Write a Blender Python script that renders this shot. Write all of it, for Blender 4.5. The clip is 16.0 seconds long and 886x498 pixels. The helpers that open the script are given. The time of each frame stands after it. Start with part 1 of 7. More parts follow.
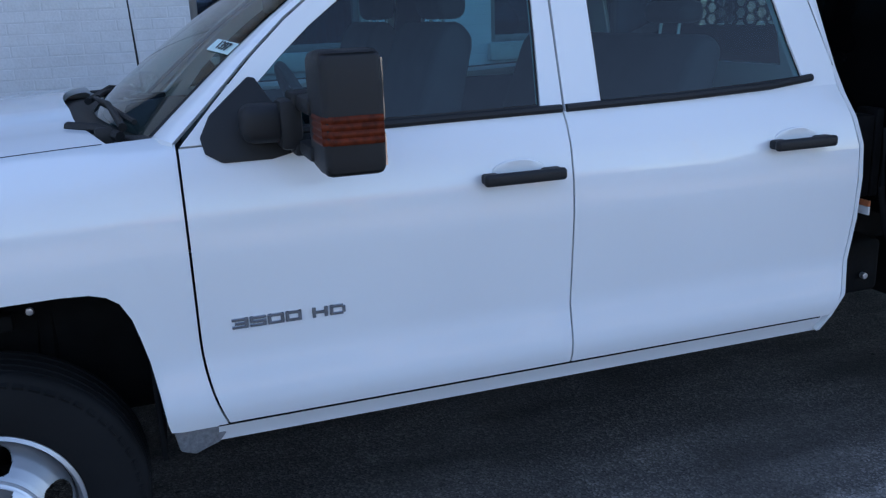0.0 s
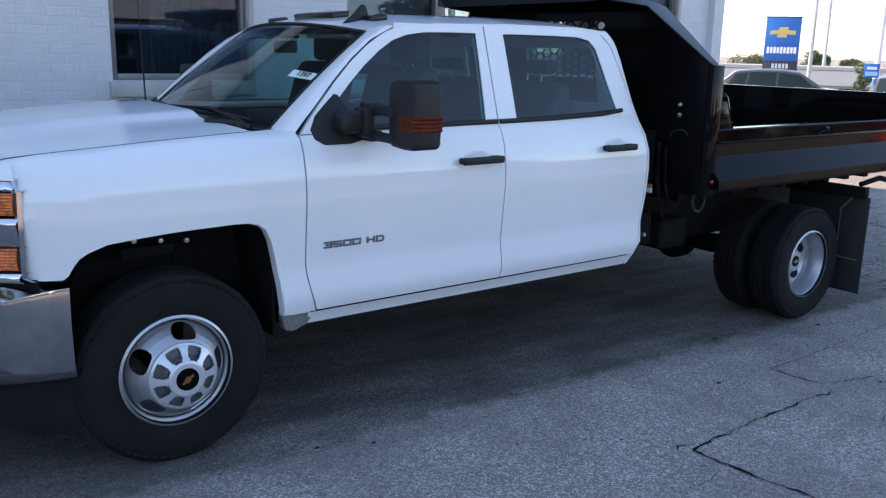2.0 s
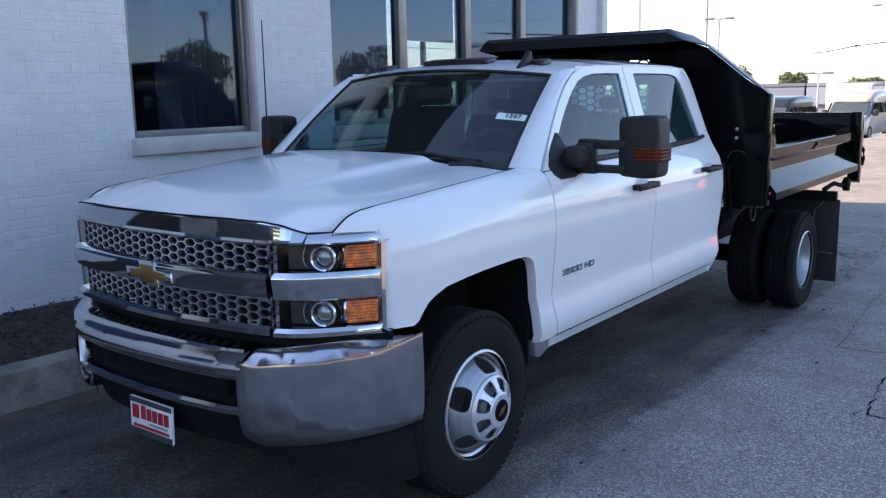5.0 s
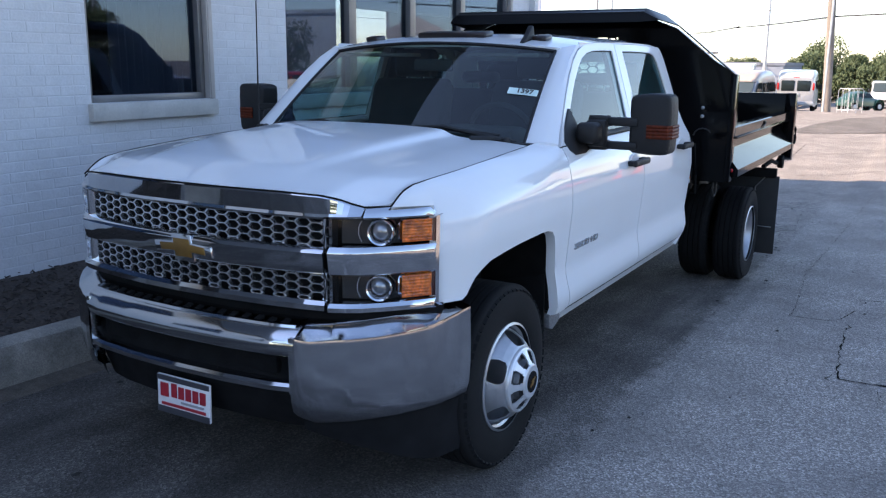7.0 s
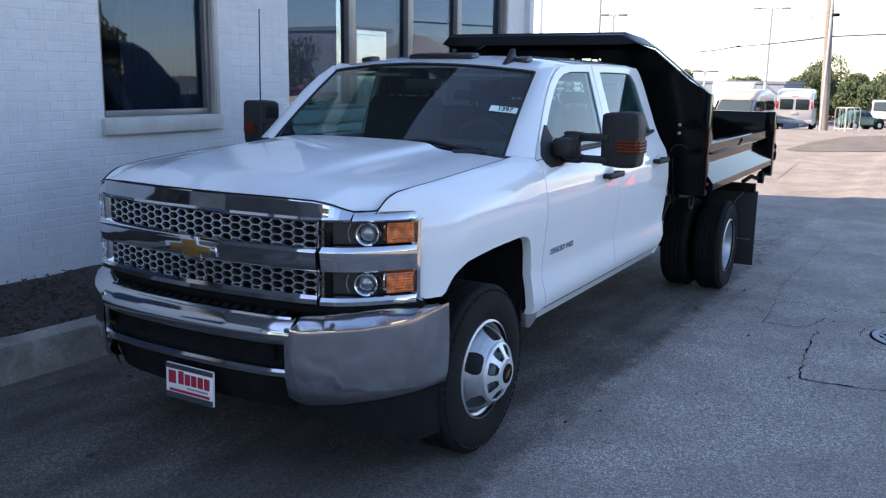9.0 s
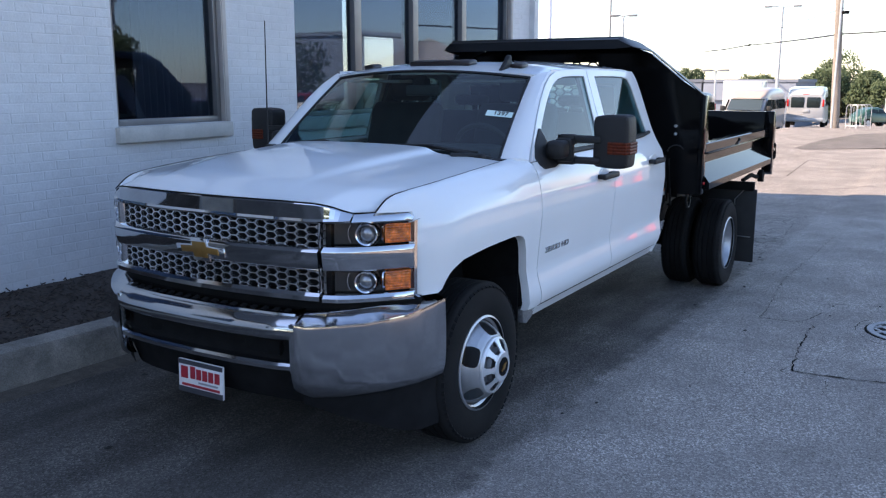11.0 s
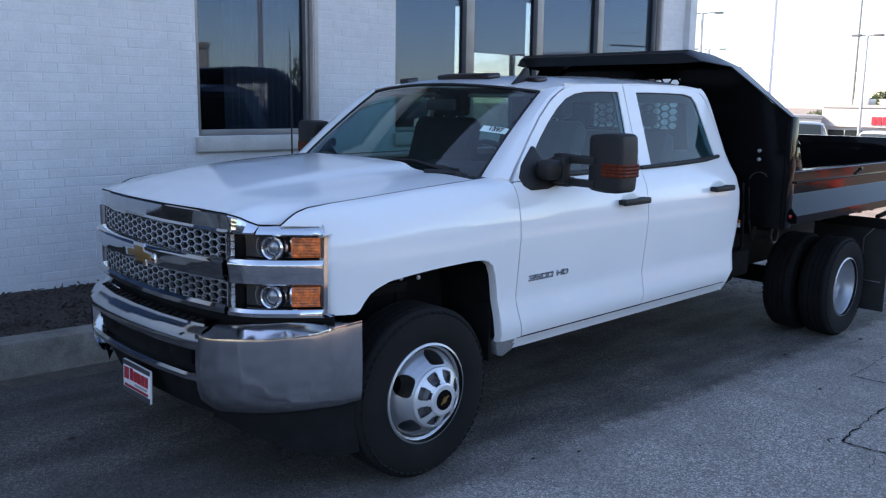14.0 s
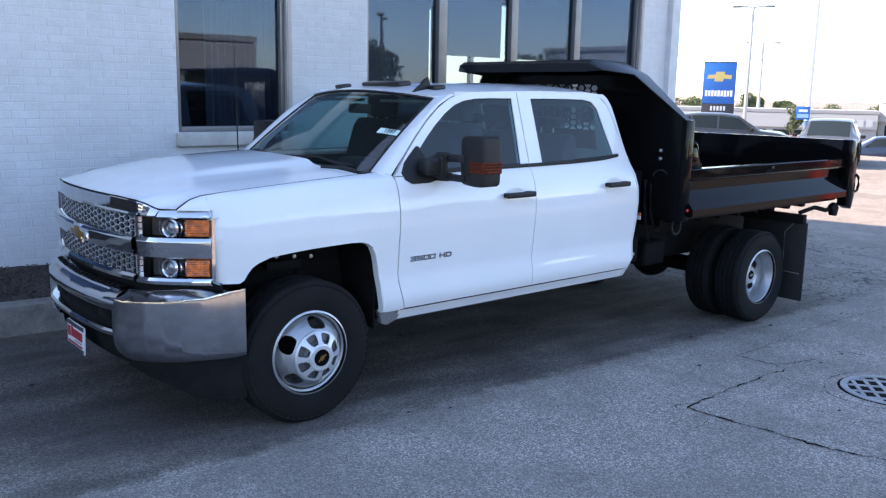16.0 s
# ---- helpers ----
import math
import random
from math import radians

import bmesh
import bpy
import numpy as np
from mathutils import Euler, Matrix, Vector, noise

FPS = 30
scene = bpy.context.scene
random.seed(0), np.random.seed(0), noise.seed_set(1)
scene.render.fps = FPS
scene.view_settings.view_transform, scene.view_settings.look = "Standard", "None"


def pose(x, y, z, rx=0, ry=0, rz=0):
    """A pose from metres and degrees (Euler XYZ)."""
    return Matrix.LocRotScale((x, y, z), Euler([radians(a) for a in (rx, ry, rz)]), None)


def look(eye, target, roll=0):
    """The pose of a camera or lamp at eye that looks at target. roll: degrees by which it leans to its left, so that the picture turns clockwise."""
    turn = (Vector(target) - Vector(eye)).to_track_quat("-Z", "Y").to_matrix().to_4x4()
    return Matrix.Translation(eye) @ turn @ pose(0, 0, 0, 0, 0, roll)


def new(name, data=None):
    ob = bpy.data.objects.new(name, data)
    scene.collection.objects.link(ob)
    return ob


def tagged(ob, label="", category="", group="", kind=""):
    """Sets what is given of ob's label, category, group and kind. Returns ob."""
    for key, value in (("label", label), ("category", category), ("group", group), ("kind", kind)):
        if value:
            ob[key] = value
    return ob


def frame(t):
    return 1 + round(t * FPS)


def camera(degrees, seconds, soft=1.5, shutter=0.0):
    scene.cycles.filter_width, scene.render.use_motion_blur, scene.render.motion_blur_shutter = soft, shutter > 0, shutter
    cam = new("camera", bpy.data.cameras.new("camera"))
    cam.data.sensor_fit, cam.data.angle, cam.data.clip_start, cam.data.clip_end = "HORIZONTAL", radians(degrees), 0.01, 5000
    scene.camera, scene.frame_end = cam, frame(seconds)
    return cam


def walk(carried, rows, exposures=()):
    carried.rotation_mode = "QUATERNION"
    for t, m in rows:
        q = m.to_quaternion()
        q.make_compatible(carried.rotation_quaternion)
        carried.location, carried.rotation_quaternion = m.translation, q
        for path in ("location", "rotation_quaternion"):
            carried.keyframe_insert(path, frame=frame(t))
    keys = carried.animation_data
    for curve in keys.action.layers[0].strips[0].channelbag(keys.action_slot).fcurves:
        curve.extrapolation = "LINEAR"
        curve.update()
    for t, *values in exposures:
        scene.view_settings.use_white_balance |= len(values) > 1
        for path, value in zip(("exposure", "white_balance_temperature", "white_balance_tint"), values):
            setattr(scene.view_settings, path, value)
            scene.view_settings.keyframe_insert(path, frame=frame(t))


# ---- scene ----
cam = camera(54.8, 16.0, soft=1.25)
PATH = [
    (0, (0.53, -3.251, 1.699), (1.135, -1.422, 1.161), -2.3),
    (0.5, (0.189, -3.629, 1.72), (1.119, -1.929, 1.226), -0.4),
    (1, (-0.233, -3.859, 1.734), (0.833, -2.238, 1.245), -0.2),
    (1.5, (-0.677, -4.025, 1.756), (0.486, -2.468, 1.285), 1.2),
    (2, (-1.108, -4.237, 1.75), (0.058, -2.677, 1.295), 1.3),
    (2.5, (-1.56, -4.261, 1.764), (-0.52, -2.619, 1.295), 0.1),
    (3, (-1.951, -4.108, 1.768), (-0.892, -2.453, 1.395), -0.8),
    (3.5, (-2.238, -3.822, 1.746), (-1.028, -2.261, 1.432), -0.9),
    (4, (-2.506, -3.522, 1.751), (-1.119, -2.122, 1.41), -0.4),
    (4.5, (-2.702, -3.24, 1.755), (-1.211, -1.952, 1.41), -1.1),
    (4.7, (-2.746, -3.112, 1.742), (-1.225, -1.861, 1.394), -1.2),
    (6.8, (-3.128, -2.435, 1.758), (-1.43, -1.47, 1.326), 0.3),
    (7, (-3.145, -2.443, 1.761), (-1.451, -1.47, 1.334), 0.5),
    (7.5, (-3.168, -2.46, 1.765), (-1.474, -1.478, 1.353), 0.8),
    (8, (-3.191, -2.467, 1.768), (-1.496, -1.485, 1.366), 0.8),
    (8.5, (-3.254, -2.527, 1.778), (-1.555, -1.549, 1.38), 0.9),
    (9, (-3.411, -2.699, 1.777), (-1.714, -1.716, 1.387), 0.8),
    (9.5, (-3.546, -2.831, 1.805), (-1.86, -1.827, 1.419), 0.4),
    (11.8, (-3.501, -2.887, 1.795), (-1.823, -1.871, 1.407), -0.3),
    (12, (-3.456, -2.916, 1.796), (-1.793, -1.882, 1.392), 0.2),
    (12.5, (-3.206, -2.944, 1.794), (-1.555, -1.887, 1.397), 0.7),
    (13, (-2.969, -3.094, 1.788), (-1.351, -1.982, 1.409), 0.7),
    (13.5, (-2.669, -3.361, 1.793), (-1.16, -2.099, 1.431), 1.1),
    (14, (-2.552, -3.698, 1.763), (-1.183, -2.28, 1.423), 0.8),
    (14.5, (-2.42, -4.045, 1.801), (-1.084, -2.601, 1.436), 1.6),
    (15, (-2.258, -4.354, 1.818), (-0.957, -2.883, 1.438), 1.6),
    (15.5, (-2.281, -4.604, 1.84), (-1.011, -3.102, 1.477), 1.1),
    (16, (-2.365, -4.855, 1.858), (-1.093, -3.354, 1.499), 1.1),
]
EXPOSURES = [(0.0, 1.31, 6430, 16), (0.5, 1.31, 6430, 16), (1.0, 1.42, 6700, 16), (1.5, 1.48, 6800, 16), (3.5, 1.47, 6750, 16), (8.0, 1.56, 6750, 16), (9.0, 1.53, 6750, 16), (12.0, 1.50, 6750, 16), (13.5, 1.48, 6750, 16), (14.5, 1.50, 6750, 16), (15.0, 1.50, 6750, 16), (15.5, 1.52, 6750, 16), (16.0, 1.86, 6750, 16)]
walk(cam, [(t, look(eye, target, roll)) for t, eye, target, roll in PATH], EXPOSURES)

# ---- light ----
world = bpy.data.worlds.new("sky")
scene.world = world
world.use_nodes = True
wn = world.node_tree.nodes
sky = wn.new("ShaderNodeTexSky")
sky.sky_type = 'NISHITA'
sky.sun_disc = False
SUN_TO = Vector((-5.4, 7.8, 7.3)).normalized()
sky.sun_elevation = math.asin(SUN_TO.z)
sky.sun_rotation = math.atan2(SUN_TO.x, SUN_TO.y)
sky.air_density, sky.dust_density, sky.ozone_density = 1.0, 0.35, 2.0
wn["Background"].inputs["Strength"].default_value = 0.15
world.node_tree.links.new(sky.outputs[0], wn["Background"].inputs[0])
sun = new("sun", bpy.data.lights.new("sun", 'SUN'))
sun.data.energy, sun.data.angle, sun.data.color = 4.8, radians(0.55), (1.0, 0.82, 0.62)
sun.matrix_world = look(SUN_TO * 50, (0, 0, 0))


# ---- materials ----
def mat(name, color, rough=0.5, metal=0.0, coat=0.0, grain=None, grain_amt=0.0, bump=0.0, bump_scale=200.0, stain=None, ior=1.5, rough_var=0.0, island=0.0):
    """A Principled material with two scales of colour variation and fine relief, in metres."""
    m = bpy.data.materials.new(name)
    m.use_nodes = True
    nt = m.node_tree
    b = nt.nodes["Principled BSDF"]
    b.inputs["Roughness"].default_value = rough
    b.inputs["Metallic"].default_value = metal
    b.inputs["IOR"].default_value = ior
    b.inputs["Coat Weight"].default_value = coat
    b.inputs["Coat Roughness"].default_value = 0.03
    geo = nt.nodes.new("ShaderNodeNewGeometry")
    col = nt.nodes.new("ShaderNodeRGB")
    col.outputs[0].default_value = (*color, 1)
    out = col.outputs[0]

    def noise_node(scale, detail=4.0):
        n = nt.nodes.new("ShaderNodeTexNoise")
        n.inputs["Scale"].default_value = scale
        n.inputs["Detail"].default_value = detail
        nt.links.new(geo.outputs["Position"], n.inputs["Vector"])
        return n.outputs["Fac"]

    def ranged(fac, lo, hi, frm=0.3, to=0.7):
        r = nt.nodes.new("ShaderNodeMapRange")
        r.inputs["From Min"].default_value, r.inputs["From Max"].default_value = frm, to
        r.inputs["To Min"].default_value, r.inputs["To Max"].default_value = lo, hi
        nt.links.new(fac, r.inputs["Value"])
        return r.outputs["Result"]

    def scaled(sock, fac):
        mx = nt.nodes.new("ShaderNodeVectorMath")
        mx.operation = 'SCALE'
        nt.links.new(sock, mx.inputs[0])
        nt.links.new(fac, mx.inputs["Scale"])
        return mx.outputs[0]

    if grain:
        out = scaled(out, ranged(noise_node(grain), 1 - grain_amt, 1 + grain_amt))
    if stain:
        for s, amt in stain:
            out = scaled(out, ranged(noise_node(s, 6.0), 1 - amt, 1 + amt * 0.6))
    if island:
        obi = nt.nodes.new("ShaderNodeObjectInfo")
        add = nt.nodes.new("ShaderNodeMath")
        add.operation = 'ADD'
        nt.links.new(obi.outputs["Random"], add.inputs[0])
        nt.links.new(geo.outputs["Random Per Island"], add.inputs[1])
        fr = nt.nodes.new("ShaderNodeMath")
        fr.operation = 'FRACT'
        nt.links.new(add.outputs[0], fr.inputs[0])
        out = scaled(out, ranged(fr.outputs[0], 1 - island, 1 + island, 0, 1))
    nt.links.new(out, b.inputs["Base Color"])
    if rough_var:
        nt.links.new(ranged(noise_node(9.0, 5.0), rough - rough_var, rough + rough_var), b.inputs["Roughness"])
    if bump:
        bp = nt.nodes.new("ShaderNodeBump")
        bp.inputs["Strength"].default_value = bump
        bp.inputs["Distance"].default_value = 0.004
        nt.links.new(noise_node(bump_scale), bp.inputs["Height"])
        nt.links.new(bp.outputs[0], b.inputs["Normal"])
    return m


def glass(name, tint, ior=1.5, rough=0.0, sheen=(1, 1, 1)):
    """Thin pane: sees through with a tint, and mirrors more at a flat angle."""
    m = bpy.data.materials.new(name)
    m.use_nodes = True
    nt = m.node_tree
    nt.nodes.remove(nt.nodes["Principled BSDF"])
    o = nt.nodes["Material Output"]
    tr = nt.nodes.new("ShaderNodeBsdfTransparent")
    tr.inputs[0].default_value = (*tint, 1)
    gl = nt.nodes.new("ShaderNodeBsdfGlossy")
    gl.inputs["Roughness"].default_value = rough
    gl.inputs["Color"].default_value = (*sheen, 1)
    lw = nt.nodes.new("ShaderNodeLayerWeight")
    lw.inputs["Blend"].default_value = 0.5
    pw = nt.nodes.new("ShaderNodeMath")
    pw.operation = 'POWER'
    pw.inputs[1].default_value = 5.0
    nt.links.new(lw.outputs["Facing"], pw.inputs[0])
    fr = nt.nodes.new("ShaderNodeMapRange")
    fr.inputs["To Min"].default_value, fr.inputs["To Max"].default_value = ((ior - 1) / (ior + 1)) ** 2, 1.0
    nt.links.new(pw.outputs[0], fr.inputs["Value"])
    mx = nt.nodes.new("ShaderNodeMixShader")
    nt.links.new(fr.outputs[0], mx.inputs[0])
    nt.links.new(tr.outputs[0], mx.inputs[1])
    nt.links.new(gl.outputs[0], mx.inputs[2])
    nt.links.new(mx.outputs[0], o.inputs[0])
    return m


PAINT = mat("white_paint", (0.77, 0.78, 0.79), 0.5, coat=1.0, stain=[(1.7, 0.02)])
PAINT.node_tree.nodes["Principled BSDF"].inputs["Specular IOR Level"].default_value = 0.12
PAINT.node_tree.nodes["Principled BSDF"].inputs["Coat IOR"].default_value = 1.5
PAINT.node_tree.nodes["Principled BSDF"].inputs["Coat Roughness"].default_value = 0.02
CHROME = mat("chrome", (0.58, 0.59, 0.61), 0.05, 1.0, stain=[(6, 0.05)])
BUMPER_CHROME = mat("bumper_chrome", (0.52, 0.53, 0.55), 0.11, 1.0, stain=[(5, 0.03)])
BLACK_GLOSS = mat("black_gloss_paint", (0.004, 0.004, 0.0045), 0.07, stain=[(4, 0.2)], ior=1.18)
# the body's black again, made paler and rougher to stand in for sky sheen
SHIELD_BLACK = mat("sky_sheen_black_paint", (0.010, 0.010, 0.011), 0.30, stain=[(4, 0.2)], ior=1.32)
BLACK_PLASTIC = mat("black_plastic", (0.011, 0.011, 0.012), 0.55, ior=1.42, bump=0.25, bump_scale=900, stain=[(9, 0.15)])
DARK = mat("underbody_black", (0.006, 0.006, 0.0062), 0.8, ior=1.25, bump=0.3, bump_scale=80, stain=[(12, 0.4)])
RUBBER = mat("tyre_rubber", (0.0085, 0.0085, 0.009), 0.85, ior=1.33, bump=0.2, bump_scale=300, stain=[(7, 0.25)])
STEEL = mat("wheel_silver", (0.46, 0.47, 0.49), 0.38, 0.75, stain=[(14, 0.10)], bump=0.05, bump_scale=400)
AMBER = mat("amber_lens", (0.80, 0.17, 0.012), 0.15, coat=1.0, stain=[(38, 0.60), (120, 0.35)], bump=0.4, bump_scale=90)
GOLD = mat("gold_emblem", (0.25, 0.135, 0.035), 0.4, 0.5, stain=[(30, 0.1)])
GLASS = glass("car_glass", (0.46, 0.57, 0.55), 1.6)
LENS = glass("clear_lens", (0.95, 0.96, 0.97), 1.28)
SIDE_GLASS = glass("side_glass", (0.36, 0.60, 0.64), 1.5)
INTERIOR = mat("interior_dark", (0.045, 0.048, 0.052), 0.7, stain=[(8, 0.15)])
BRICK = mat("painted_brick", (0.585, 0.59, 0.61), 0.6, bump=0.55, bump_scale=60, grain=60, grain_amt=0.04, stain=[(0.7, 0.05), (2.0, 0.06), (9, 0.05)], island=0.02)
MORTAR = mat("painted_mortar", (0.565, 0.57, 0.59), 0.7, bump=0.5, bump_scale=200, stain=[(5, 0.1)])
FRAME_METAL = mat("bronze_frame", (0.21, 0.20, 0.195), 0.42, 0.5, stain=[(5, 0.12)])
JAMB = mat("beige_jamb", (0.40, 0.37, 0.35), 0.5, 0.1, stain=[(6, 0.10)])
STONE = mat("sill_stone", (0.47, 0.455, 0.43), 0.75, grain=60, grain_amt=0.05, stain=[(1.5, 0.10), (6, 0.10)], bump=0.12, bump_scale=90)
CONCRETE = mat("kerb_concrete", (0.225, 0.205, 0.18), 0.85, grain=120, grain_amt=0.25, stain=[(0.9, 0.18), (3.5, 0.32), (15, 0.22)], bump=0.5, bump_scale=120)
MULCH = mat("mulch", (0.035, 0.026, 0.021), 0.95, grain=50, grain_amt=0.6, bump=1.0, bump_scale=60, island=0.5)
SHOP_GLASS = glass("shop_glass", (0.55, 0.59, 0.64), 1.56, 0.0, (0.52, 0.67, 0.95))
CLEAR_GLASS = glass("clear_glass", (0.93, 0.95, 0.95), 1.4)
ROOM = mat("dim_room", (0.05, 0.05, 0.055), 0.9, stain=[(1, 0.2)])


def asphalt(name, tone, contrast, strip=None):
    """Worn asphalt: pale and dark grains about a centimetre across, patches, stains and crazing."""
    m = mat(name, (tone * 1.21, tone * 1.08, tone * 0.98), 0.9, grain=520, grain_amt=0.30, stain=[(0.45, 0.10), (2.6, 0.08), (17, 0.08), (60, 0.12)])
    nt = m.node_tree
    b = nt.nodes["Principled BSDF"]
    b.inputs["Specular IOR Level"].default_value = 0.25
    last = b.inputs["Base Color"].links[0].from_socket
    geo = nt.nodes.new("ShaderNodeNewGeometry")
    pos = geo.outputs["Position"]

    def node(kind, **ins):
        n = nt.nodes.new(kind)
        for k, v in ins.items():
            n.inputs[k.replace("_", " ")].default_value = v
        return n

    def ramp(fac, f0, f1, t0, t1, smooth=True):
        r = node("ShaderNodeMapRange", From_Min=f0, From_Max=f1, To_Min=t0, To_Max=t1)
        if smooth:
            r.interpolation_type = 'SMOOTHSTEP'
        nt.links.new(fac, r.inputs["Value"])
        return r.outputs["Result"]

    def calc(op, a, c):
        n = nt.nodes.new("ShaderNodeMath")
        n.operation = op
        for k, v in enumerate((a, c)):
            if isinstance(v, (int, float)):
                n.inputs[k].default_value = v
            else:
                nt.links.new(v, n.inputs[k])
        return n.outputs[0]

    def times(col, fac):
        n = nt.nodes.new("ShaderNodeVectorMath")
        n.operation = 'SCALE'
        nt.links.new(col, n.inputs[0])
        nt.links.new(fac, n.inputs["Scale"])
        return n.outputs[0]

    def noisy(scale, detail):
        n = node("ShaderNodeTexNoise", Scale=scale, Detail=detail)
        nt.links.new(pos, n.inputs["Vector"])
        return n.outputs["Fac"]

    vo = node("ShaderNodeTexVoronoi", Scale=125.0)
    nt.links.new(pos, vo.inputs["Vector"])
    sep = nt.nodes.new("ShaderNodeSeparateColor")
    nt.links.new(vo.outputs["Color"], sep.inputs[0])
    # worn spots show more bare stone than the rest
    bare = ramp(noisy(1.3, 5.0), 0.35, 0.65, 0.55, 1.25)
    stone = calc('POWER', sep.outputs[0], 2.6)
    last = times(last, calc('ADD', calc('MULTIPLY', calc('MULTIPLY', stone, bare), contrast * 2.1), 1 - contrast * 0.62))
    last = times(last, ramp(sep.outputs[1], 0.0, 0.16, 0.60, 1.0))
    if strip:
        # the parking strip's darker sealcoat up to a straight seam, with the truck's shade painted in
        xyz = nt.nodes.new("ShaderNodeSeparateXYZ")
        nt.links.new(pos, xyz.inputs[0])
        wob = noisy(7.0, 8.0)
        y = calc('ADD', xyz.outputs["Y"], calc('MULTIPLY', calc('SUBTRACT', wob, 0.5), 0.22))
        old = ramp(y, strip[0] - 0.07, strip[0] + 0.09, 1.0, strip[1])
        # darkens further in from the seam: shade under the truck, put into the colour
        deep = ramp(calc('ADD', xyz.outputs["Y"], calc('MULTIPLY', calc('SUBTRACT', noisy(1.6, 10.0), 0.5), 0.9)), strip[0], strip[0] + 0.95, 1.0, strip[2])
        coat_and_shade = calc('MULTIPLY', old, deep)
        # streaks along the kerb where wheels have worn the coat
        st_ = nt.nodes.new("ShaderNodeVectorMath")
        st_.operation = 'MULTIPLY'
        st_.inputs[1].default_value = (0.9, 4.0, 1.0)
        nt.links.new(pos, st_.inputs[0])
        sn = node("ShaderNodeTexNoise", Scale=1.0, Detail=6.0)
        nt.links.new(st_.outputs[0], sn.inputs["Vector"])
        coat_and_shade = calc('MULTIPLY', coat_and_shade, ramp(sn.outputs["Fac"], 0.35, 0.68, 0.82, 1.35))
        # ahead of the truck, away from the kerb, the coat is worn paler and the painted shade fades
        coat_and_shade = calc('MULTIPLY', coat_and_shade, calc('ADD', 1.0, calc('MULTIPLY', ramp(xyz.outputs["X"], -2.4, -0.5, 0.95, 0.0), ramp(xyz.outputs["Y"], -0.3, 0.9, 1.0, 0.0))))
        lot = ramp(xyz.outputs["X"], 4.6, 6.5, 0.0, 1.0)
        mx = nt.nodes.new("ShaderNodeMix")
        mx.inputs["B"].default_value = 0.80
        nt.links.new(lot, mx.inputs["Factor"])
        nt.links.new(coat_and_shade, mx.inputs["A"])
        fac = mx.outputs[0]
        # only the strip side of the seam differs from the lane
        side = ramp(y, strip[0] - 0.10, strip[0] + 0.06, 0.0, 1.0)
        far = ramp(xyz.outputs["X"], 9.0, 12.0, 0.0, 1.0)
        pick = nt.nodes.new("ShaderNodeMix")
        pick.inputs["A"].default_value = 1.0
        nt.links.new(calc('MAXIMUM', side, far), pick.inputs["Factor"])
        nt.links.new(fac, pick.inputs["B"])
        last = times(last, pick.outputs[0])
        # crazed patch behind the truck
        cz = node("ShaderNodeTexVoronoi", Scale=6.5)
        cz.feature = 'DISTANCE_TO_EDGE'
        warp = nt.nodes.new("ShaderNodeVectorMath")
        warp.operation = 'MULTIPLY_ADD'
        wn_ = node("ShaderNodeTexNoise", Scale=3.0, Detail=4.0)
        nt.links.new(pos, wn_.inputs["Vector"])
        nt.links.new(wn_.outputs["Color"], warp.inputs[0])
        warp.inputs[1].default_value = (0.35, 0.35, 0.0)
        nt.links.new(pos, warp.inputs[2])
        nt.links.new(warp.outputs[0], cz.inputs["Vector"])
        line = ramp(cz.outputs["Distance"], 0.012, 0.05, 1.0, 0.0)
        area = calc('MULTIPLY', calc('MULTIPLY', side, ramp(xyz.outputs["X"], 4.7, 5.4, 0.0, 1.0)), calc('MULTIPLY', ramp(xyz.outputs["X"], 10.0, 12.5, 1.0, 0.0), ramp(noisy(0.9, 3.0), 0.42, 0.55, 0.0, 1.0)))
        last = times(last, calc('SUBTRACT', 1.0, calc('MULTIPLY', calc('MULTIPLY', line, area), 0.72)))
    nt.links.new(last, b.inputs["Base Color"])
    bp = nt.nodes.new("ShaderNodeBump")
    bp.inputs["Strength"].default_value, bp.inputs["Distance"].default_value = 1.0, 0.006
    nt.links.new(vo.outputs["Distance"], bp.inputs["Height"])
    nt.links.new(bp.outputs[0], b.inputs["Normal"])
    return m


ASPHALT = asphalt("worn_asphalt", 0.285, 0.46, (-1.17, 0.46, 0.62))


# ---- mesh helpers ----
def interp(v, xs, ys):
    return float(np.interp(v, xs, ys))


def shade(me, angle=35):
    me.polygons.foreach_set("use_smooth", [True] * len(me.polygons))
    me.set_sharp_from_angle(angle=radians(angle))


def mesh_of(name, bm, material, angle=35):
    me = bpy.data.meshes.new(name)
    bm.to_mesh(me)
    bm.free()
    me.materials.append(material)
    shade(me, angle)
    return me


def part(name, bm, material, parent, label="", angle=35):
    ob = new(name, mesh_of(name, bm, material, angle))
    ob.parent = parent
    if label:
        ob["label"] = label
    return ob


def thing(name, label, category, group="", kind="", at=None):
    ob = new(name)
    if at is not None:
        ob.matrix_world = at
    return tagged(ob, label, category, group, kind)


def single(name, bm, material, label, category, group="", kind="", angle=35):
    ob = new(name, mesh_of(name, bm, material, angle))
    return tagged(ob, label, category, group, kind)


def grid(rows, close=False):
    """A surface through rows of points."""
    bm = bmesh.new()
    vs = [[bm.verts.new(p) for p in r] for r in rows]
    for i in range(len(vs) - 1):
        n = len(vs[i])
        for j in range(n if close else n - 1):
            k = (j + 1) % n
            try:
                bm.faces.new((vs[i][j], vs[i][k], vs[i + 1][k], vs[i + 1][j]))
            except ValueError:
                pass
    return bm


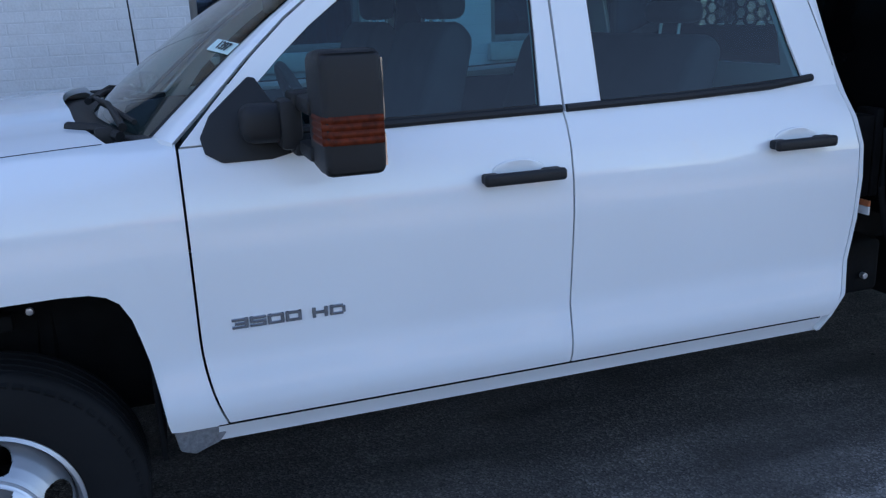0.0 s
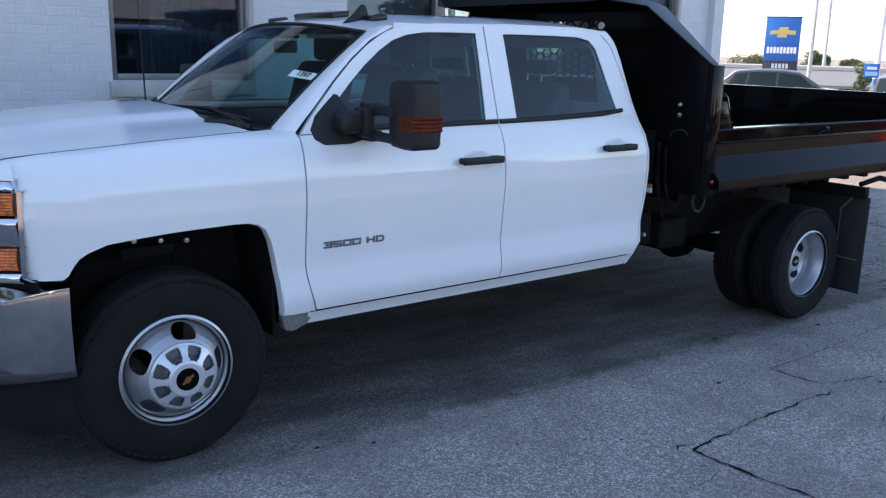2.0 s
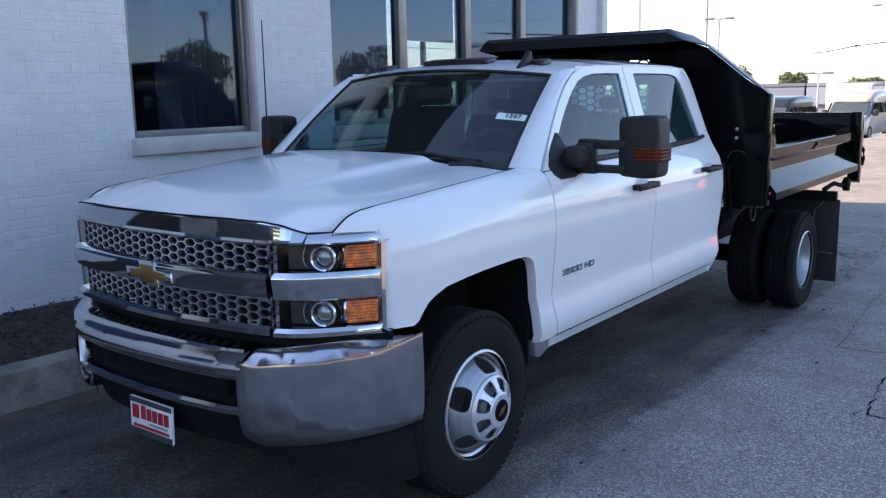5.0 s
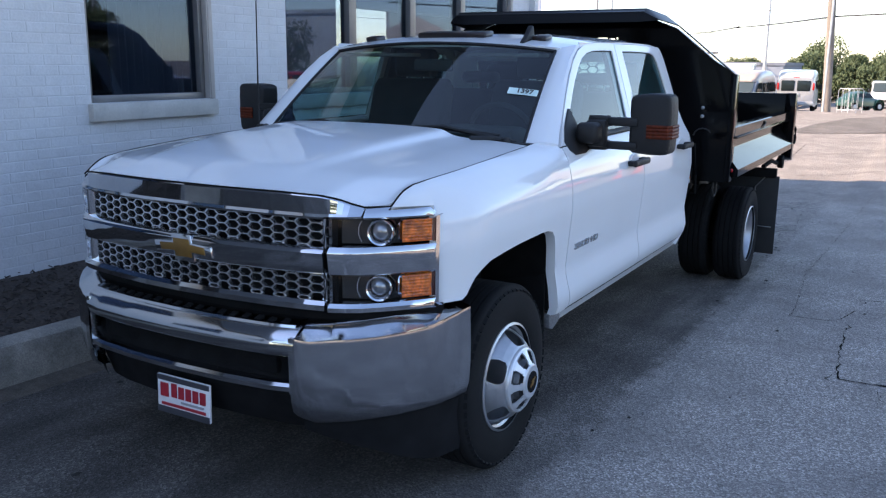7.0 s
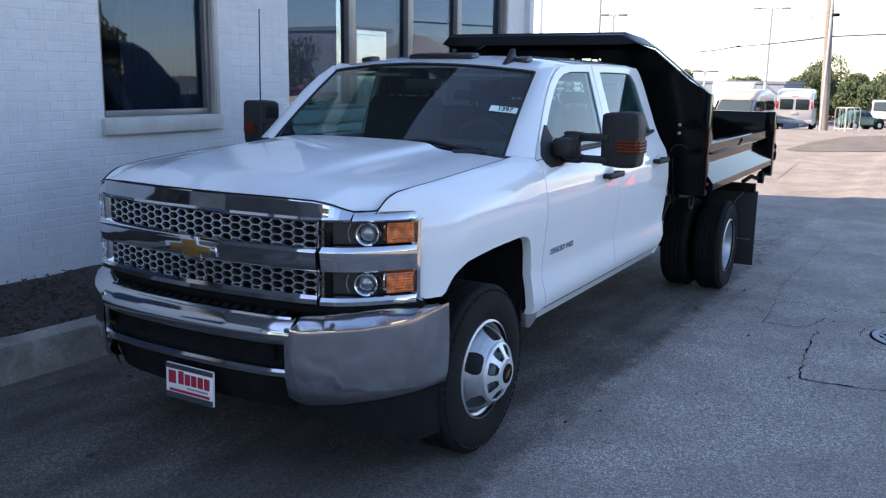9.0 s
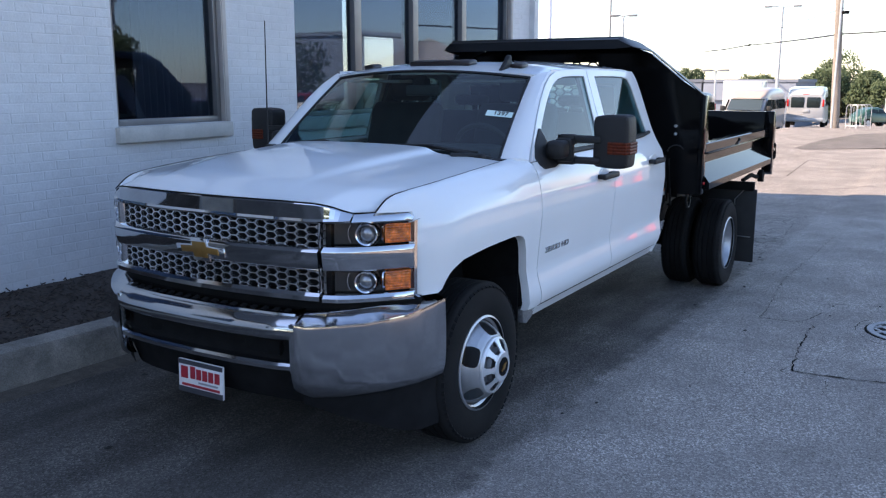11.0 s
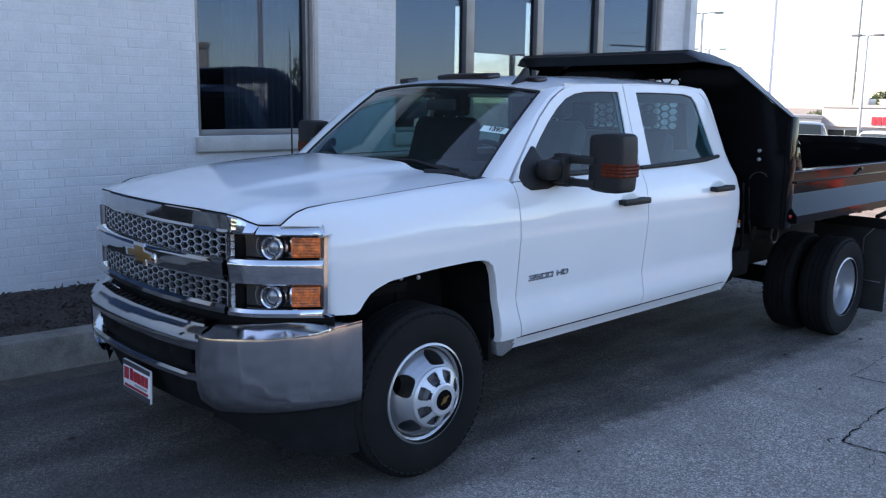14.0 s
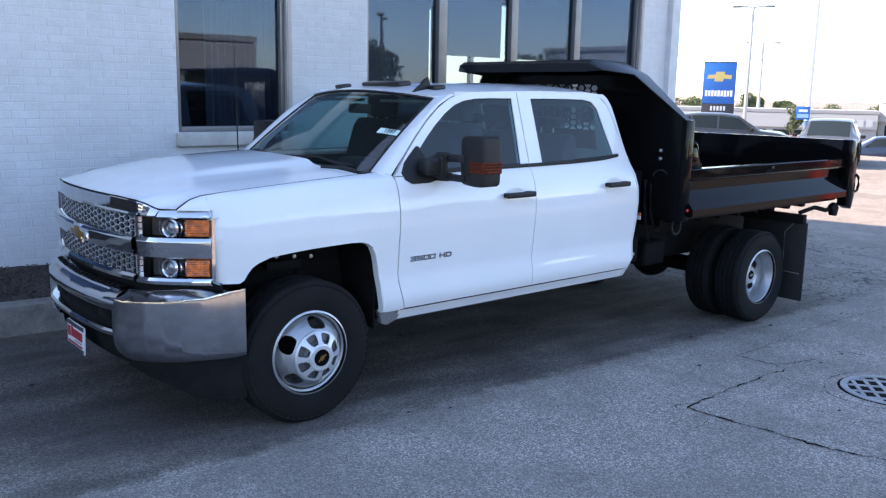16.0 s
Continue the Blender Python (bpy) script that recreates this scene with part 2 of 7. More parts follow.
def outward(bm, d):
    """Turns the faces so that they look along d on the whole."""
    bm.normal_update()
    s = Vector((0, 0, 0))
    for f in bm.faces:
        s += f.normal * f.calc_area()
    if s.dot(Vector(d)) < 0:
        bmesh.ops.reverse_faces(bm, faces=bm.faces[:])
    bm.normal_update()
    return bm


def shell(bm, t):
    """Gives a surface the thickness t, away from its normals."""
    bm.normal_update()
    faces, verts = bm.faces[:], bm.verts[:]
    edges = [e for e in bm.edges if len(e.link_faces) == 1]
    twin = {v: bm.verts.new(v.co - v.normal * t) for v in verts}
    for f in faces:
        bm.faces.new([twin[v] for v in reversed(f.verts)])
    for e in edges:
        l = e.link_loops[0]
        a, b = l.vert, l.link_loop_next.vert
        bm.faces.new((b, a, twin[a], twin[b]))
    return bm


def merge(*bms):
    out = bms[0]
    for b in bms[1:]:
        vmap = {v: out.verts.new(v.co) for v in b.verts}
        for f in b.faces:
            out.faces.new([vmap[v] for v in f.verts])
        b.free()
    return out


def moved(bm, m):
    bmesh.ops.transform(bm, matrix=m, verts=bm.verts[:])
    return bm


def mirrored(bm):
    out = bm.copy()
    for v in out.verts:
        v.co.y = -v.co.y
    bmesh.ops.reverse_faces(out, faces=out.faces[:])
    return out


def box(c, s, bevel=0.0, seg=2):
    bm = bmesh.new()
    bmesh.ops.create_cube(bm, size=1)
    for v in bm.verts:
        v.co = Vector((v.co.x * s[0] + c[0], v.co.y * s[1] + c[1], v.co.z * s[2] + c[2]))
    if bevel:
        bmesh.ops.bevel(bm, geom=bm.edges[:], offset=bevel, segments=seg, affect='EDGES', profile=0.5)
    return bm


def span(a, b, bevel=0.0, seg=2):
    """A box between two corners."""
    return box([(p + q) / 2 for p, q in zip(a, b)], [abs(q - p) for p, q in zip(a, b)], bevel, seg)


def prism(poly, lift, depth, bevel=0.0, seg=2):
    """A polygon in 2D, lifted to 3D by lift(p, h), h from 0 to depth."""
    bm = bmesh.new()
    a = [bm.verts.new(lift(p, 0)) for p in poly]
    b = [bm.verts.new(lift(p, depth)) for p in poly]
    bm.faces.new(a)
    bm.faces.new(list(reversed(b)))
    n = len(poly)
    for i in range(n):
        bm.faces.new((a[(i + 1) % n], a[i], b[i], b[(i + 1) % n]))
    bmesh.ops.recalc_face_normals(bm, faces=bm.faces[:])
    if bevel:
        bmesh.ops.bevel(bm, geom=bm.edges[:], offset=bevel, segments=seg, affect='EDGES', profile=0.5)
    return bm


def lathe(profile, seg=48, axis='Y', cap=False):
    """Turns (radius, along) pairs about an axis."""
    rows = []
    for r, h in profile:
        row = []
        for k in range(seg):
            a = 2 * math.pi * k / seg
            c, s = r * math.cos(a), r * math.sin(a)
            row.append({'Y': (c, h, s), 'Z': (c, s, h), 'X': (h, c, s)}[axis])
        rows.append(row)
    bm = grid(rows, close=True)
    if cap:
        bm.verts.ensure_lookup_table()
        n = len(bm.verts)
        bm.faces.new([bm.verts[i] for i in range(seg)])
        bm.faces.new([bm.verts[i] for i in range(n - 1, n - seg - 1, -1)])
    bmesh.ops.remove_doubles(bm, verts=bm.verts[:], dist=1e-5)
    bmesh.ops.recalc_face_normals(bm, faces=bm.faces[:])
    return bm


def tube(points, r, seg=8, closed=False):
    """A round bar along points; r may be one radius or one for each point."""
    pts = [Vector(p) for p in points]
    rs = r if isinstance(r, (list, tuple)) else [r] * len(pts)
    rows = []
    for i, p in enumerate(pts):
        d = pts[min(i + 1, len(pts) - 1)] - pts[max(i - 1, 0)]
        if closed:
            d = pts[(i + 1) % len(pts)] - pts[i - 1]
        q = d.to_track_quat('Z', 'Y')
        rows.append([p + q @ Vector((rs[i] * math.cos(2 * math.pi * k / seg), rs[i] * math.sin(2 * math.pi * k / seg), 0)) for k in range(seg)])
    if closed:
        rows.append(rows[0])
    bm = grid(rows, close=True)
    if not closed:
        bm.verts.ensure_lookup_table()
        n = len(bm.verts)
        bm.faces.new([bm.verts[k] for k in range(seg)])
        bm.faces.new([bm.verts[k] for k in range(n - 1, n - seg - 1, -1)])
    bmesh.ops.remove_doubles(bm, verts=bm.verts[:], dist=1e-6)
    bmesh.ops.recalc_face_normals(bm, faces=bm.faces[:])
    return bm


def ring(outer, inner, f, t):
    """A flat frame between two outlines with as many points, lifted by f, with thickness t."""
    n = len(outer)
    bm = bmesh.new()
    a = [bm.verts.new(f(*p)) for p in outer]
    b = [bm.verts.new(f(*p)) for p in inner]
    for i in range(n):
        k = (i + 1) % n
        bm.faces.new((a[i], a[k], b[k], b[i]))
    return bm


def smooth_loop(pts, steps=3):
    """A closed outline rounded by a Catmull-Rom curve."""
    out = []
    n = len(pts)
    for i in range(n):
        p0, p1, p2, p3 = (Vector(pts[(i + k) % n]) for k in (-1, 0, 1, 2))
        for s in range(steps):
            u = s / steps
            out.append(tuple(0.5 * ((2 * p1) + (p2 - p0) * u + (2 * p0 - 5 * p1 + 4 * p2 - p3) * u * u + (3 * p1 - p0 - 3 * p2 + p3) * u ** 3)))
    return out


def pane(poly, f):
    bm = bmesh.new()
    bm.faces.new([bm.verts.new(f(*p)) for p in poly])
    bmesh.ops.triangulate(bm, faces=bm.faces[:])
    return bm


def writing(name, body, size, depth, material, m, parent=None, label=""):
    cu = bpy.data.curves.new(name, 'FONT')
    cu.body, cu.size, cu.extrude, cu.align_x, cu.align_y, cu.offset = body, size, depth, 'CENTER', 'CENTER', size * 0.022
    tmp = bpy.data.objects.new(name, cu)
    scene.collection.objects.link(tmp)
    me = bpy.data.meshes.new_from_object(tmp.evaluated_get(bpy.context.evaluated_depsgraph_get()))
    bpy.data.objects.remove(tmp)
    me.name = name
    me.materials.clear()
    me.materials.append(material)
    ob = new(name, me)
    ob.parent = parent
    ob.matrix_basis = m
    if label:
        ob["label"] = label
    return ob


# ---- ground ----
def ground_z(x, y=0.0):
    """The strip by the kerb lies a little lower than the lane."""
    e = min(max((-1.17 - y) / 0.25, 0), 1)
    return 0.05 - 0.0205 * min(max(x, -7.0), 11.0) + 0.03 * e * e * (3 - 2 * e)


def far_drop(x, y):
    """The land falls away gently behind the lot."""
    c = min(max((y - 8) / 10, 0), 1)
    e = min(max((y - 0.11 * x + 0.3) / 1.3, 0), 1)
    g = min(max((x - 30) / 7, 0), 1)
    return -(0.045 + 0.025 * c) * min(max(0.93 * x + 0.36 * y - 35, 0), 45) - 0.37 * e * e * (3 - 2 * e) * g * g * (3 - 2 * g)


def land(x, y):
    return ground_z(x, y) + far_drop(x, y)


xs = [-3000, -300, -60, -20, -12, -7] + [-6 + 0.5 * i for i in range(34)] + [11, 14, 20, 27, 30, 31, 32, 33, 34, 35, 36, 37, 38, 40, 42, 44, 47, 50, 53, 56, 62, 70, 80, 95, 120, 160, 250, 400, 3000]
ys = [-3000, -300, -60, -25, -12, -8, -6, -5, -4, -3, -2, -1.6, -1.42, -1.36, -1.295, -1.23, -1.17, -1, 0, 1, 1.63, 2.2, 3, 3.5, 4, 4.5, 5, 5.5, 6, 6.5, 7, 8, 9, 10, 12, 15, 18, 24, 30, 40, 60, 90, 140, 300, 3000]
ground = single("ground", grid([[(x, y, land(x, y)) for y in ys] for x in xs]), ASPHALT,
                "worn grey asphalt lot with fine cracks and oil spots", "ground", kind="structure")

# ---- building ----
WALL_Y, WALL_T, ROOF_Z, CORNER_X = 2.66, 0.28, 7.3, 8.40
WALL_X0 = -14.0
OPEN = [(-7.74, -6.58, 1.46, 3.35), (-4.88, -3.72, 1.46, 3.35), (-2.02, -0.86, 1.46, 3.35), (0.84, 1.97, 1.46, 3.35), (2.92, 7.50, 1.46, 3.60)]


def wall_pieces():
    """The wall's core behind the bricks, with its openings through it."""
    y0, y1 = WALL_Y + 0.0038, WALL_Y + WALL_T
    out = [span((WALL_X0, y0, -0.2), (CORNER_X - 0.012, y1, OPEN[0][2]))]
    edges = [WALL_X0] + [v for o in OPEN for v in o[:2]] + [CORNER_X - 0.012]
    for a, b in zip(edges[::2], edges[1::2]):
        out.append(span((a, y0, OPEN[0][2]), (b, y1, ROOF_Z)))
    for o in OPEN:
        out.append(span((o[0], y0, o[3]), (o[1], y1, ROOF_Z)))
    return out


wall = single("wall_south", merge(*wall_pieces()), MORTAR, "white painted brick showroom wall with tall windows", "wall", kind="structure")
# the end wall's outside is unseen; its slant is set to shape the roof's shadow edge
E0, E1 = Vector((CORNER_X, WALL_Y)), Vector((CORNER_X - 0.27 * 14, WALL_Y + 0.96 * 14))
E_DIR = (E1 - E0).normalized()
E_IN = Vector((-E_DIR.y, E_DIR.x))
EAST_PANES = [(2.17, 2.72), (2.78, 3.45), (3.52, 4.20), (4.27, 4.95)]


def east_piece(a, b, z0, z1, d0=0.0, d1=0.30):
    """A block of the end wall between two distances from the corner."""
    q = [E0 + E_DIR * a + E_IN * d0, E0 + E_DIR * b + E_IN * d0, E0 + E_DIR * b + E_IN * d1, E0 + E_DIR * a + E_IN * d1]
    return prism([(v.x, v.y) for v in q], lambda p, h: (p[0], p[1], z0 + h), z1 - z0)


pieces = [east_piece(0.012, 2.17, -0.3, ROOF_Z), east_piece(4.95, 14.5, -0.3, ROOF_Z), east_piece(2.17, 4.95, -0.3, 0.9), east_piece(2.17, 4.95, 3.3, ROOF_Z)]
single("wall_east", merge(*pieces), MORTAR, "white painted end wall of the showroom with glazing", "wall", kind="structure")
we = thing("window_6", "row of clear showroom panes in the end wall", "window", kind="structure")
for (a, b) in EAST_PANES:
    part("pane", east_piece(a, b, 0.95, 3.25, 0.12, 0.128), CLEAR_GLASS, we).visible_shadow = False
for a, b in [(2.17, 2.172)] + [(EAST_PANES[k][1], EAST_PANES[k + 1][0]) for k in range(3)]:
    part("mullion", east_piece(a, b, 0.95, 3.25, 0.08, 0.17), FRAME_METAL, we)
for z0, z1 in ((0.90, 0.95), (3.25, 3.30)):
    part("window_frame", east_piece(2.17, 4.95, z0, z1, 0.08, 0.17), FRAME_METAL, we)
single("wall_north", span((WALL_X0, E1.y, -0.3), (E1.x - 0.3, E1.y + 0.3, ROOF_Z)), MORTAR, "plain back wall of the showroom", "wall", kind="structure")
single("wall_west", span((WALL_X0, WALL_Y + WALL_T, -0.3), (WALL_X0 + 0.3, E1.y, ROOF_Z)), MORTAR, "plain far end wall of the showroom", "wall", kind="structure")
bm = prism([(WALL_X0, WALL_Y - 0.05), (CORNER_X + 0.03, WALL_Y - 0.05), (E1.x, E1.y + 0.3), (WALL_X0, E1.y + 0.3)], lambda p, h: (p[0], p[1], ROOF_Z + 0.004 + h), 0.25)
single("roof", bm, STONE, "flat roof with a pale parapet coping", "roof", kind="structure")
single("wall_fascia", merge(span((WALL_X0, WALL_Y - 0.30, 3.85), (CORNER_X + 0.02, WALL_Y - 0.001, ROOF_Z)), *[span((WALL_X0 + 1.2 * k, WALL_Y - 0.312, 3.86), (WALL_X0 + 1.2 * k + 0.05, WALL_Y - 0.301, ROOF_Z - 0.02)) for k in range(19)]), mat("dark_fascia", (0.045, 0.048, 0.055), 0.45, 0.2, stain=[(2, 0.15)]), "dark metal fascia band over the showroom windows", "fascia", kind="structure")
single("fascia_band", span((7.55, WALL_Y - 0.335, 3.84), (CORNER_X + 0.03, WALL_Y - 0.313, ROOF_Z), 0.004), mat("fascia_blue", (0.02, 0.10, 0.30), 0.4, stain=[(2, 0.1)]), "blue panel at the end of the fascia", "fascia", kind="structure")
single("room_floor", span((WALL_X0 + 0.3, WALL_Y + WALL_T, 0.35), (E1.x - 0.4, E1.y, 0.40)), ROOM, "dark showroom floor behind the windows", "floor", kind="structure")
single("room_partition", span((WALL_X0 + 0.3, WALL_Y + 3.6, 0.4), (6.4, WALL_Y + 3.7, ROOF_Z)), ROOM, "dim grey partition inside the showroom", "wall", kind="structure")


def window(i, o, mullions):
    w = thing(f"window_{i}", "tall fixed window with bronze metal frame and stone sill", "window", kind="structure")
    x0, x1, z0, z1 = o
    yg = WALL_Y + 0.10
    fw = 0.05
    part("window_frame", span((x0, yg - 0.05, z0), (x0 + fw, yg + 0.05, z1), 0.004), FRAME_METAL, w)
    part("window_frame", span((x1 - fw, yg - 0.05, z0), (x1, yg + 0.05, z1), 0.004), FRAME_METAL, w)
    part("window_frame", span((x0 + fw, yg - 0.05, z0), (x1 - fw, yg + 0.05, z0 + 0.05), 0.004), FRAME_METAL, w)
    part("window_frame", span((x0 + fw, yg - 0.05, z1 - fw), (x1 - fw, yg + 0.05, z1), 0.004), FRAME_METAL, w)
    part("jamb", span((x1 + 0.001, WALL_Y - 0.008, z0), (x1 + 0.045, yg + 0.06, z1), 0.004), JAMB, w, "pale beige jamb")
    part("jamb", span((x1 - 0.012, WALL_Y - 0.004, z0 + 0.003), (x1 - 0.001, yg - 0.052, z1 - 0.003), 0.002), JAMB, w)
    edges = [x0 + fw] + [v for m in mullions for v in m] + [x1 - fw]
    for m in mullions:
        part("mullion", span((m[0], yg - 0.06, z0 + 0.05), (m[1], yg + 0.05, z1 - fw), 0.004), FRAME_METAL, w)
    for a, b in zip(edges[::2], edges[1::2]):
        part("pane", span((a, yg, z0 + 0.05), (b, yg + 0.008, z1 - fw)), SHOP_GLASS, w, "dark reflecting glass pane")
    part("window_sill", span((x0 - 0.03, WALL_Y - 0.05, z0 - 0.125), (x1 + 0.035, yg + 0.04, z0 - 0.002), 0.008), STONE, w, "pale stone sill")
    return w


window(1, OPEN[2], [])
window(2, OPEN[3], [])
window(4, OPEN[1], [])
window(5, OPEN[0], [])
window(3, OPEN[4], [(3.92, 4.04), (5.05, 5.16), (6.19, 6.30)])

# ---- kerb and planting bed ----
KERB = [(1.63, -0.3), (1.64, 0.24), (1.655, 0.275), (1.69, 0.29), (1.80, 0.288), (1.82, 0.27), (1.82, -0.3)]
rows = []
for k in range(61):
    x = -14 + 0.4 * k
    w = 0.006 * noise.noise((x * 0.7, 0, 0))
    rows.append([(x, y + w, z + ground_z(x) - 0.05 + (0.004 * noise.noise((x, y, 1)) if z > 0 else 0)) for y, z in KERB])
single("kerb", outward(grid(rows), (0, -1, 1)), CONCRETE, "weathered concrete kerb along the planting bed", "kerb", kind="structure")
rows = []
for k in range(121):
    x = -14 + 0.2 * k
    e = 0.05 * noise.noise((x * 1.3, 3.0, 0)) + 0.02 * noise.noise((x * 6, 1.0, 0))
    rows.append([(x, y, ground_z(x) + h) for y, h in ((1.655, 0.016), (1.60, 0.012), (1.555 + e * 0.5, 0.008), (1.50 + e, 0.004), (1.47 + e, -0.004))])
single("gutter_dirt", outward(grid(rows), (0, 0, 1)), mat("gutter_dirt", (0.085, 0.070, 0.055), 0.95, grain=150, grain_amt=0.4, stain=[(4, 0.35), (20, 0.3)], bump=0.6, bump_scale=120), "brown dirt washed up along the foot of the kerb", "dirt", kind="structure")
rows = [[(-14 + 0.16 * k, y, 0.26 + 0.12 * (y - 1.82) / 0.86 + 0.03 * noise.noise((k * 0.4, y * 6, 0))) for y in (1.815, 1.9, 2.0, 2.12, 2.25, 2.38, 2.5, 2.60, 2.68)] for k in range(142)]
single("planting_bed", outward(grid(rows), (0, 0, 1)), MULCH, "bare dark mulch bed along the wall", "mulch", kind="structure")

# ---- the truck ----
truck = thing("dump_truck", "white crew cab dump truck with black dump body beside the kerb", "truck")

SIDE_Z = [0.52, 0.58, 0.60, 0.63, 0.68, 0.74, 0.80, 0.90, 1.00, 1.10, 1.20, 1.30, 1.36, 1.40]
SIDE_Y = [0.945, 0.962, 0.975, 0.990, 0.996, 0.985, 0.975, 0.984, 0.993, 1.002, 0.998, 0.978, 0.950, 0.920]


def side_y(x, z):
    """Half the width of the body at the height z."""
    s = interp(z, SIDE_Z, SIDE_Y) if z < 1.40 else 0.920 - (z - 1.40) * 0.305
    if x < -0.28:
        t = (-0.28 - x) / 0.28
        s -= 0.118 * t * t
    return s


def both(name, make, material, label=""):
    """A part on the driver's side and its mirror on the other."""
    bm = make()
    other = mirrored(bm)
    part(name, bm, material, truck, label)
    part(name, other, material, truck, label)


def foot(z):
    """How far the lower front corner of the door sweeps back."""
    return 0.050 * (max(0, 0.88 - z) / 0.274) ** 2.2


ARCH_X = [-0.545, -0.47, -0.41, -0.39, -0.375, -0.35, -0.32, -0.25, -0.12, 0.0, 0.12, 0.25, 0.32, 0.36, 0.39, 0.415, 0.43, 0.445, 0.458, 0.468, 0.474, 0.50, 0.54, 0.576]
ARCH_Z = [0.885, 0.885, 0.885, 0.90, 0.93, 0.965, 0.985, 1.010, 1.022, 1.030, 1.034, 1.037, 1.034, 1.022, 1.000, 0.95, 0.89, 0.82, 0.73, 0.64, 0.605, 0.60, 0.60, 0.60]
HOOD_X = [-0.70, -0.67, -0.635, -0.60, -0.55, -0.44, -0.30, 0.0, 0.30, 0.60]
HOOD_Z = [1.262, 1.264, 1.290, 1.311, 1.328, 1.342, 1.353, 1.374, 1.390, 1.402]
HOOD_Y = [0.806, 0.810, 0.811, 0.814, 0.822, 0.840, 0.852, 0.858, 0.846, 0.828]


def fender():
    """Columns from the wheel arch up to the hood; the foremost end above the lamp."""
    front = [-0.67, -0.655, -0.64, -0.62, -0.60, -0.58, -0.56, -0.545, -0.535]
    cols = [(x, 0.885) for x in front] + [(max(x, -0.525), z) for x, z in zip(ARCH_X, ARCH_Z)]
    rows = []
    for xb, zb in cols:
        zt = interp(xb, HOOD_X, HOOD_Z)
        yt = interp(xb, HOOD_X, HOOD_Y)
        row = []
        for k in range(23):
            v = k / 22
            z = zb + (zt - zb) * (1 - (1 - v) ** 1.25)
            if xb < -0.53:
                z = max(z, 1.2595 + 0.004 * (-0.53 - xb) / 0.14)
            rnd_h = interp(xb, [-0.53, 0.2, 0.576], [0.17, 0.15, 0.035])
            s = min(max((z - (zt - rnd_h)) / rnd_h, 0), 1)
            y = side_y(xb, z) if xb > -0.53 else interp(xb, [-0.67, -0.64, -0.60, -0.56, -0.53], [0.812, 0.838, 0.868, 0.893, 0.908])
            if xb < -0.53:
                s = min(max((z - 1.2635) / max(zt - 1.2635, 0.003), 0), 1)
                s = 0.45 + 0.55 * s if zt > 1.27 else s
                y0 = y
                y = yt + (y0 - yt) * math.sqrt(max(0, 1 - s * s)) / math.sqrt(1 - 0.45 ** 2) if zt > 1.27 else y0
                y = min(y, y0 + 0.004)
            else:
                y -= (y - yt) * (1 - math.sqrt(max(0, 1 - s * s)))
            row.append((xb + foot(z) * min(max((xb - 0.49) / 0.086, 0), 1), -y, min(z, zt)))
        rows.append(row)
    bm = grid(rows)
    bmesh.ops.remove_doubles(bm, verts=bm.verts[:], dist=3e-4)
    bmesh.ops.dissolve_degenerate(bm, edges=bm.edges[:], dist=1e-4)
    return shell(outward(bm, (0, -1, 0)), 0.018)


both("fender", fender, PAINT)


def arch_lip():
    """The flange that turns in along the wheel arch."""
    rows = [[(x, -side_y(x, z) + 0.004, z - 0.002), (x * 0.995, -side_y(x, z) + 0.022, z - 0.007), (x * 0.99, -side_y(x, z) + 0.042, z - 0.004)] for x, z in zip(ARCH_X[3:21], ARCH_Z[3:21])]
    return shell(outward(grid(rows), (0, -0.3, -1)), 0.003)


both("arch_lip", arch_lip, PAINT)


def lower_door(x0, x1, zb, rear=None):
    def make():
        rows = []
        for i in range(15):
            u = i / 14
            row = []
            for k in range(25):
                v = k / 24
                zt = 1.378 + 0.030 * (x0 + (x1 - x0) * u - 0.6) / 2.1
                z = zb + (zt - zb) * v
                xr = rear(z) if rear else x1
                xl = x0 if rear else x0 + foot(z)
                x = xl + (xr - xl) * u
                row.append((x, -side_y(x, z), z))
            rows.append(row)
        return shell(outward(grid(rows), (0, -1, 0)), 0.018)
    return make


REAR_Z = [0.53, 0.56, 0.60, 0.68, 0.80, 0.95, 1.21, 1.38, 1.56, 1.72, 1.78, 1.82, 1.85, 1.876, 1.90]
REAR_X = [2.725, 2.735, 2.755, 2.785, 2.80, 2.812, 2.805, 2.765, 2.728, 2.698, 2.682, 2.664, 2.640, 2.600, 2.55]


def cab_rear(z):
    return interp(z, REAR_Z, REAR_X)


F_OUT = [(0.588, 1.383), (0.69, 1.490), (0.80, 1.600), (0.90, 1.690), (1.00, 1.765), (1.10, 1.822), (1.20, 1.852), (1.32, 1.866), (1.50, 1.870), (1.693, 1.870), (1.695, 1.70), (1.696, 1.55), (1.696, 1.395), (1.35, 1.390), (1.0, 1.386)]
F_IN = [(0.70, 1.410), (0.775, 1.500), (0.875, 1.595), (0.965, 1.672), (1.055, 1.738), (1.140, 1.787), (1.225, 1.814), (1.33, 1.828), (1.48, 1.832), (1.645, 1.832), (1.641, 1.70), (1.634, 1.55), (1.626, 1.410), (1.30, 1.407), (1.0, 1.405)]
R_OUT = [(1.704, 1.395), (1.704, 1.55), (1.704, 1.70), (1.703, 1.870), (1.95, 1.871), (2.20, 1.871), (2.42, 1.868), (2.535, 1.850), (2.605, 1.790), (2.645, 1.68), (2.685, 1.55), (2.728, 1.408), (2.40, 1.403), (2.0, 1.398)]
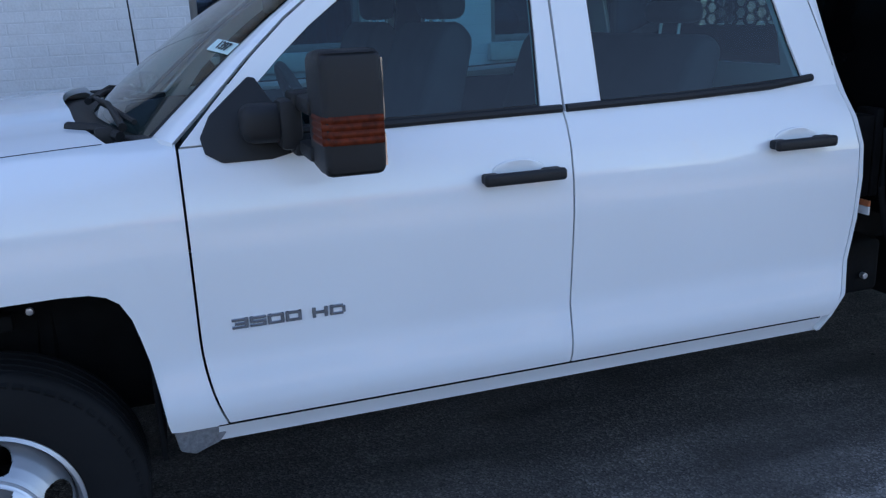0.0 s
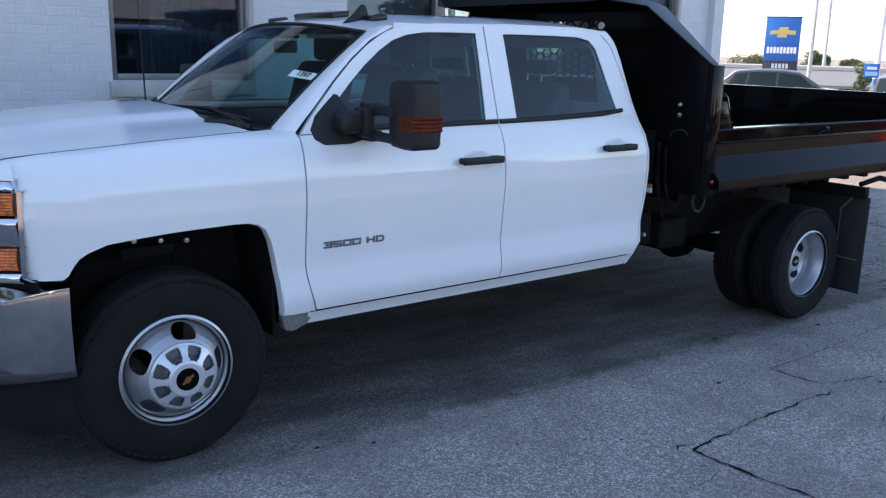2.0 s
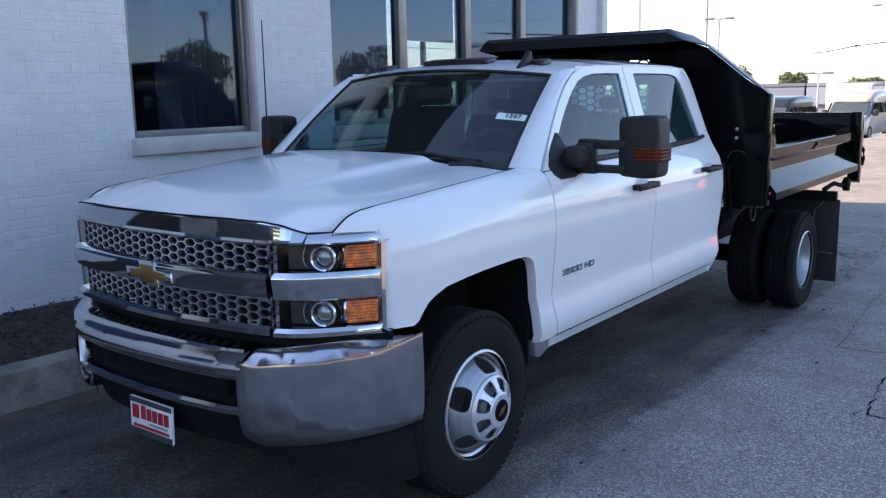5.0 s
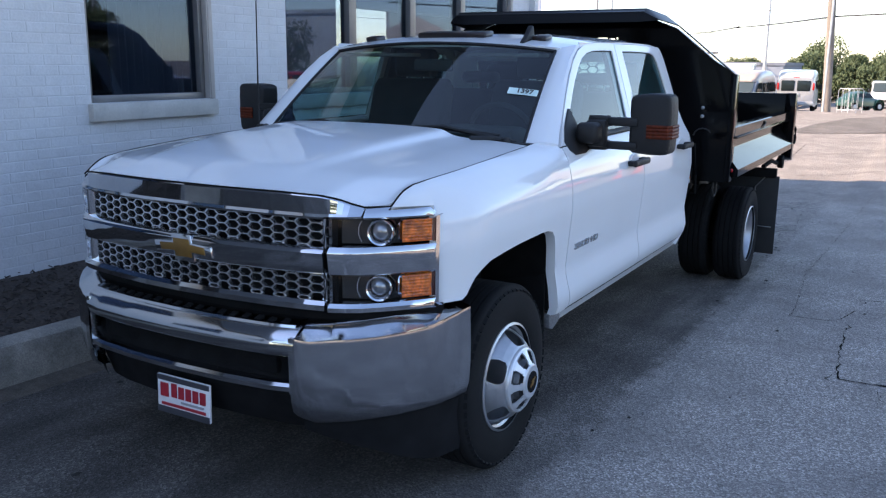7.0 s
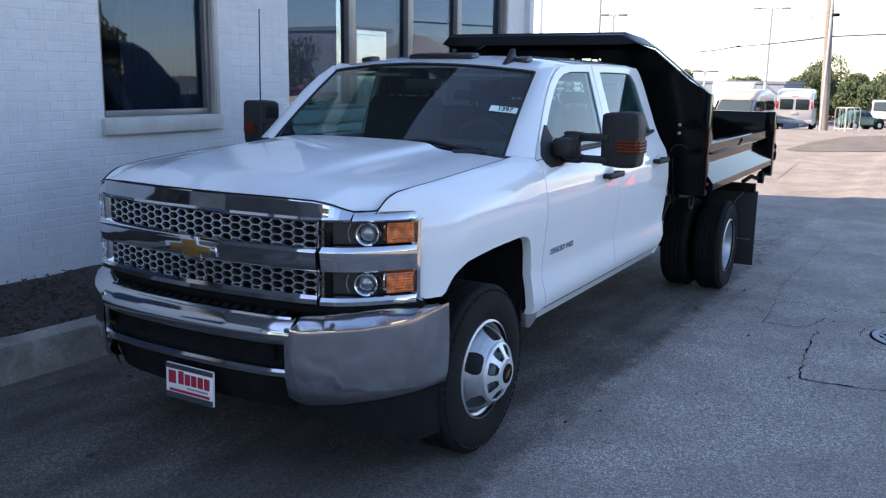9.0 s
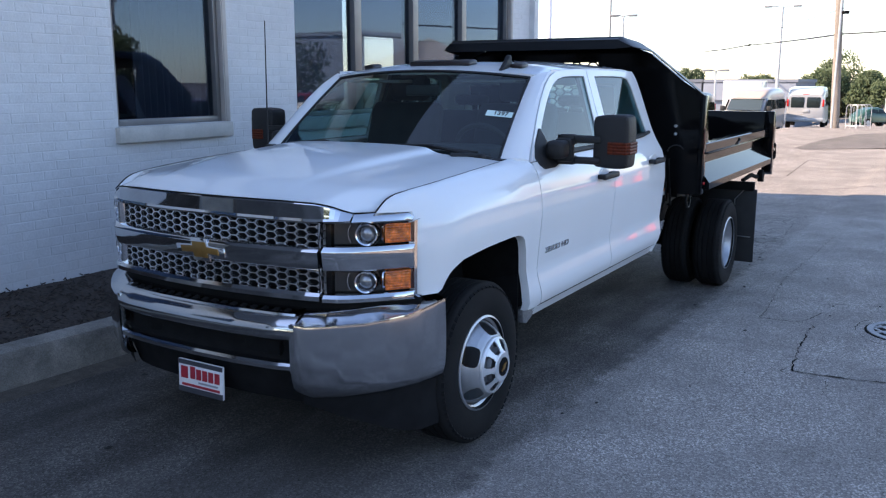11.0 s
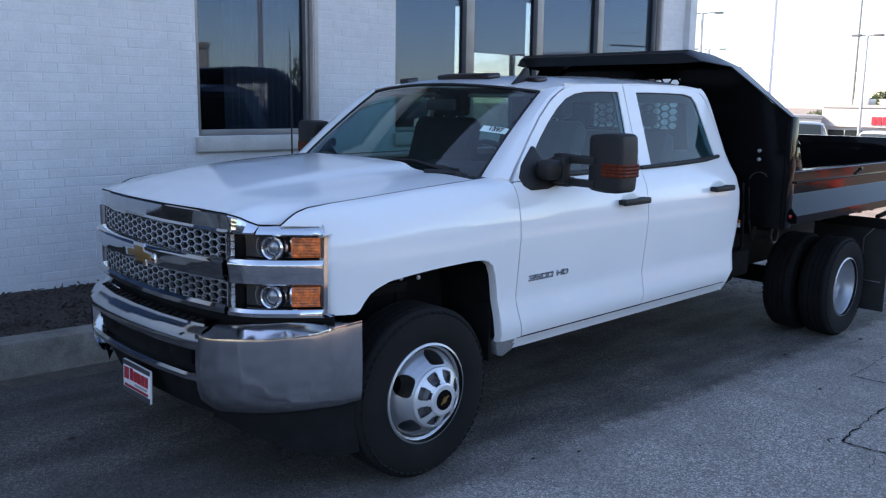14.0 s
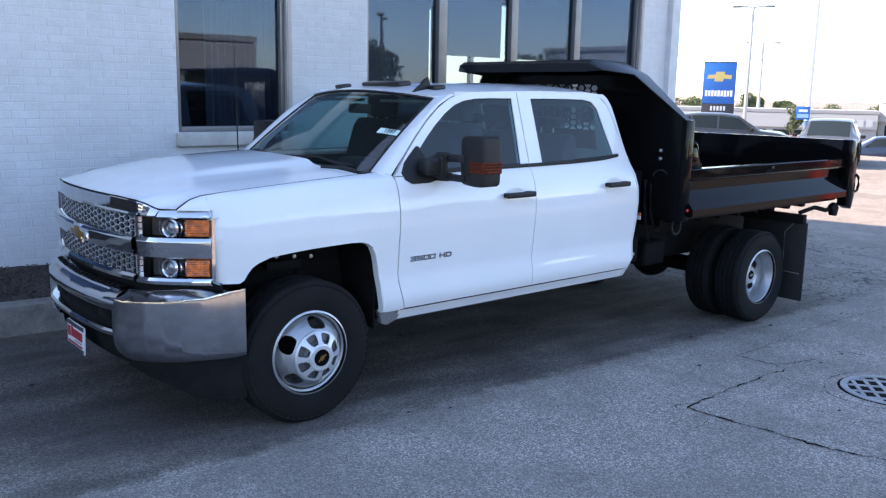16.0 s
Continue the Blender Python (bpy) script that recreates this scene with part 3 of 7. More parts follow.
R_IN = [(1.828, 1.408), (1.827, 1.55), (1.825, 1.70), (1.822, 1.832), (1.97, 1.834), (2.18, 1.834), (2.36, 1.831), (2.445, 1.815), (2.490, 1.768), (2.515, 1.68), (2.547, 1.56), (2.585, 1.436), (2.36, 1.424), (2.0, 1.412)]


def upper_frame(outer, inner):
    def make():
        mid = [((a[0] + b[0]) / 2, (a[1] + b[1]) / 2) for a, b in zip(outer, inner)]
        bm = merge(ring(outer, mid, lambda x, z: (x, -side_y(x, z) - 0.000, z), 0), ring(mid, inner, lambda x, z: (x, -side_y(x, z) + 0.002, z), 0))
        bmesh.ops.remove_doubles(bm, verts=bm.verts[:], dist=0.0025)
        return shell(outward(bm, (0, -1, 0.2)), 0.035)
    return make


def door(front):
    def build(sign):
        label = "closed white truck door with black handle"
        o, i = (F_OUT, F_IN) if front else (R_OUT, R_IN)
        low = lower_door(0.583, 1.692, 0.606)() if front else lower_door(1.698, 2.77, 0.606, lambda z: cab_rear(z) - 0.045)()
        up = upper_frame(o, i)()
        glas = outward(pane([(x, z) for x, z in i], lambda x, z: (x, -side_y(x, z) + 0.012, z)), (0, -1, 0))
        hx = (1.395, 1.652) if front else (2.392, 2.628)
        hz = 1.228 if front else 1.242
        handle = merge(box(((hx[0] + hx[1]) / 2, -1.034, hz), (hx[1] - hx[0], 0.026, 0.036), 0.011, 3),
                       box((hx[0] + 0.03, -1.010, hz), (0.05, 0.04, 0.03), 0.008), box((hx[1] - 0.035, -1.010, hz), (0.06, 0.04, 0.033), 0.008))
        cup = lathe([(0.0, 0.0), (0.05, -0.001), (0.075, -0.003), (0.083, -0.001), (0.085, 0.004)], 24)
        moved(cup, Matrix.Translation(((hx[0] + hx[1]) / 2 - 0.005, -side_y(1, hz) + 0.001, hz + 0.012)) @ Matrix.Diagonal((1.0, 1.0, 0.42, 1)))
        seal = tube([(x, -side_y(x, z) - 0.004, z) for x, z in ([(0.86, 1.398), (1.2, 1.398), (1.69, 1.402)] if front else [(1.706, 1.402), (2.1, 1.408), (2.45, 1.420), (2.615, 1.437)])], 0.013, 8)
        edge = ring([(x, z) for x, z in i], [(x + (1.2 - x) * 0.014 if front else x + (2.2 - x) * 0.02, z + (1.62 - z) * 0.035) for x, z in i], lambda x, z: (x, -side_y(x, z) + 0.010, z), 0)
        bms = [low, up, glas, handle, cup, seal, edge]
        if sign > 0:
            bms = [mirrored(b) for b in bms]
        low, up, glas, handle, cup, seal, edge = bms
        d = part("door", merge(low, up), PAINT, truck, label)
        part("window_pane", glas, SIDE_GLASS, d, "tinted side glass").visible_shadow = False
        part("window_surround", edge, BLACK_PLASTIC, d)
        part("handle", handle, BLACK_PLASTIC, d, "black pull handle")
        part("handle_recess", cup, PAINT, d)
        part("belt_moulding", seal, BLACK_PLASTIC, d)
        return d
    return build


for sign in (-1, 1):
    door(True)(sign)
    door(False)(sign)


def rocker():
    prof = [(0.962, 0.598), (0.955, 0.580), (0.940, 0.560), (0.930, 0.535), (0.905, 0.522), (0.86, 0.522)]
    rows = [[(x, -y, z) for y, z in prof] for x in (0.60, 1.0, 1.7, 2.3, 2.70)]
    return shell(outward(grid(rows), (0, -1, -0.2)), 0.01)


both("rocker_panel", rocker, PAINT)
both("sill_gap", lambda: tube([(0.60, -0.972, 0.6015), (1.6, -0.972, 0.6015), (2.68, -0.968, 0.6015)], 0.0045, 6), DARK)
both("fender_flap", lambda: prism([(0.475, 0.605), (0.60, 0.60), (0.625, 0.565), (0.60, 0.535), (0.53, 0.510), (0.490, 0.525)], lambda p, h: (p[0], -0.945 + h, p[1]), 0.05, 0.008), mat("worn_grey_plastic", (0.16, 0.16, 0.165), 0.6, grain=90, grain_amt=0.3), "scuffed grey plastic fender flap")

# cab corner and back, with the rear window opening
rows = []
zs = [0.54, 0.60, 0.68, 0.80, 0.95, 1.10, 1.21, 1.30, 1.38, 1.46, 1.56, 1.66, 1.72, 1.78, 1.81, 1.835, 1.855, 1.870]
for z in zs:
    xr = cab_rear(z)
    s = side_y(xr, z)
    half = [(xr - 0.040, s), (xr - 0.022, s - 0.003), (xr - 0.006, s - 0.022), (xr, s - 0.05), (xr + 0.004, 0.62), (xr + 0.006, 0.3)]
    rows.append([(x, -y, z) for x, y in half] + [(xr + 0.006, 0, z)] + [(x, y, z) for x, y in reversed(half)])
bm = outward(grid(rows), (1, 0, 0))
gone = [f for f in bm.faces if 1.45 < f.calc_center_median().z < 1.79 and abs(f.calc_center_median().y) < 0.6]
bmesh.ops.delete(bm, geom=gone, context='FACES')
part("cab_back", shell(bm, 0.02), PAINT, truck)
part("rear_window", grid([[(cab_rear(z) - 0.006, y, z) for y in (-0.63, 0, 0.63)] for z in (1.45, 1.62, 1.79)]), GLASS, truck, "rear cab glass").visible_shadow = False


def quarter():
    """The panel between the rear door's frame and the cab's corner."""
    rows = []
    for z in (1.40, 1.47, 1.55, 1.62, 1.68, 1.74, 1.79, 1.82, 1.845, 1.858, 1.868):
        a = interp(z, [1.40, 1.408, 1.55, 1.68, 1.79, 1.82, 1.85, 1.868], [2.726, 2.728, 2.685, 2.645, 2.605, 2.575, 2.535, 2.42]) + 0.005
        b = cab_rear(z) - 0.036
        rows.append([(a + (b - a) * k / 4, -side_y(a + (b - a) * k / 4, z), z) for k in range(5)])
    return outward(grid(rows), (0, -1, 0.2))


both("quarter_panel", quarter, PAINT)


def roof_z(x, y):
    c = interp(x, [0.95, 1.06, 1.15, 1.4, 1.9, 2.4, 2.58, 2.64], [1.858, 1.882, 1.899, 1.925, 1.938, 1.936, 1.922, 1.900])
    return c - 0.052 * (abs(y) / 0.755) ** 2.6


rows = []
for i in range(25):
    u = i / 24
    row = []
    for k in range(29):
        y = -0.765 + 1.53 * k / 28
        xf = 0.965 + 0.095 * (abs(y) / 0.70) ** 2 + (0.10 if abs(y) > 0.72 else 0)
        xe = 2.635 - 0.085 * (abs(y) / 0.765) ** 5
        x = xf + (xe - xf) * u
        row.append((x, y, roof_z(x, y)))
    rows.append(row)
part("roof", shell(outward(grid(rows), (0, 0, 1)), 0.02), PAINT, truck)
both("roof_rail", lambda: grid([[(x, -0.757, roof_z(x, 0.757) - 0.001), (x, -0.774, roof_z(x, 0.757) - 0.012), (x, -0.775, 1.868), (x, -0.765, 1.862)] for x in (1.16, 1.3, 1.5, 1.8, 2.1, 2.35, 2.46, 2.55)]), PAINT)


def ws(u, v):
    """The windshield: u across from -1 to 1, v from its base to the roof."""
    b = Vector((0.515 - 0.175 * (1 - u * u), u * 0.775, 1.388 + 0.028 * (1 - u * u)))
    t = Vector((1.060 - 0.090 * (1 - u * u), u * 0.690, 1.822 + 0.042 * (1 - u * u)))
    p = b.lerp(t, v)
    n = Vector((-0.62, 0, 0.78))
    return p + n * 0.020 * 4 * v * (1 - v) * (1 - 0.4 * u * u)


part("windshield", outward(grid([[ws(-1 + i / 12, k / 10) for k in range(11)] for i in range(25)]), (-1, 0, 1)), GLASS, truck, "raked windshield glass").visible_shadow = False
part("windshield_seal", merge(tube([ws(-1 + i / 12, 0.995) for i in range(25)], 0.010, 6), tube([ws(-0.995, k / 10) for k in range(11)], 0.008, 6), tube([ws(0.995, k / 10) for k in range(11)], 0.008, 6)), BLACK_PLASTIC, truck)


def pillar():
    rows = []
    for k in range(11):
        v = k / 10
        a = ws(-1, v)
        o = F_OUT
        x = interp(v, [0, 0.2, 0.4, 0.6, 0.8, 1.0], [0.570, 0.675, 0.785, 0.900, 1.02, 1.16])
        z = interp(v, [0, 0.2, 0.4, 0.6, 0.8, 1.0], [1.392, 1.490, 1.598, 1.700, 1.787, 1.852])
        c = Vector((x, -side_y(x, z) + 0.004, z))
        m = (a + c) / 2 + Vector((-0.008, -0.016, 0.012))
        if k == 0:
            rows.append([p_ + Vector((0.0, 0.0, -0.03)) for p_ in (a, a.lerp(m, 0.5), m, m.lerp(c, 0.5), c, c + Vector((0.005, 0.03, 0)))])
        rows.append([a, a.lerp(m, 0.5) + Vector((-0.003, -0.004, 0.005)), m, m.lerp(c, 0.5) + Vector((-0.003, -0.008, 0.003)), c, c + Vector((0.005, 0.03, -0.01))])
    return outward(grid(rows), (-1, -1, 0.3))


both("pillar", pillar, PAINT)


# front end: x of the nose at a half width y
def nose_x(y, z=1.1):
    a = abs(y)
    return interp(a, [0, 0.2, 0.4, 0.55, 0.63, 0.70, 0.74, 0.78, 0.83, 0.87, 0.90, 0.912, 0.925, 0.94], [-0.872, -0.866, -0.846, -0.822, -0.802, -0.770, -0.742, -0.703, -0.648, -0.598, -0.556, -0.538, -0.505, -0.455]) + 0.05 * (1.1 - z) * -0.3


def bar_top(y):
    """The upper edge of the chrome top bar, where the hood's lip meets it."""
    a = abs(y)
    x = nose_x(y, 1.2) + interp(a, [0, 0.50, 0.626, 0.66, 0.742, 0.81], [-0.004, -0.001, 0.004, 0.016, 0.012, 0.020])
    return x, interp(a, [0, 0.45, 0.60, 0.635, 0.735, 0.81], [1.312, 1.310, 1.304, 1.298, 1.264, 1.263])


# hood
def hood_pt(u, v):
    """u from -1 to 1 across, v from the front edge to the cowl."""
    a = abs(u)
    yf = interp(a, [0, 0.74, 0.80, 0.92, 1.0], [0, 0.60, 0.645, 0.738, 0.808])
    xf, zf = bar_top(yf)
    xf += 0.007
    zf += 0.003
    xr = 0.405 - 0.150 * (1 - a * a)
    x = xf + (xr - xf) * v
    ye = interp(x, HOOD_X, HOOD_Y)
    w = min(1, v / 0.22)
    y = yf + (ye * a - yf) * w * w * (3 - 2 * w)
    if a == 1:
        y = ye
    zs_ = interp(x, HOOD_X, HOOD_Z)
    mid_z = interp(x, [-0.90, -0.75, -0.60, -0.44, -0.30, 0.0, 0.30, 0.60], [1.296, 1.307, 1.324, 1.342, 1.353, 1.374, 1.390, 1.402])
    edge = min(max((a - 0.80) / 0.20, 0), 1)
    zs_ = mid_z + (zs_ - mid_z) * edge * edge * (3 - 2 * edge)
    crown = 0.062 * (1 - a ** 2.2)
    ridge = 0.024 * (1 / (1 + math.exp((a - 0.50 - 0.07 * min(v, 1)) * 62))) * min(1, max(0, (v - 0.05) * 2.0))
    dip = -0.004 * math.exp(-((a - 0.70) / 0.10) ** 2) * min(1, v * 2)
    zt = zs_ + crown + ridge + dip
    w2 = math.sin(min(1, v / 0.20) * math.pi / 2)
    w2 = w2 + (1 - w2) * max(0, (a - 0.93) / 0.07) ** 2
    return (x, math.copysign(y, u), zf + (zt - zf) * w2)


rows = [[hood_pt(-1 + i / 60, (k / 26) ** 1.35) for k in range(27)] for i in range(121)]
part("hood", shell(outward(grid(rows), (0, 0, 1)), 0.02), PAINT, truck)
# cowl
rows = []
for u in [-1 + i / 12 for i in range(25)]:
    p = ws(u, 0)
    rx = 0.405 - 0.150 * (1 - u * u)
    rz = 1.372 + 0.060 * (1 - abs(u) ** 2.2)
    rows.append([(rx - 0.04, u * 0.855, rz), (rx + 0.01, u * 0.850, rz - 0.004), (rx + 0.06, u * 0.83, max(rz - 0.016, p.z - 0.016)), (p.x - 0.005, u * 0.80, p.z - 0.008), (p.x + 0.03, u * 0.78, p.z - 0.012)])
part("cowl", outward(grid(rows), (0, 0, 1)), BLACK_PLASTIC, truck)


def bar(y0, y1, prof, n=40):
    """A bar that follows the nose: prof holds (forward, z)."""
    return outward(grid([[(nose_x(y, z) - f, y, z) for f, z in prof] for y in [y0 + (y1 - y0) * i / n for i in range(n + 1)]]), (-1, 0, 0))


rows = []
for y in sorted([-0.738 + 1.476 * k / 72 for k in range(73)] + [-0.6262, -0.6258, 0.6258, 0.6262]):
    tx, tz = bar_top(y)
    low_z = interp(abs(y), [0, 0.60, 0.64, 0.742], [1.222, 1.218, 1.222, 1.226])
    lx = nose_x(y, 1.2) + interp(abs(y), [0, 0.50, 0.626, 0.70], [0.010, 0.010, 0.008, -0.004])
    rows.append([(tx + 0.03, y, tz - 0.004), (tx + 0.004, y, tz - 0.003), (tx, y, tz - 0.008)]
                + [(lx + (tx - lx) * h, y, low_z + 0.012 + (tz - 0.02 - low_z) * h) for h in (0.85, 0.6, 0.35, 0.1)]
                + [(lx - 0.004, y, low_z + 0.008), (lx, y, low_z), (lx + 0.035, y, low_z)])
part("grille_top_bar", outward(grid(rows), (-1, 0, 0)), CHROME, truck, "chrome upper grille bar", 7)
edge_ys = [-0.808 + 1.616 * k / 90 for k in range(91)]
part("hood_gap", tube([(bar_top(y)[0] + 0.005, y, bar_top(y)[1] - 0.001) for y in edge_ys], 0.0036, 6), DARK, truck)
for s in (-1, 1):
    part("hood_side_gap", tube([(x, s * (interp(x, HOOD_X, HOOD_Y) + 0.001), interp(x, HOOD_X, HOOD_Z) + 0.0005) for x in [-0.672 + 0.0254 * k for k in range(43)]], [0.0036 if k < 5 else 0.0026 - 0.0014 * min(1, (k - 5) / 4) for k in range(43)], 6), DARK, truck)
part("grille_mid_bar", bar(-0.63, 0.63, [(-0.04, 1.122), (0.014, 1.121), (0.028, 1.113), (0.034, 1.104), (0.030, 1.07), (0.022, 1.035), (0.014, 1.026), (-0.04, 1.026)]), CHROME, truck, "chrome middle grille bar")
part("grille_low_bar", bar(-0.63, 0.63, [(-0.04, 0.930), (0.012, 0.928), (0.026, 0.915), (0.024, 0.895), (0.006, 0.884), (-0.02, 0.884)]), CHROME, truck, "chrome lower grille bar")
part("grille_backing", bar(-0.63, 0.63, [(-0.06, 1.30), (-0.06, 0.88)]), DARK, truck)
for s in (-1, 1):
    for z0, z1 in ((1.118, 1.224), (0.928, 1.030)):
        part("grille_end", outward(grid([[(nose_x(s * 0.625) + d, s * (0.628 - e), z0), (nose_x(s * 0.625) + d, s * (0.628 - e), z1)] for d, e in ((0.045, 0.042), (0.012, 0.030), (-0.004, 0.014), (-0.008, 0.005), (-0.004, 0.0))]), (-0.3, -s, 0)), CHROME, truck)
    part("grille_seam", bar(s * 0.6305, s * 0.6335, [(0.0, 1.225), (0.012, 1.2), (0.030, 1.10), (0.032, 1.05), (0.012, 1.0), (0.026, 0.90), (0.0, 0.885)], 2), DARK, truck)


def honeycomb(y0, y1, z0, z1, wide, tall, wall, lift, depth):
    """A mesh of flat-topped hexagons, each cell a ring of six walls."""
    bm = bmesh.new()
    r = wide / 2
    k_ = tall / (math.sqrt(3) * r)
    ny = int((y1 - y0) / (1.5 * r)) + 1
    nz = int((z1 - z0) / tall) + 2
    for j in range(ny):
        yc = y0 + 1.5 * r * j
        for i in range(nz):
            zc = z0 + tall * i + (tall / 2 if j % 2 else 0)
            if zc > z1 + 1e-6:
                continue
            pts = [(yc + r * math.cos(math.pi / 3 * k), zc + k_ * r * math.sin(math.pi / 3 * k)) for k in range(6)]
            inn = [(yc + (r - wall) * math.cos(math.pi / 3 * k), zc + k_ * (r - wall) * math.sin(math.pi / 3 * k)) for k in range(6)]
            fo = [bm.verts.new(lift(*q, 0)) for q in pts]
            fi = [bm.verts.new(lift(*q, 0)) for q in inn]
            bi = [bm.verts.new(lift(*q, depth)) for q in inn]
            for k in range(6):
                n = (k + 1) % 6
                bm.faces.new((fo[k], fo[n], fi[n], fi[k]))
                bm.faces.new((fi[k], fi[n], bi[n], bi[k]))
    bmesh.ops.remove_doubles(bm, verts=bm.verts[:], dist=1e-5)
    return bm


GRILLE_SILVER = mat("grille_silver", (0.62, 0.63, 0.65), 0.22, 0.9, stain=[(20, 0.1)])
for z0, z1 in ((1.111, 1.226), (0.921, 1.034)):
    bm = honeycomb(-0.630, 0.600, z0, z1, 0.0665, 0.0312, 0.0047, lambda y, z, d: (nose_x(min(max(y, -0.6285), 0.590), z) + 0.010 + d, min(max(y, -0.6285), 0.590), z), 0.018)
    bmesh.ops.dissolve_degenerate(bm, edges=bm.edges[:], dist=1e-4)
    part("grille_mesh", bm, GRILLE_SILVER, truck, "silver honeycomb grille mesh", 20)


# lamps: two stacked units each side in a chrome surround
LAMP_BLACK = mat("lamp_housing_black", (0.02, 0.02, 0.022), 0.35)
REFLECTOR = mat("lamp_reflector", (0.7, 0.7, 0.72), 0.12, 1.0)
PROJECTOR = mat("projector_glass", (0.30, 0.31, 0.33), 0.04, 0.7)


def flipped(bm, s):
    return bm if s < 0 else mirrored(bm)


for s in (-1, 1):
    brow = [[(nose_x(-y, 1.2) + d * (1 - 0.75 * max(0.0, (-y - 0.885) / 0.024)), y, z - max(0.0, z - 1.226) * 0.85 * max(0.0, (-y - 0.885) / 0.024) ** 2) for d, z in ((0.060, 1.2635), (0.022, 1.2625), (0.012, 1.257), (0.0, 1.240), (-0.006, 1.228), (0.0, 1.222), (0.03, 1.221))] for y in [-0.909 + 0.167 * k / 24 for k in range(25)]]
    lamp_set = part("lamp_surround", flipped(merge(
        outward(grid(brow), (-1, 0, 0)),
        bar(-0.916, -0.635, [(-0.03, 1.124), (0.000, 1.122), (0.014, 1.106), (0.015, 1.100), (0.010, 1.060), (0.004, 1.024), (-0.004, 1.019), (-0.03, 1.019)], 24),
        bar(-0.916, -0.635, [(-0.03, 0.920), (0.004, 0.918), (0.016, 0.904), (0.014, 0.888), (0.0, 0.882), (-0.03, 0.880)], 24),
        bar(-0.920, -0.914, [(-0.03, 1.226), (0.000, 1.222), (0.002, 1.07), (0.002, 0.90), (-0.03, 0.882)], 4)), s), CHROME, truck, "chrome headlight surround", 32)
    for z0, z1 in ((1.124, 1.220), (0.920, 1.019)):
        zc = (z0 + z1) / 2
        hl = part("headlight", flipped(bar(-0.914, -0.635, [(-0.075, z1), (-0.075, z0)], 20), s), LAMP_BLACK, truck, "headlight with round projector and amber indicator")
        am = merge(bar(-0.903, -0.834, [(-0.04, z1 - 0.006), (-0.008, z1 - 0.009), (-0.005, zc), (-0.008, z0 + 0.009), (-0.04, z0 + 0.006)], 12),
                   *[bar(-0.902, -0.836, [(-0.007, z0 + 0.012 + 0.0115 * k), (-0.0025, z0 + 0.0165 + 0.0115 * k), (-0.007, z0 + 0.021 + 0.0115 * k)], 10) for k in range(7)])
        part("indicator", flipped(am, s), AMBER, hl, "amber ribbed indicator lens")
        yp = -0.776 if z0 > 1 else -0.772
        c = Vector((nose_x(yp, zc) + 0.030, yp + 0.004, zc))
        aim = Vector((-0.92, -0.40, 0)).normalized().to_track_quat('Y', 'Z').to_matrix().to_4x4()
        rim_ = moved(lathe([(0.034, -0.02), (0.036, 0.010), (0.040, 0.021), (0.046, 0.025), (0.050, 0.016), (0.051, -0.03)], 32), Matrix.Translation(c) @ aim)
        part("projector_ring", flipped(rim_, s), REFLECTOR, hl)
        arc = moved(lathe([(0.060, -0.012), (0.0615, 0.004), (0.0645, 0.004), (0.066, -0.012)], 40), Matrix.Translation(c + Vector((-0.012, 0.014, 0))) @ aim)
        bmesh.ops.delete(arc, geom=[v for v in arc.verts if not z0 + 0.004 < v.co.z < z1 - 0.004 or v.co.y < c.y], context='VERTS')
        part("bezel_ring", flipped(arc, s), GRILLE_SILVER, hl)
        ball = moved(lathe([(0.0, 0.020), (0.010, 0.0192), (0.020, 0.016), (0.028, 0.010), (0.034, 0.0)], 28), Matrix.Translation(c) @ aim)
        part("projector_lens", flipped(ball, s), PROJECTOR, hl)
        bowl = moved(lathe([(0.047, 0.004), (0.0485, -0.010), (0.0475, -0.035), (0.046, -0.055)], 32), Matrix.Translation(c + Vector((0.004, -0.016, 0))) @ aim)
        part("side_reflector", flipped(merge(bowl, bar(-0.833, -0.815, [(-0.052, z1 - 0.004), (-0.034, zc + 0.03), (-0.030, zc), (-0.034, zc - 0.03), (-0.052, z0 + 0.004)], 4)), s), REFLECTOR, hl)
        part("lamp_edge", flipped(bar(-0.9135, -0.9035, [(-0.03, z1 - 0.002), (-0.008, z1 - 0.006), (-0.008, z0 + 0.006), (-0.03, z0 + 0.002)], 3), s), mat("dark_red_marker", (0.05, 0.008, 0.008), 0.25, coat=1.0), hl)
        part("lens_cover", flipped(bar(-0.913, -0.637, [(-0.002, z1), (0.003, zc), (-0.002, z0)], 20), s), LENS, hl, "clear lens").visible_shadow = False

# emblem: a plain cross-shaped badge
EMB = [(-0.145, 0.016), (-0.052, 0.022), (-0.045, 0.052), (0.060, 0.052), (0.055, 0.022), (0.150, 0.016), (0.140, -0.026), (0.050, -0.020), (0.042, -0.052), (-0.064, -0.052), (-0.058, -0.020), (-0.152, -0.026)]
em = part("emblem", prism(EMB, lambda p, h: (-0.905 + h, p[0] - 0.022, 1.070 + p[1]), 0.03, 0.004), CHROME, truck, "gold badge with a chrome rim")
part("emblem_face", prism([(a * 0.78, b * 0.66) for a, b in EMB], lambda p, h: (-0.909 + h, p[0] - 0.022, 1.070 + p[1]), 0.02, 0.002), GOLD, em)


# bumper
def bump_x(y):
    a = abs(y)
    return interp(a, [0, 0.25, 0.45, 0.56, 0.63, 0.72, 0.80, 0.87, 0.92, 0.955, 0.975, 0.985], [-0.965, -0.957, -0.935, -0.905, -0.868, -0.815, -0.750, -0.680, -0.605, -0.530, -0.46, -0.395])


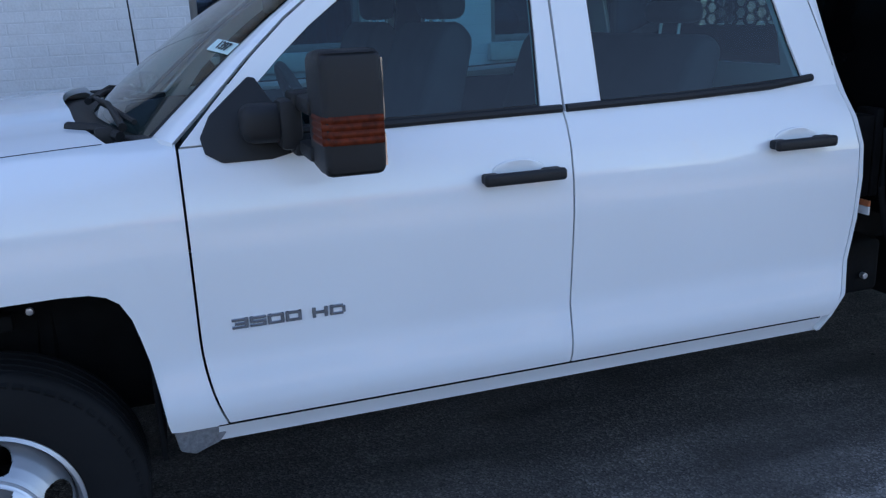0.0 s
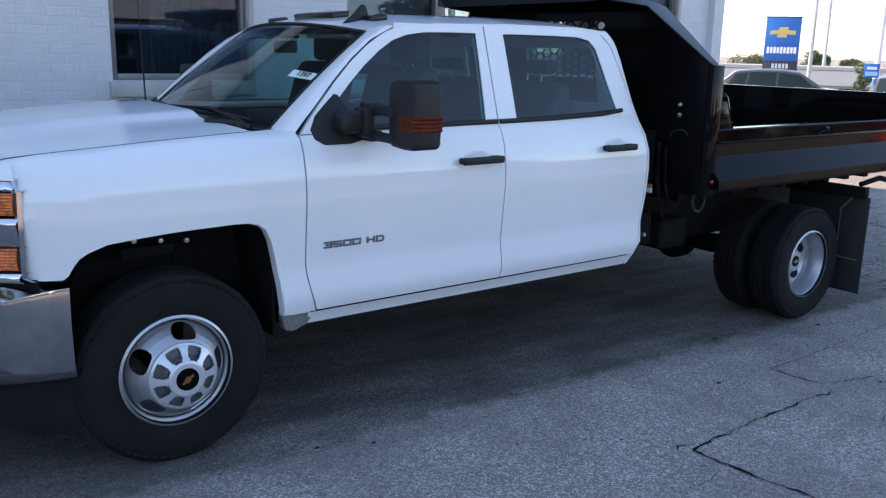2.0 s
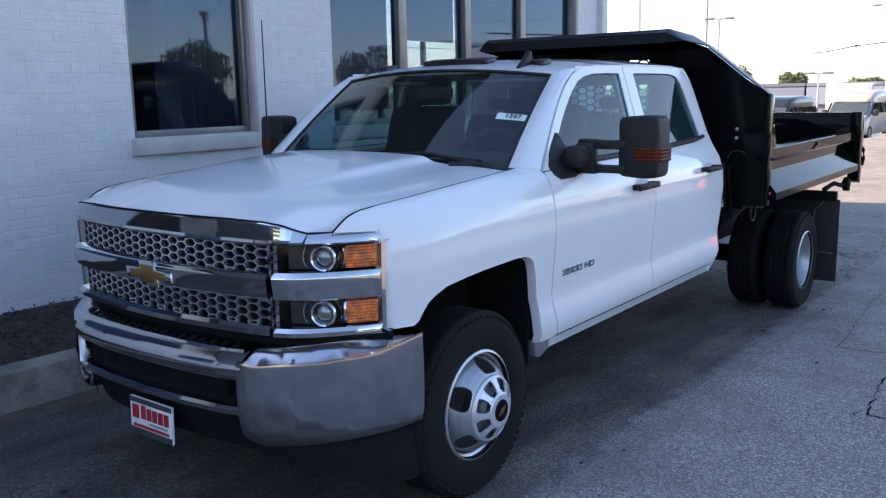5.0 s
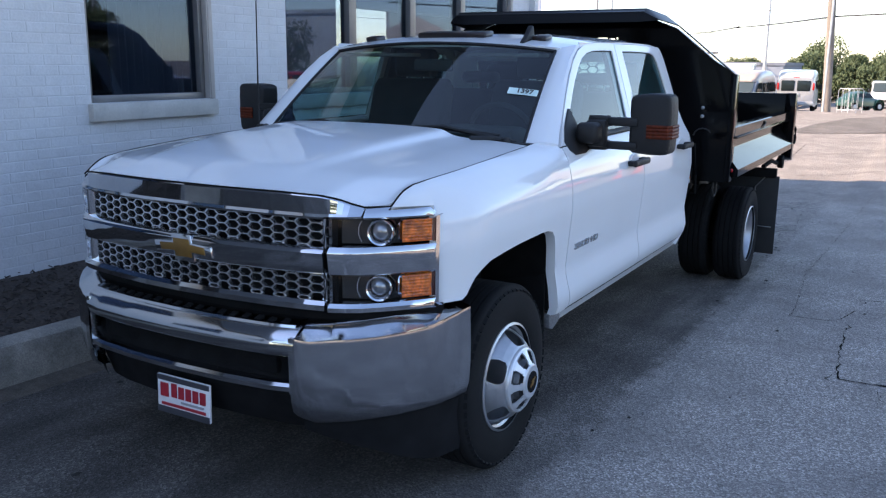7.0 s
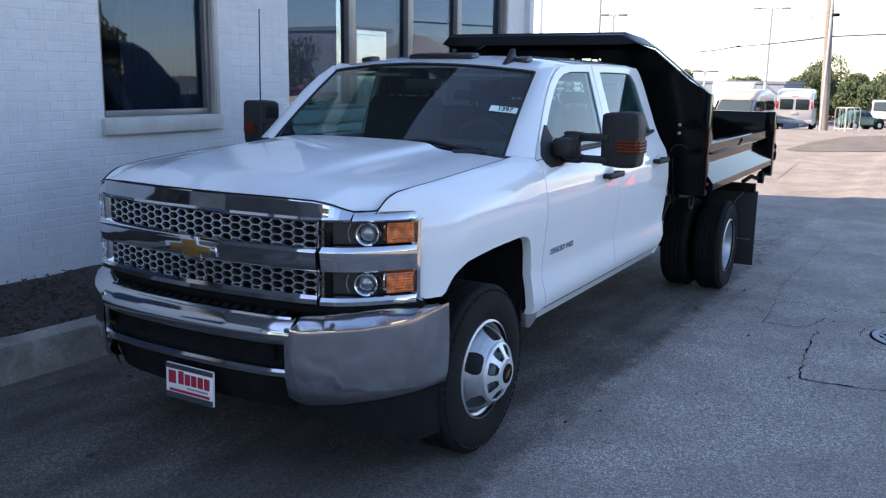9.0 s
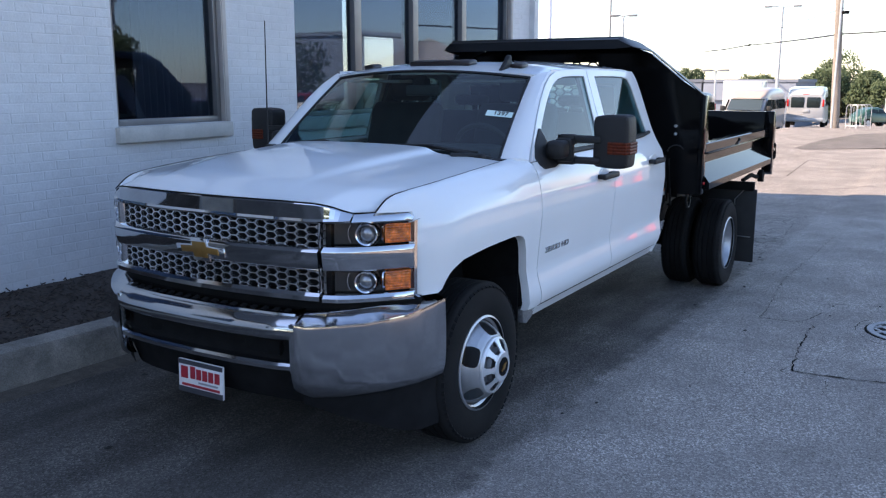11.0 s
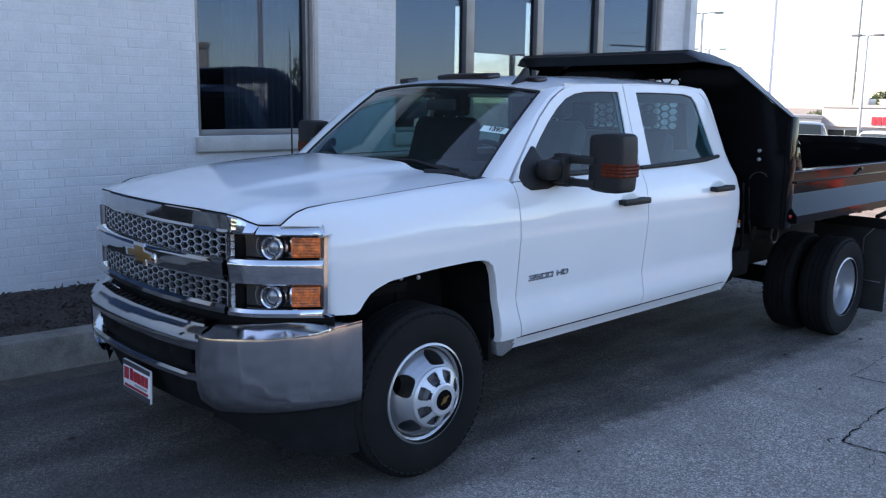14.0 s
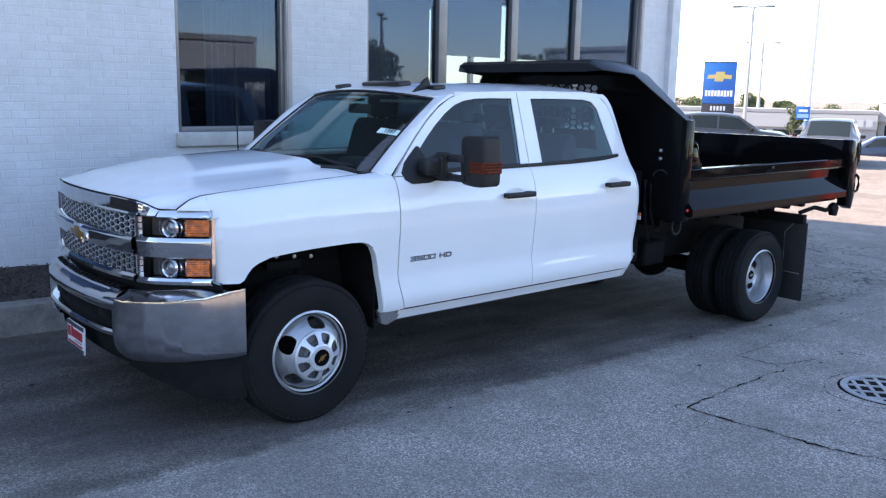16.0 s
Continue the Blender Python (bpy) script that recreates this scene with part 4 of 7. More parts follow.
def bump_bar(y0, y1, prof, n=60):
    ys_ = [y0 + (y1 - y0) * i / n for i in range(n + 1)]
    return outward(grid([[(bump_x(y) - f, y, z) for f, z in prof] for y in ys_]), (-1, 0, 0))


def end_top(y):
    return interp(abs(y), [0, 0.50, 0.60, 0.985], [0.800, 0.822, 0.830, 0.868])


for s in (-1, 1):
    ledge, face = [], []
    for i in range(50):
        a = 0.535 + 0.45 * (1 - (1 - i / 49) ** 1.7)
        zt = end_top(a)
        zb = interp(a, [0.5, 0.60, 0.985], [0.50, 0.462, 0.482])
        turn = min(max((a - 0.60) / 0.36, 0), 1)
        turn = turn * turn * (3 - 2 * turn)

        def at(f, z):
            return (bump_x(a) - f * (1 - 0.55 * turn), s * (a + f * (0.25 + 0.75 * turn)), z)

        drop = interp(a, [0.545, 0.60, 0.80, 0.93, 0.985], [0.026, 0.040, 0.044, 0.034, 0.006])
        ledge.append([at(-0.13, zt + 0.022), at(-0.085, zt + 0.014), at(-0.060, zt + 0.002), at(-0.046, zt - 0.30 * drop), at(-0.020, zt - 0.72 * drop), at(-0.007, zt - 0.92 * drop), at(-0.001, zt - drop)])
        face.append([at(-0.001, zt - drop), at(0.0, zt - drop - 0.006), at(0.0006, zt - drop - 0.012), at(0.001, zt - drop - 0.02), at(0.006, zt - 0.14), at(0.006, zb + 0.16), at(0.0, zb + 0.08), at(-0.016, zb + 0.03), at(-0.04, zb + 0.006), at(-0.09, zb)])
    end = part("bumper_end", merge(outward(grid(ledge), (-1, s, 1)), outward(grid(face), (-1, s, 0))), BUMPER_CHROME, truck, "chrome bumper corner")
bm = merge(bump_bar(-0.55, 0.55, [(-0.13, 0.842), (-0.075, 0.838), (-0.045, 0.828), (-0.020, 0.812), (-0.006, 0.797), (0.002, 0.780), (0.003, 0.760), (0.002, 0.742), (-0.005, 0.732), (-0.02, 0.728), (-0.06, 0.727)]),
           bump_bar(-0.55, 0.55, [(-0.06, 0.628), (-0.012, 0.626), (0.0, 0.616), (-0.002, 0.598), (-0.03, 0.590), (-0.06, 0.590)]))
bu = part("bumper", bm, BUMPER_CHROME, truck, "polished chrome front bumper with dark intake slot")
part("bumper_intake", bump_bar(-0.55, 0.55, [(-0.05, 0.728), (-0.065, 0.68), (-0.05, 0.628)]), DARK, bu)
for s in (-1, 1):
    part("tow_pocket", box((-0.872, s * 0.36, 0.68), (0.05, 0.20, 0.07), 0.01), DARK, bu)
    part("slot_end", outward(grid([[(bump_x(y) + d, s * y, z) for z in (0.59, 0.70, 0.80)] for y, d in ((0.515, 0.05), (0.53, 0.0), (0.552, -0.001))]), (-1, 0, 0)), BUMPER_CHROME, bu)
part("step_pad", bump_bar(-0.53, 0.53, [(-0.14, 0.846), (-0.085, 0.847), (-0.046, 0.836), (-0.042, 0.826)]), BUMPER_CHROME, bu)
for k in range(18):
    yk = -0.48 + 0.0565 * k
    part("step_slot", moved(box((0, 0, 0), (0.030, 0.026, 0.006), 0.002), pose(bump_x(yk) + 0.068, yk, 0.8435, 0, -14, 0)), DARK, bu)
part("bumper_gap", outward(grid([[(nose_x(y) + 0.03, y, 0.89), (nose_x(y) + 0.035, y, 0.80)] for y in [-0.92 + 0.092 * i for i in range(21)]]), (-1, 0, 0)), DARK, truck)
part("air_dam", merge(bump_bar(-0.60, 0.60, [(-0.06, 0.595), (-0.09, 0.50), (-0.12, 0.42)]),
                      *[flipped(outward(grid([[(bump_x(a) + 0.045, -(a - 0.035), 0.50), (bump_x(a) + 0.055, -(a - 0.045), interp(a, [0.58, 0.80, 0.94], [0.43, 0.34, 0.262]) if s < 0 else 0.43)] for a in [0.58 + (0.40 if s < 0 else 0.22) * i / 14 for i in range(15)]]), (-1, -1, 0)), s) for s in (-1, 1)]), mat("valance_black", (0.011, 0.011, 0.012), 0.85, ior=1.25, stain=[(9, 0.4)]), truck, "black lower air dam")
pl = part("front_plate", prism([(-0.170, 0.018), (0.110, 0.018), (0.110, 0.172), (-0.170, 0.172)], lambda p, h: (-0.955 + h + 0.04 * p[1], p[0], 0.388 + p[1]), 0.012, 0.004), mat("plate_white", (0.78, 0.78, 0.78), 0.4, stain=[(30, 0.05)]), truck, "white dealer plate with red lettering bars")
PLATE_RED = mat("plate_red", (0.38, 0.02, 0.035), 0.4)


def plate_bar(y0, y1, z0, z1, m):
    part("print_bar", prism([(y0, z0), (y1, z0), (y1, z1), (y0, z1)], lambda p, h: (-0.9585 + h + 0.04 * p[1], p[0], 0.388 + p[1]), 0.004), m, pl)


for k in range(5):
    plate_bar(-0.150 + 0.038 * k, -0.121 + 0.038 * k, 0.088, 0.136 + 0.008 * (k == 4), PLATE_RED)
plate_bar(0.048, 0.090, 0.085, 0.140, PLATE_RED)
plate_bar(-0.150, 0.085, 0.050, 0.061, PLATE_RED)
plate_bar(-0.140, -0.020, 0.070, 0.078, mat("plate_grey", (0.3, 0.3, 0.32), 0.5))
PLATE_DARK = mat("plate_border", (0.05, 0.05, 0.06), 0.4)
plate_bar(-0.168, 0.108, 0.020, 0.044, PLATE_DARK)
plate_bar(-0.168, 0.108, 0.150, 0.170, PLATE_DARK)


# wheels
def tyre(width, radius, rim):
    h = width / 2
    prof = [(rim, -h * 0.80), (rim + 0.02, -h * 0.93), (rim + 0.07, -h), (radius - 0.06, -h * 0.99), (radius - 0.03, -h * 0.93), (radius - 0.012, -h * 0.84), (radius - 0.006, -h * 0.80)]
    groove = []
    for c in (-0.52, -0.18, 0.18, 0.52):
        groove += [(radius, h * (c - 0.045)), (radius - 0.011, h * (c - 0.03)), (radius - 0.011, h * (c + 0.03)), (radius, h * (c + 0.045))]
    prof = prof + [(radius, -h * 0.72)] + groove + [(radius, h * 0.72)] + [(r, -y) for r, y in reversed(prof)]
    bm = lathe(prof, 72)
    # shoulder blocks
    blocks = []
    for k in range(60):
        a = 2 * math.pi * k / 60
        for s in (-1, 1):
            b = box((0, 0, 0), (0.026, 0.030, 0.010))
            moved(b, Matrix.Rotation(-a, 4, 'Y') @ Matrix.Translation((0, s * h * 0.84, radius - 0.0215)) @ Matrix.Rotation(s * -0.5, 4, 'X'))
            blocks.append(b)
    return merge(bm, *blocks)


def front_rim():
    """The barrel of the front rim, its outer side along -y."""
    return lathe([(0.226, -0.115), (0.236, -0.110), (0.236, -0.098), (0.222, -0.092), (0.212, -0.085), (0.208, -0.04), (0.195, 0.0), (0.198, 0.10)], 64)


def rim_disc(phase, holes, r_hole, size, rows_, seg=64):
    """A turned disc with hand holes left out of it."""
    bm = lathe(rows_, seg)
    gone = []
    for f in bm.faces:
        c = f.calc_center_median()
        r = math.hypot(c.x, c.z)
        a = math.atan2(c.z, c.x)
        for k in range(holes):
            d = (a - phase - 2 * math.pi * k / holes + math.pi) % (2 * math.pi) - math.pi
            if (abs(d) * r / size[0]) ** 2.6 + (abs(r - r_hole) / size[1]) ** 2.6 < 1:
                gone.append(f)
    bmesh.ops.delete(bm, geom=gone, context='FACES')
    return bm


def fine(profile, n=6):
    out = []
    for a, b in zip(profile[:-1], profile[1:]):
        out += [tuple(np.array(a) + (np.array(b) - np.array(a)) * k / n) for k in range(n)]
    return out + [profile[-1]]


NUT = mat("nut_steel", (0.10, 0.10, 0.11), 0.4, 0.8)
HUB_SILVER = mat("hub_silver", (0.66, 0.67, 0.69), 0.30, 0.45, stain=[(18, 0.06)])
RECESS = mat("hub_recess_grey", (0.13, 0.135, 0.145), 0.5, 0.5, stain=[(30, 0.25)])


def wheel_front(sign):
    w = part("wheel", outward(shell(rim_disc(radians(10), 5, 0.175, (0.051, 0.0285), fine([(0.206, -0.075), (0.199, -0.092), (0.188, -0.112), (0.170, -0.140), (0.150, -0.160), (0.140, -0.168), (0.10, -0.170), (0.05, -0.170)], 9), 320), 0.006), (0, -1, 0)), STEEL, truck, "painted steel front wheel with hand holes")
    part("rim", front_rim(), STEEL, w)
    part("tyre", tyre(0.235, 0.400, 0.222), RUBBER, w, "black road tyre")
    cover = lathe(fine([(0.142, -0.160), (0.141, -0.172), (0.138, -0.179), (0.133, -0.182), (0.130, -0.185), (0.076, -0.216), (0.072, -0.220), (0.067, -0.222), (0.048, -0.2225), (0.0, -0.2225)], 6), 192)
    gone = []
    for f in cover.faces:
        c = f.calc_center_median()
        r = math.hypot(c.x, c.z)
        d = (math.atan2(c.z, c.x) + math.pi / 8 + math.pi / 8) % (math.pi / 4) - math.pi / 8
        u, v = abs(d) * r / (0.300 * r - 0.0025), abs(r - 0.1035) / 0.0245
        if c.y > -0.2155 and u ** 4 + v ** 4 < 1:
            gone.append(f)
    bmesh.ops.delete(cover, geom=gone, context='FACES')
    part("hub_cover", shell(outward(cover, (0, -1, 0)), 0.006), HUB_SILVER, w, "bright eight-spoke hub cover")
    part("hub_recess", lathe([(0.132, -0.160), (0.128, -0.170), (0.09, -0.176), (0.078, -0.196), (0.0, -0.196)], 48), RECESS, w)
    for k in range(8):
        a = 2 * math.pi * k / 8
        nut = lathe([(0.013, -0.172), (0.013, -0.186), (0.009, -0.190), (0.0, -0.190)], 8)
        part("wheel_nut", moved(nut, Matrix.Translation((0.106 * math.cos(a), 0, 0.106 * math.sin(a)))), NUT, w)
    part("hub_cap", lathe([(0.047, -0.2222), (0.046, -0.2255), (0.0, -0.2255)], 32), BLACK_GLOSS, w, "black cap with small gold badge")
    part("cap_badge", moved(prism([(a * 0.19, b * 0.22) for a, b in EMB], lambda p, h: (p[0], -0.2285 + h, p[1]), 0.004), Matrix.Rotation(radians(-35), 4, 'Y')), GOLD, w)
    w.matrix_basis = Matrix.Translation((0.0, -0.853, 0.446)) if sign < 0 else Matrix.Translation((0.0, 0.853, 0.446)) @ Matrix.Rotation(math.pi, 4, 'Z')
    return w


def wheel_rear(sign):
    """Twin tyres; the outer disc is dished deep inwards."""
    disc = rim_disc(radians(25), 5, 0.158, (0.040, 0.026), fine([(0.205, -0.02), (0.200, 0.01), (0.190, 0.035), (0.165, 0.055), (0.140, 0.062), (0.110, 0.058), (0.075, 0.050)], 9), 320)
    w = part("wheel", outward(shell(disc, 0.006), (0, -1, 0)), STEEL, truck, "deep-dished silver rear wheel with twin tyres")
    part("rim", lathe([(0.226, -0.115), (0.236, -0.110), (0.236, -0.098), (0.222, -0.090), (0.214, -0.08), (0.212, -0.055), (0.205, -0.045), (0.203, 0.0), (0.200, 0.06), (0.204, 0.115)], 64), STEEL, w)
    part("tyre", tyre(0.235, 0.394, 0.222), RUBBER, w, "black road tyre")
    inner = tyre(0.235, 0.394, 0.222)
    part("inner_tyre", moved(inner, Matrix.Translation((0, 0.285, 0))), RUBBER, w, "black road tyre")
    part("inner_rim", moved(lathe([(0.222, -0.10), (0.205, -0.08), (0.200, 0.10)], 48), Matrix.Translation((0, 0.285, 0))), DARK, w)
    part("hub", lathe([(0.078, 0.052), (0.076, -0.005), (0.070, -0.012), (0.048, -0.014), (0.0, -0.014)], 36), mat("hub_silver_rear", (0.55, 0.56, 0.58), 0.35, 0.5), w)
    part("hub_cap", lathe([(0.040, -0.014), (0.038, -0.018), (0.0, -0.018)], 28), BLACK_GLOSS, w)
    part("cap_badge", prism([(a * 0.17, b * 0.24) for a, b in EMB], lambda p, h: (p[0], -0.0205 + h, p[1]), 0.004), STEEL, w)
    for k in range(8):
        a = 2 * math.pi * (k + 0.25) / 8
        nut = lathe([(0.011, 0.055), (0.011, 0.034), (0.006, 0.030), (0.0, 0.030)], 8)
        part("wheel_nut", moved(nut, Matrix.Translation((0.105 * math.cos(a), 0, 0.105 * math.sin(a)))), STEEL, w)
    w.matrix_basis = Matrix.Translation((4.370, -1.030, 0.356)) if sign < 0 else Matrix.Translation((4.370, 1.030, 0.356)) @ Matrix.Rotation(math.pi, 4, 'Z')
    return w


for s in (-1, 1):
    wheel_front(s)
    wheel_rear(s)


# wheel housing, frame and running gear
def housing():
    rows = []
    for x, z in zip(ARCH_X[3:-3], ARCH_Z[3:-3]):
        rows.append([(x, -0.955, z + 0.004), (x * 0.97, -0.90, z + 0.03), (x * 0.95, -0.60, z + 0.03), (x * 0.95, -0.56, 0.55)])
    return grid(rows)


both("wheel_housing", housing, DARK)
for s in (-1, 1):
    part("chassis_rail", span((-0.75, s * 0.40, 0.48), (5.95, s * 0.48, 0.68), 0.006), DARK, truck)
part("engine_bay", span((-0.68, -0.55, 0.55), (0.55, 0.55, 1.25), 0.02), DARK, truck)
part("cab_floor", span((0.50, -0.90, 0.53), (2.70, 0.90, 0.62), 0.01), DARK, truck)
part("front_axle", tube([(0, -0.72, 0.42), (0, -0.3, 0.40), (0, 0.3, 0.40), (0, 0.72, 0.42)], 0.055, 12), DARK, truck)
part("rear_axle", merge(tube([(4.37, -0.9, 0.356), (4.37, 0.9, 0.356)], 0.075, 12), moved(lathe([(0.0, -0.18), (0.12, -0.15), (0.18, -0.05), (0.18, 0.05), (0.12, 0.15), (0.0, 0.18)], 20, 'X'), Matrix.Translation((4.37, 0, 0.356)))), DARK, truck)

# mirrors
DARK_AMBER = mat("dark_amber", (0.1020, 0.0170, 0.0048), 0.45, ior=1.25, stain=[(60, 0.5)])
for s in (-1, 1):
    def fl(b):
        return flipped(b, s)
    hx0, hx1, hy0, hy1, hz0, hz1 = 0.890, 1.035, -1.350, -1.150, 1.335, 1.622
    head = part("mirror", fl(prism(smooth_loop([(hy1, hz0 + 0.03), (hy1 - 0.002, 1.50), (hy1 + 0.0, hz1 - 0.03), (hy1 - 0.03, hz1 - 0.004), (hy0 + 0.03, hz1), (hy0 + 0.004, hz1 - 0.03), (hy0, 1.48), (hy0 + 0.004, hz0 + 0.03), (hy0 + 0.03, hz0), (hy1 - 0.03, hz0 + 0.004)], 2), lambda p, h: (hx0 + h, p[0], p[1]), hx1 - hx0, 0.018, 3)), BLACK_PLASTIC, truck, "large black towing mirror on twin arms")
    ind = []
    for k in range(33):
        z = 1.412 + 0.066 * k / 32
        d = 0.004 + 0.0035 * abs(math.sin(math.pi * 4 * k / 32))
        ind.append([(hx0 + 0.138, hy0 - d, z), (hx0 + 0.02, hy0 - d, z), (hx0 - d * 0.6, hy0 + 0.012, z), (hx0 - d, hy0 + 0.03, z), (hx0 - d, hy0 + 0.112, z)])
    part("mirror_indicator", fl(shell(outward(grid(ind), (-1, -1, 0)), 0.008)), DARK_AMBER, head, "dark amber indicator strip")
    part("mirror_glass", fl(merge(span((hx1 - 0.002, hy0 + 0.02, 1.46), (hx1 + 0.003, hy1 - 0.02, hz1 - 0.02)), span((hx1 - 0.002, hy0 + 0.02, hz0 + 0.02), (hx1 + 0.003, hy1 - 0.02, 1.43)))), CHROME, head)
    for z, r in ((1.487, 0.021), (1.372, 0.019)):
        part("mirror_arm", fl(merge(box((0.905, -1.07, z), (0.05, 0.25, r * 2), 0.010), box((0.90, -1.00, z), (0.065, 0.10, r * 2.5), 0.010))), BLACK_PLASTIC, head)
    sail = [(0.640, 1.400), (0.648, 1.360), (0.690, 1.335), (0.82, 1.335), (0.90, 1.352), (0.935, 1.385), (0.885, 1.43), (0.845, 1.47), (0.800, 1.545), (0.782, 1.548), (0.73, 1.505), (0.67, 1.455)]
    part("mirror_base", fl(merge(prism(sail, lambda p, h: (p[0], -side_y(p[0], p[1]) - 0.007 + h, p[1]), 0.02, 0.004),
                                 box((0.80, -0.985, 1.435), (0.12, 0.11, 0.10), 0.03, 3), box((0.865, -1.00, 1.43), (0.06, 0.10, 0.13), 0.015))), BLACK_PLASTIC, head)

# ---- dump body ----
DX0, DX1 = 3.04, 5.66
dump = part("bulkhead", merge(
    prism([(-1.19, 0.95), (1.19, 0.95), (1.19, 1.697), (1.03, 1.80), (0.435, 1.80), (0.435, 1.585), (-0.345, 1.585), (-0.345, 1.80), (-1.03, 1.80), (-1.19, 1.697)], lambda p, h: (DX0 + h, p[0], p[1]), 0.05),
    prism([(-1.03, 1.80), (-0.345, 1.80), (-0.345, 1.948), (0.435, 1.948), (0.435, 1.80), (1.03, 1.80), (0.77, 2.008), (0.53, 2.10), (-0.53, 2.10), (-0.77, 2.008)], lambda p, h: (DX0 + h, p[0], p[1]), 0.05)), BLACK_GLOSS, truck, "glossy black steel dump bed with cab shield")
part("bulkhead_screen", honeycomb(-0.36, 0.45, 1.585, 1.985, 0.093, 0.0515, 0.0068, lambda y, z, d: (DX0 + 0.02 + d, y, z), 0.012), BLACK_GLOSS, dump, "hexagon window screen", 20)
# cab shield: flat top with swept corners and a front lip
top = [(2.545, -0.70, 2.118), (2.545, 0.70, 2.118), (3.09, 0.55, 2.12), (3.09, -0.55, 2.12)]
bm = bmesh.new()
vs = [bm.verts.new(p) for p in top]
bm.faces.new(vs)
lip = [bm.verts.new(p) for p in ((2.49, -0.70, 2.09), (2.49, 0.70, 2.09), (2.53, 0.66, 2.035), (2.53, -0.66, 2.035))]
bm.faces.new((vs[0], vs[1], lip[1], lip[0]))
bm.faces.new((lip[0], lip[1], lip[2], lip[3]))
for s in (-1, 1):
    a = bm.verts.new((2.545, s * 0.70, 2.118))
    c = bm.verts.new((2.55, s * 0.785, 2.045))
    c2 = bm.verts.new((2.87, s * 0.83, 2.020))
    d = bm.verts.new((3.035, s * 1.192, 1.697))
    e = bm.verts.new((3.09, s * 1.192, 1.697))
    m = bm.verts.new((2.80, s * 0.755, 2.085))
    g = bm.verts.new((3.09, s * 0.55, 2.12))
    g2 = bm.verts.new((3.09, s * 0.785, 2.022))
    for loop in ((a, c, c2, m), (m, c2, g2), (c2, d, e, g2), (a, m, g2, g)):
        bm.faces.new(loop if s > 0 else loop[::-1])
    l0 = bm.verts.new((2.49, s * 0.70, 2.09))
    l1 = bm.verts.new((2.53, s * 0.66, 2.035))
    bm.faces.new((a, l0, c) if s > 0 else (c, l0, a))
    bm.faces.new((l0, l1, c) if s > 0 else (c, l1, l0))
bmesh.ops.remove_doubles(bm, verts=bm.verts[:], dist=1e-4)
part("cab_shield", shell(outward(bm, (0, 0, 1)), 0.008), SHIELD_BLACK, dump, "forward cab shield plate", 25)
for s in (-1, 1):
    part("front_post", flipped(span((3.03, -1.205, 0.95), (3.13, -1.165, 1.697), 0.006), s), BLACK_GLOSS, dump)
    prof = [(-1.135, 1.335), (-1.195, 1.335), (-1.205, 1.328), (-1.205, 1.262), (-1.150, 1.255), (-1.146, 1.168), (-1.150, 1.158), (-1.245, 1.035), (-1.245, 0.985), (-1.17, 0.975), (-1.14, 0.975)]
    rows = [[(x, y, z) for y, z in prof] for x in (3.13, 3.6, 4.2, 4.8, 5.3, 5.585)]
    bm = outward(grid(rows), (0, -1, 0))
    side = part("side_wall", flipped(shell(bm, 0.006), s), BLACK_GLOSS, dump, "folded black steel side wall", 20)
    for xe in (3.118, 5.572):
        part("end_plate", flipped(prism(prof, lambda p, h: (xe + h, p[0], p[1]), 0.012), s), BLACK_GLOSS, side)
    part("side_inner", flipped(span((3.10, -1.135, 0.98), (5.60, -1.125, 1.335)), s), BLACK_GLOSS, side)
    rear = part("rear_post", flipped(prism([(5.585, 0.90), (5.70, 0.86), (5.745, 1.0), (5.73, 1.36), (5.66, 1.50), (5.60, 1.505), (5.585, 1.38)], lambda p, h: (p[0], -1.245 + h, p[1]), 0.09, 0.008), s), BLACK_GLOSS, dump)
    part("tarp_hook", flipped(tube([(5.76, -1.235, 1.18), (5.80, -1.24, 1.15), (5.815, -1.24, 1.08), (5.79, -1.24, 1.03), (5.76, -1.235, 1.02)], 0.012, 8), s), DARK, dump)
    part("side_bracket", flipped(merge(tube([(3.150, -1.17, 1.330), (3.152, -1.17, 1.46), (3.160, -1.17, 1.515), (3.185, -1.17, 1.530), (3.210, -1.17, 1.510), (3.245, -1.17, 1.42), (3.285, -1.17, 1.330)], 0.016, 8), span((3.145, -1.180, 1.336), (3.29, -1.160, 1.372), 0.004)), s), BLACK_GLOSS, dump)
    part("bed_rail", flipped(span((3.1, -0.50, 0.676), (5.65, -0.38, 0.90), 0.006), s), DARK, dump)
part("tailgate", span((5.62, -1.155, 0.95), (5.70, 1.155, 1.50), 0.008), BLACK_GLOSS, dump, "black steel tailgate")
part("bed_floor", span((3.09, -1.125, 0.94), (5.62, 1.125, 0.98)), BLACK_GLOSS, dump)
for k in range(9):
    part("cross_member", span((3.2 + 0.28 * k, -0.90, 0.86), (3.26 + 0.28 * k, 0.90, 0.938)), DARK, dump)
for s in (-1, 1):
    part("mud_flap", flipped(span((4.835, -1.275, 0.10), (4.850, -0.66, 0.80), 0.004), s), mat("flap_rubber", (0.014, 0.014, 0.015), 0.7, stain=[(9, 0.3)]), truck, "black rubber mud flap")
    part("flap_bracket", flipped(span((4.80, -1.25, 0.79), (4.86, -0.45, 0.87), 0.004), s), DARK, truck)

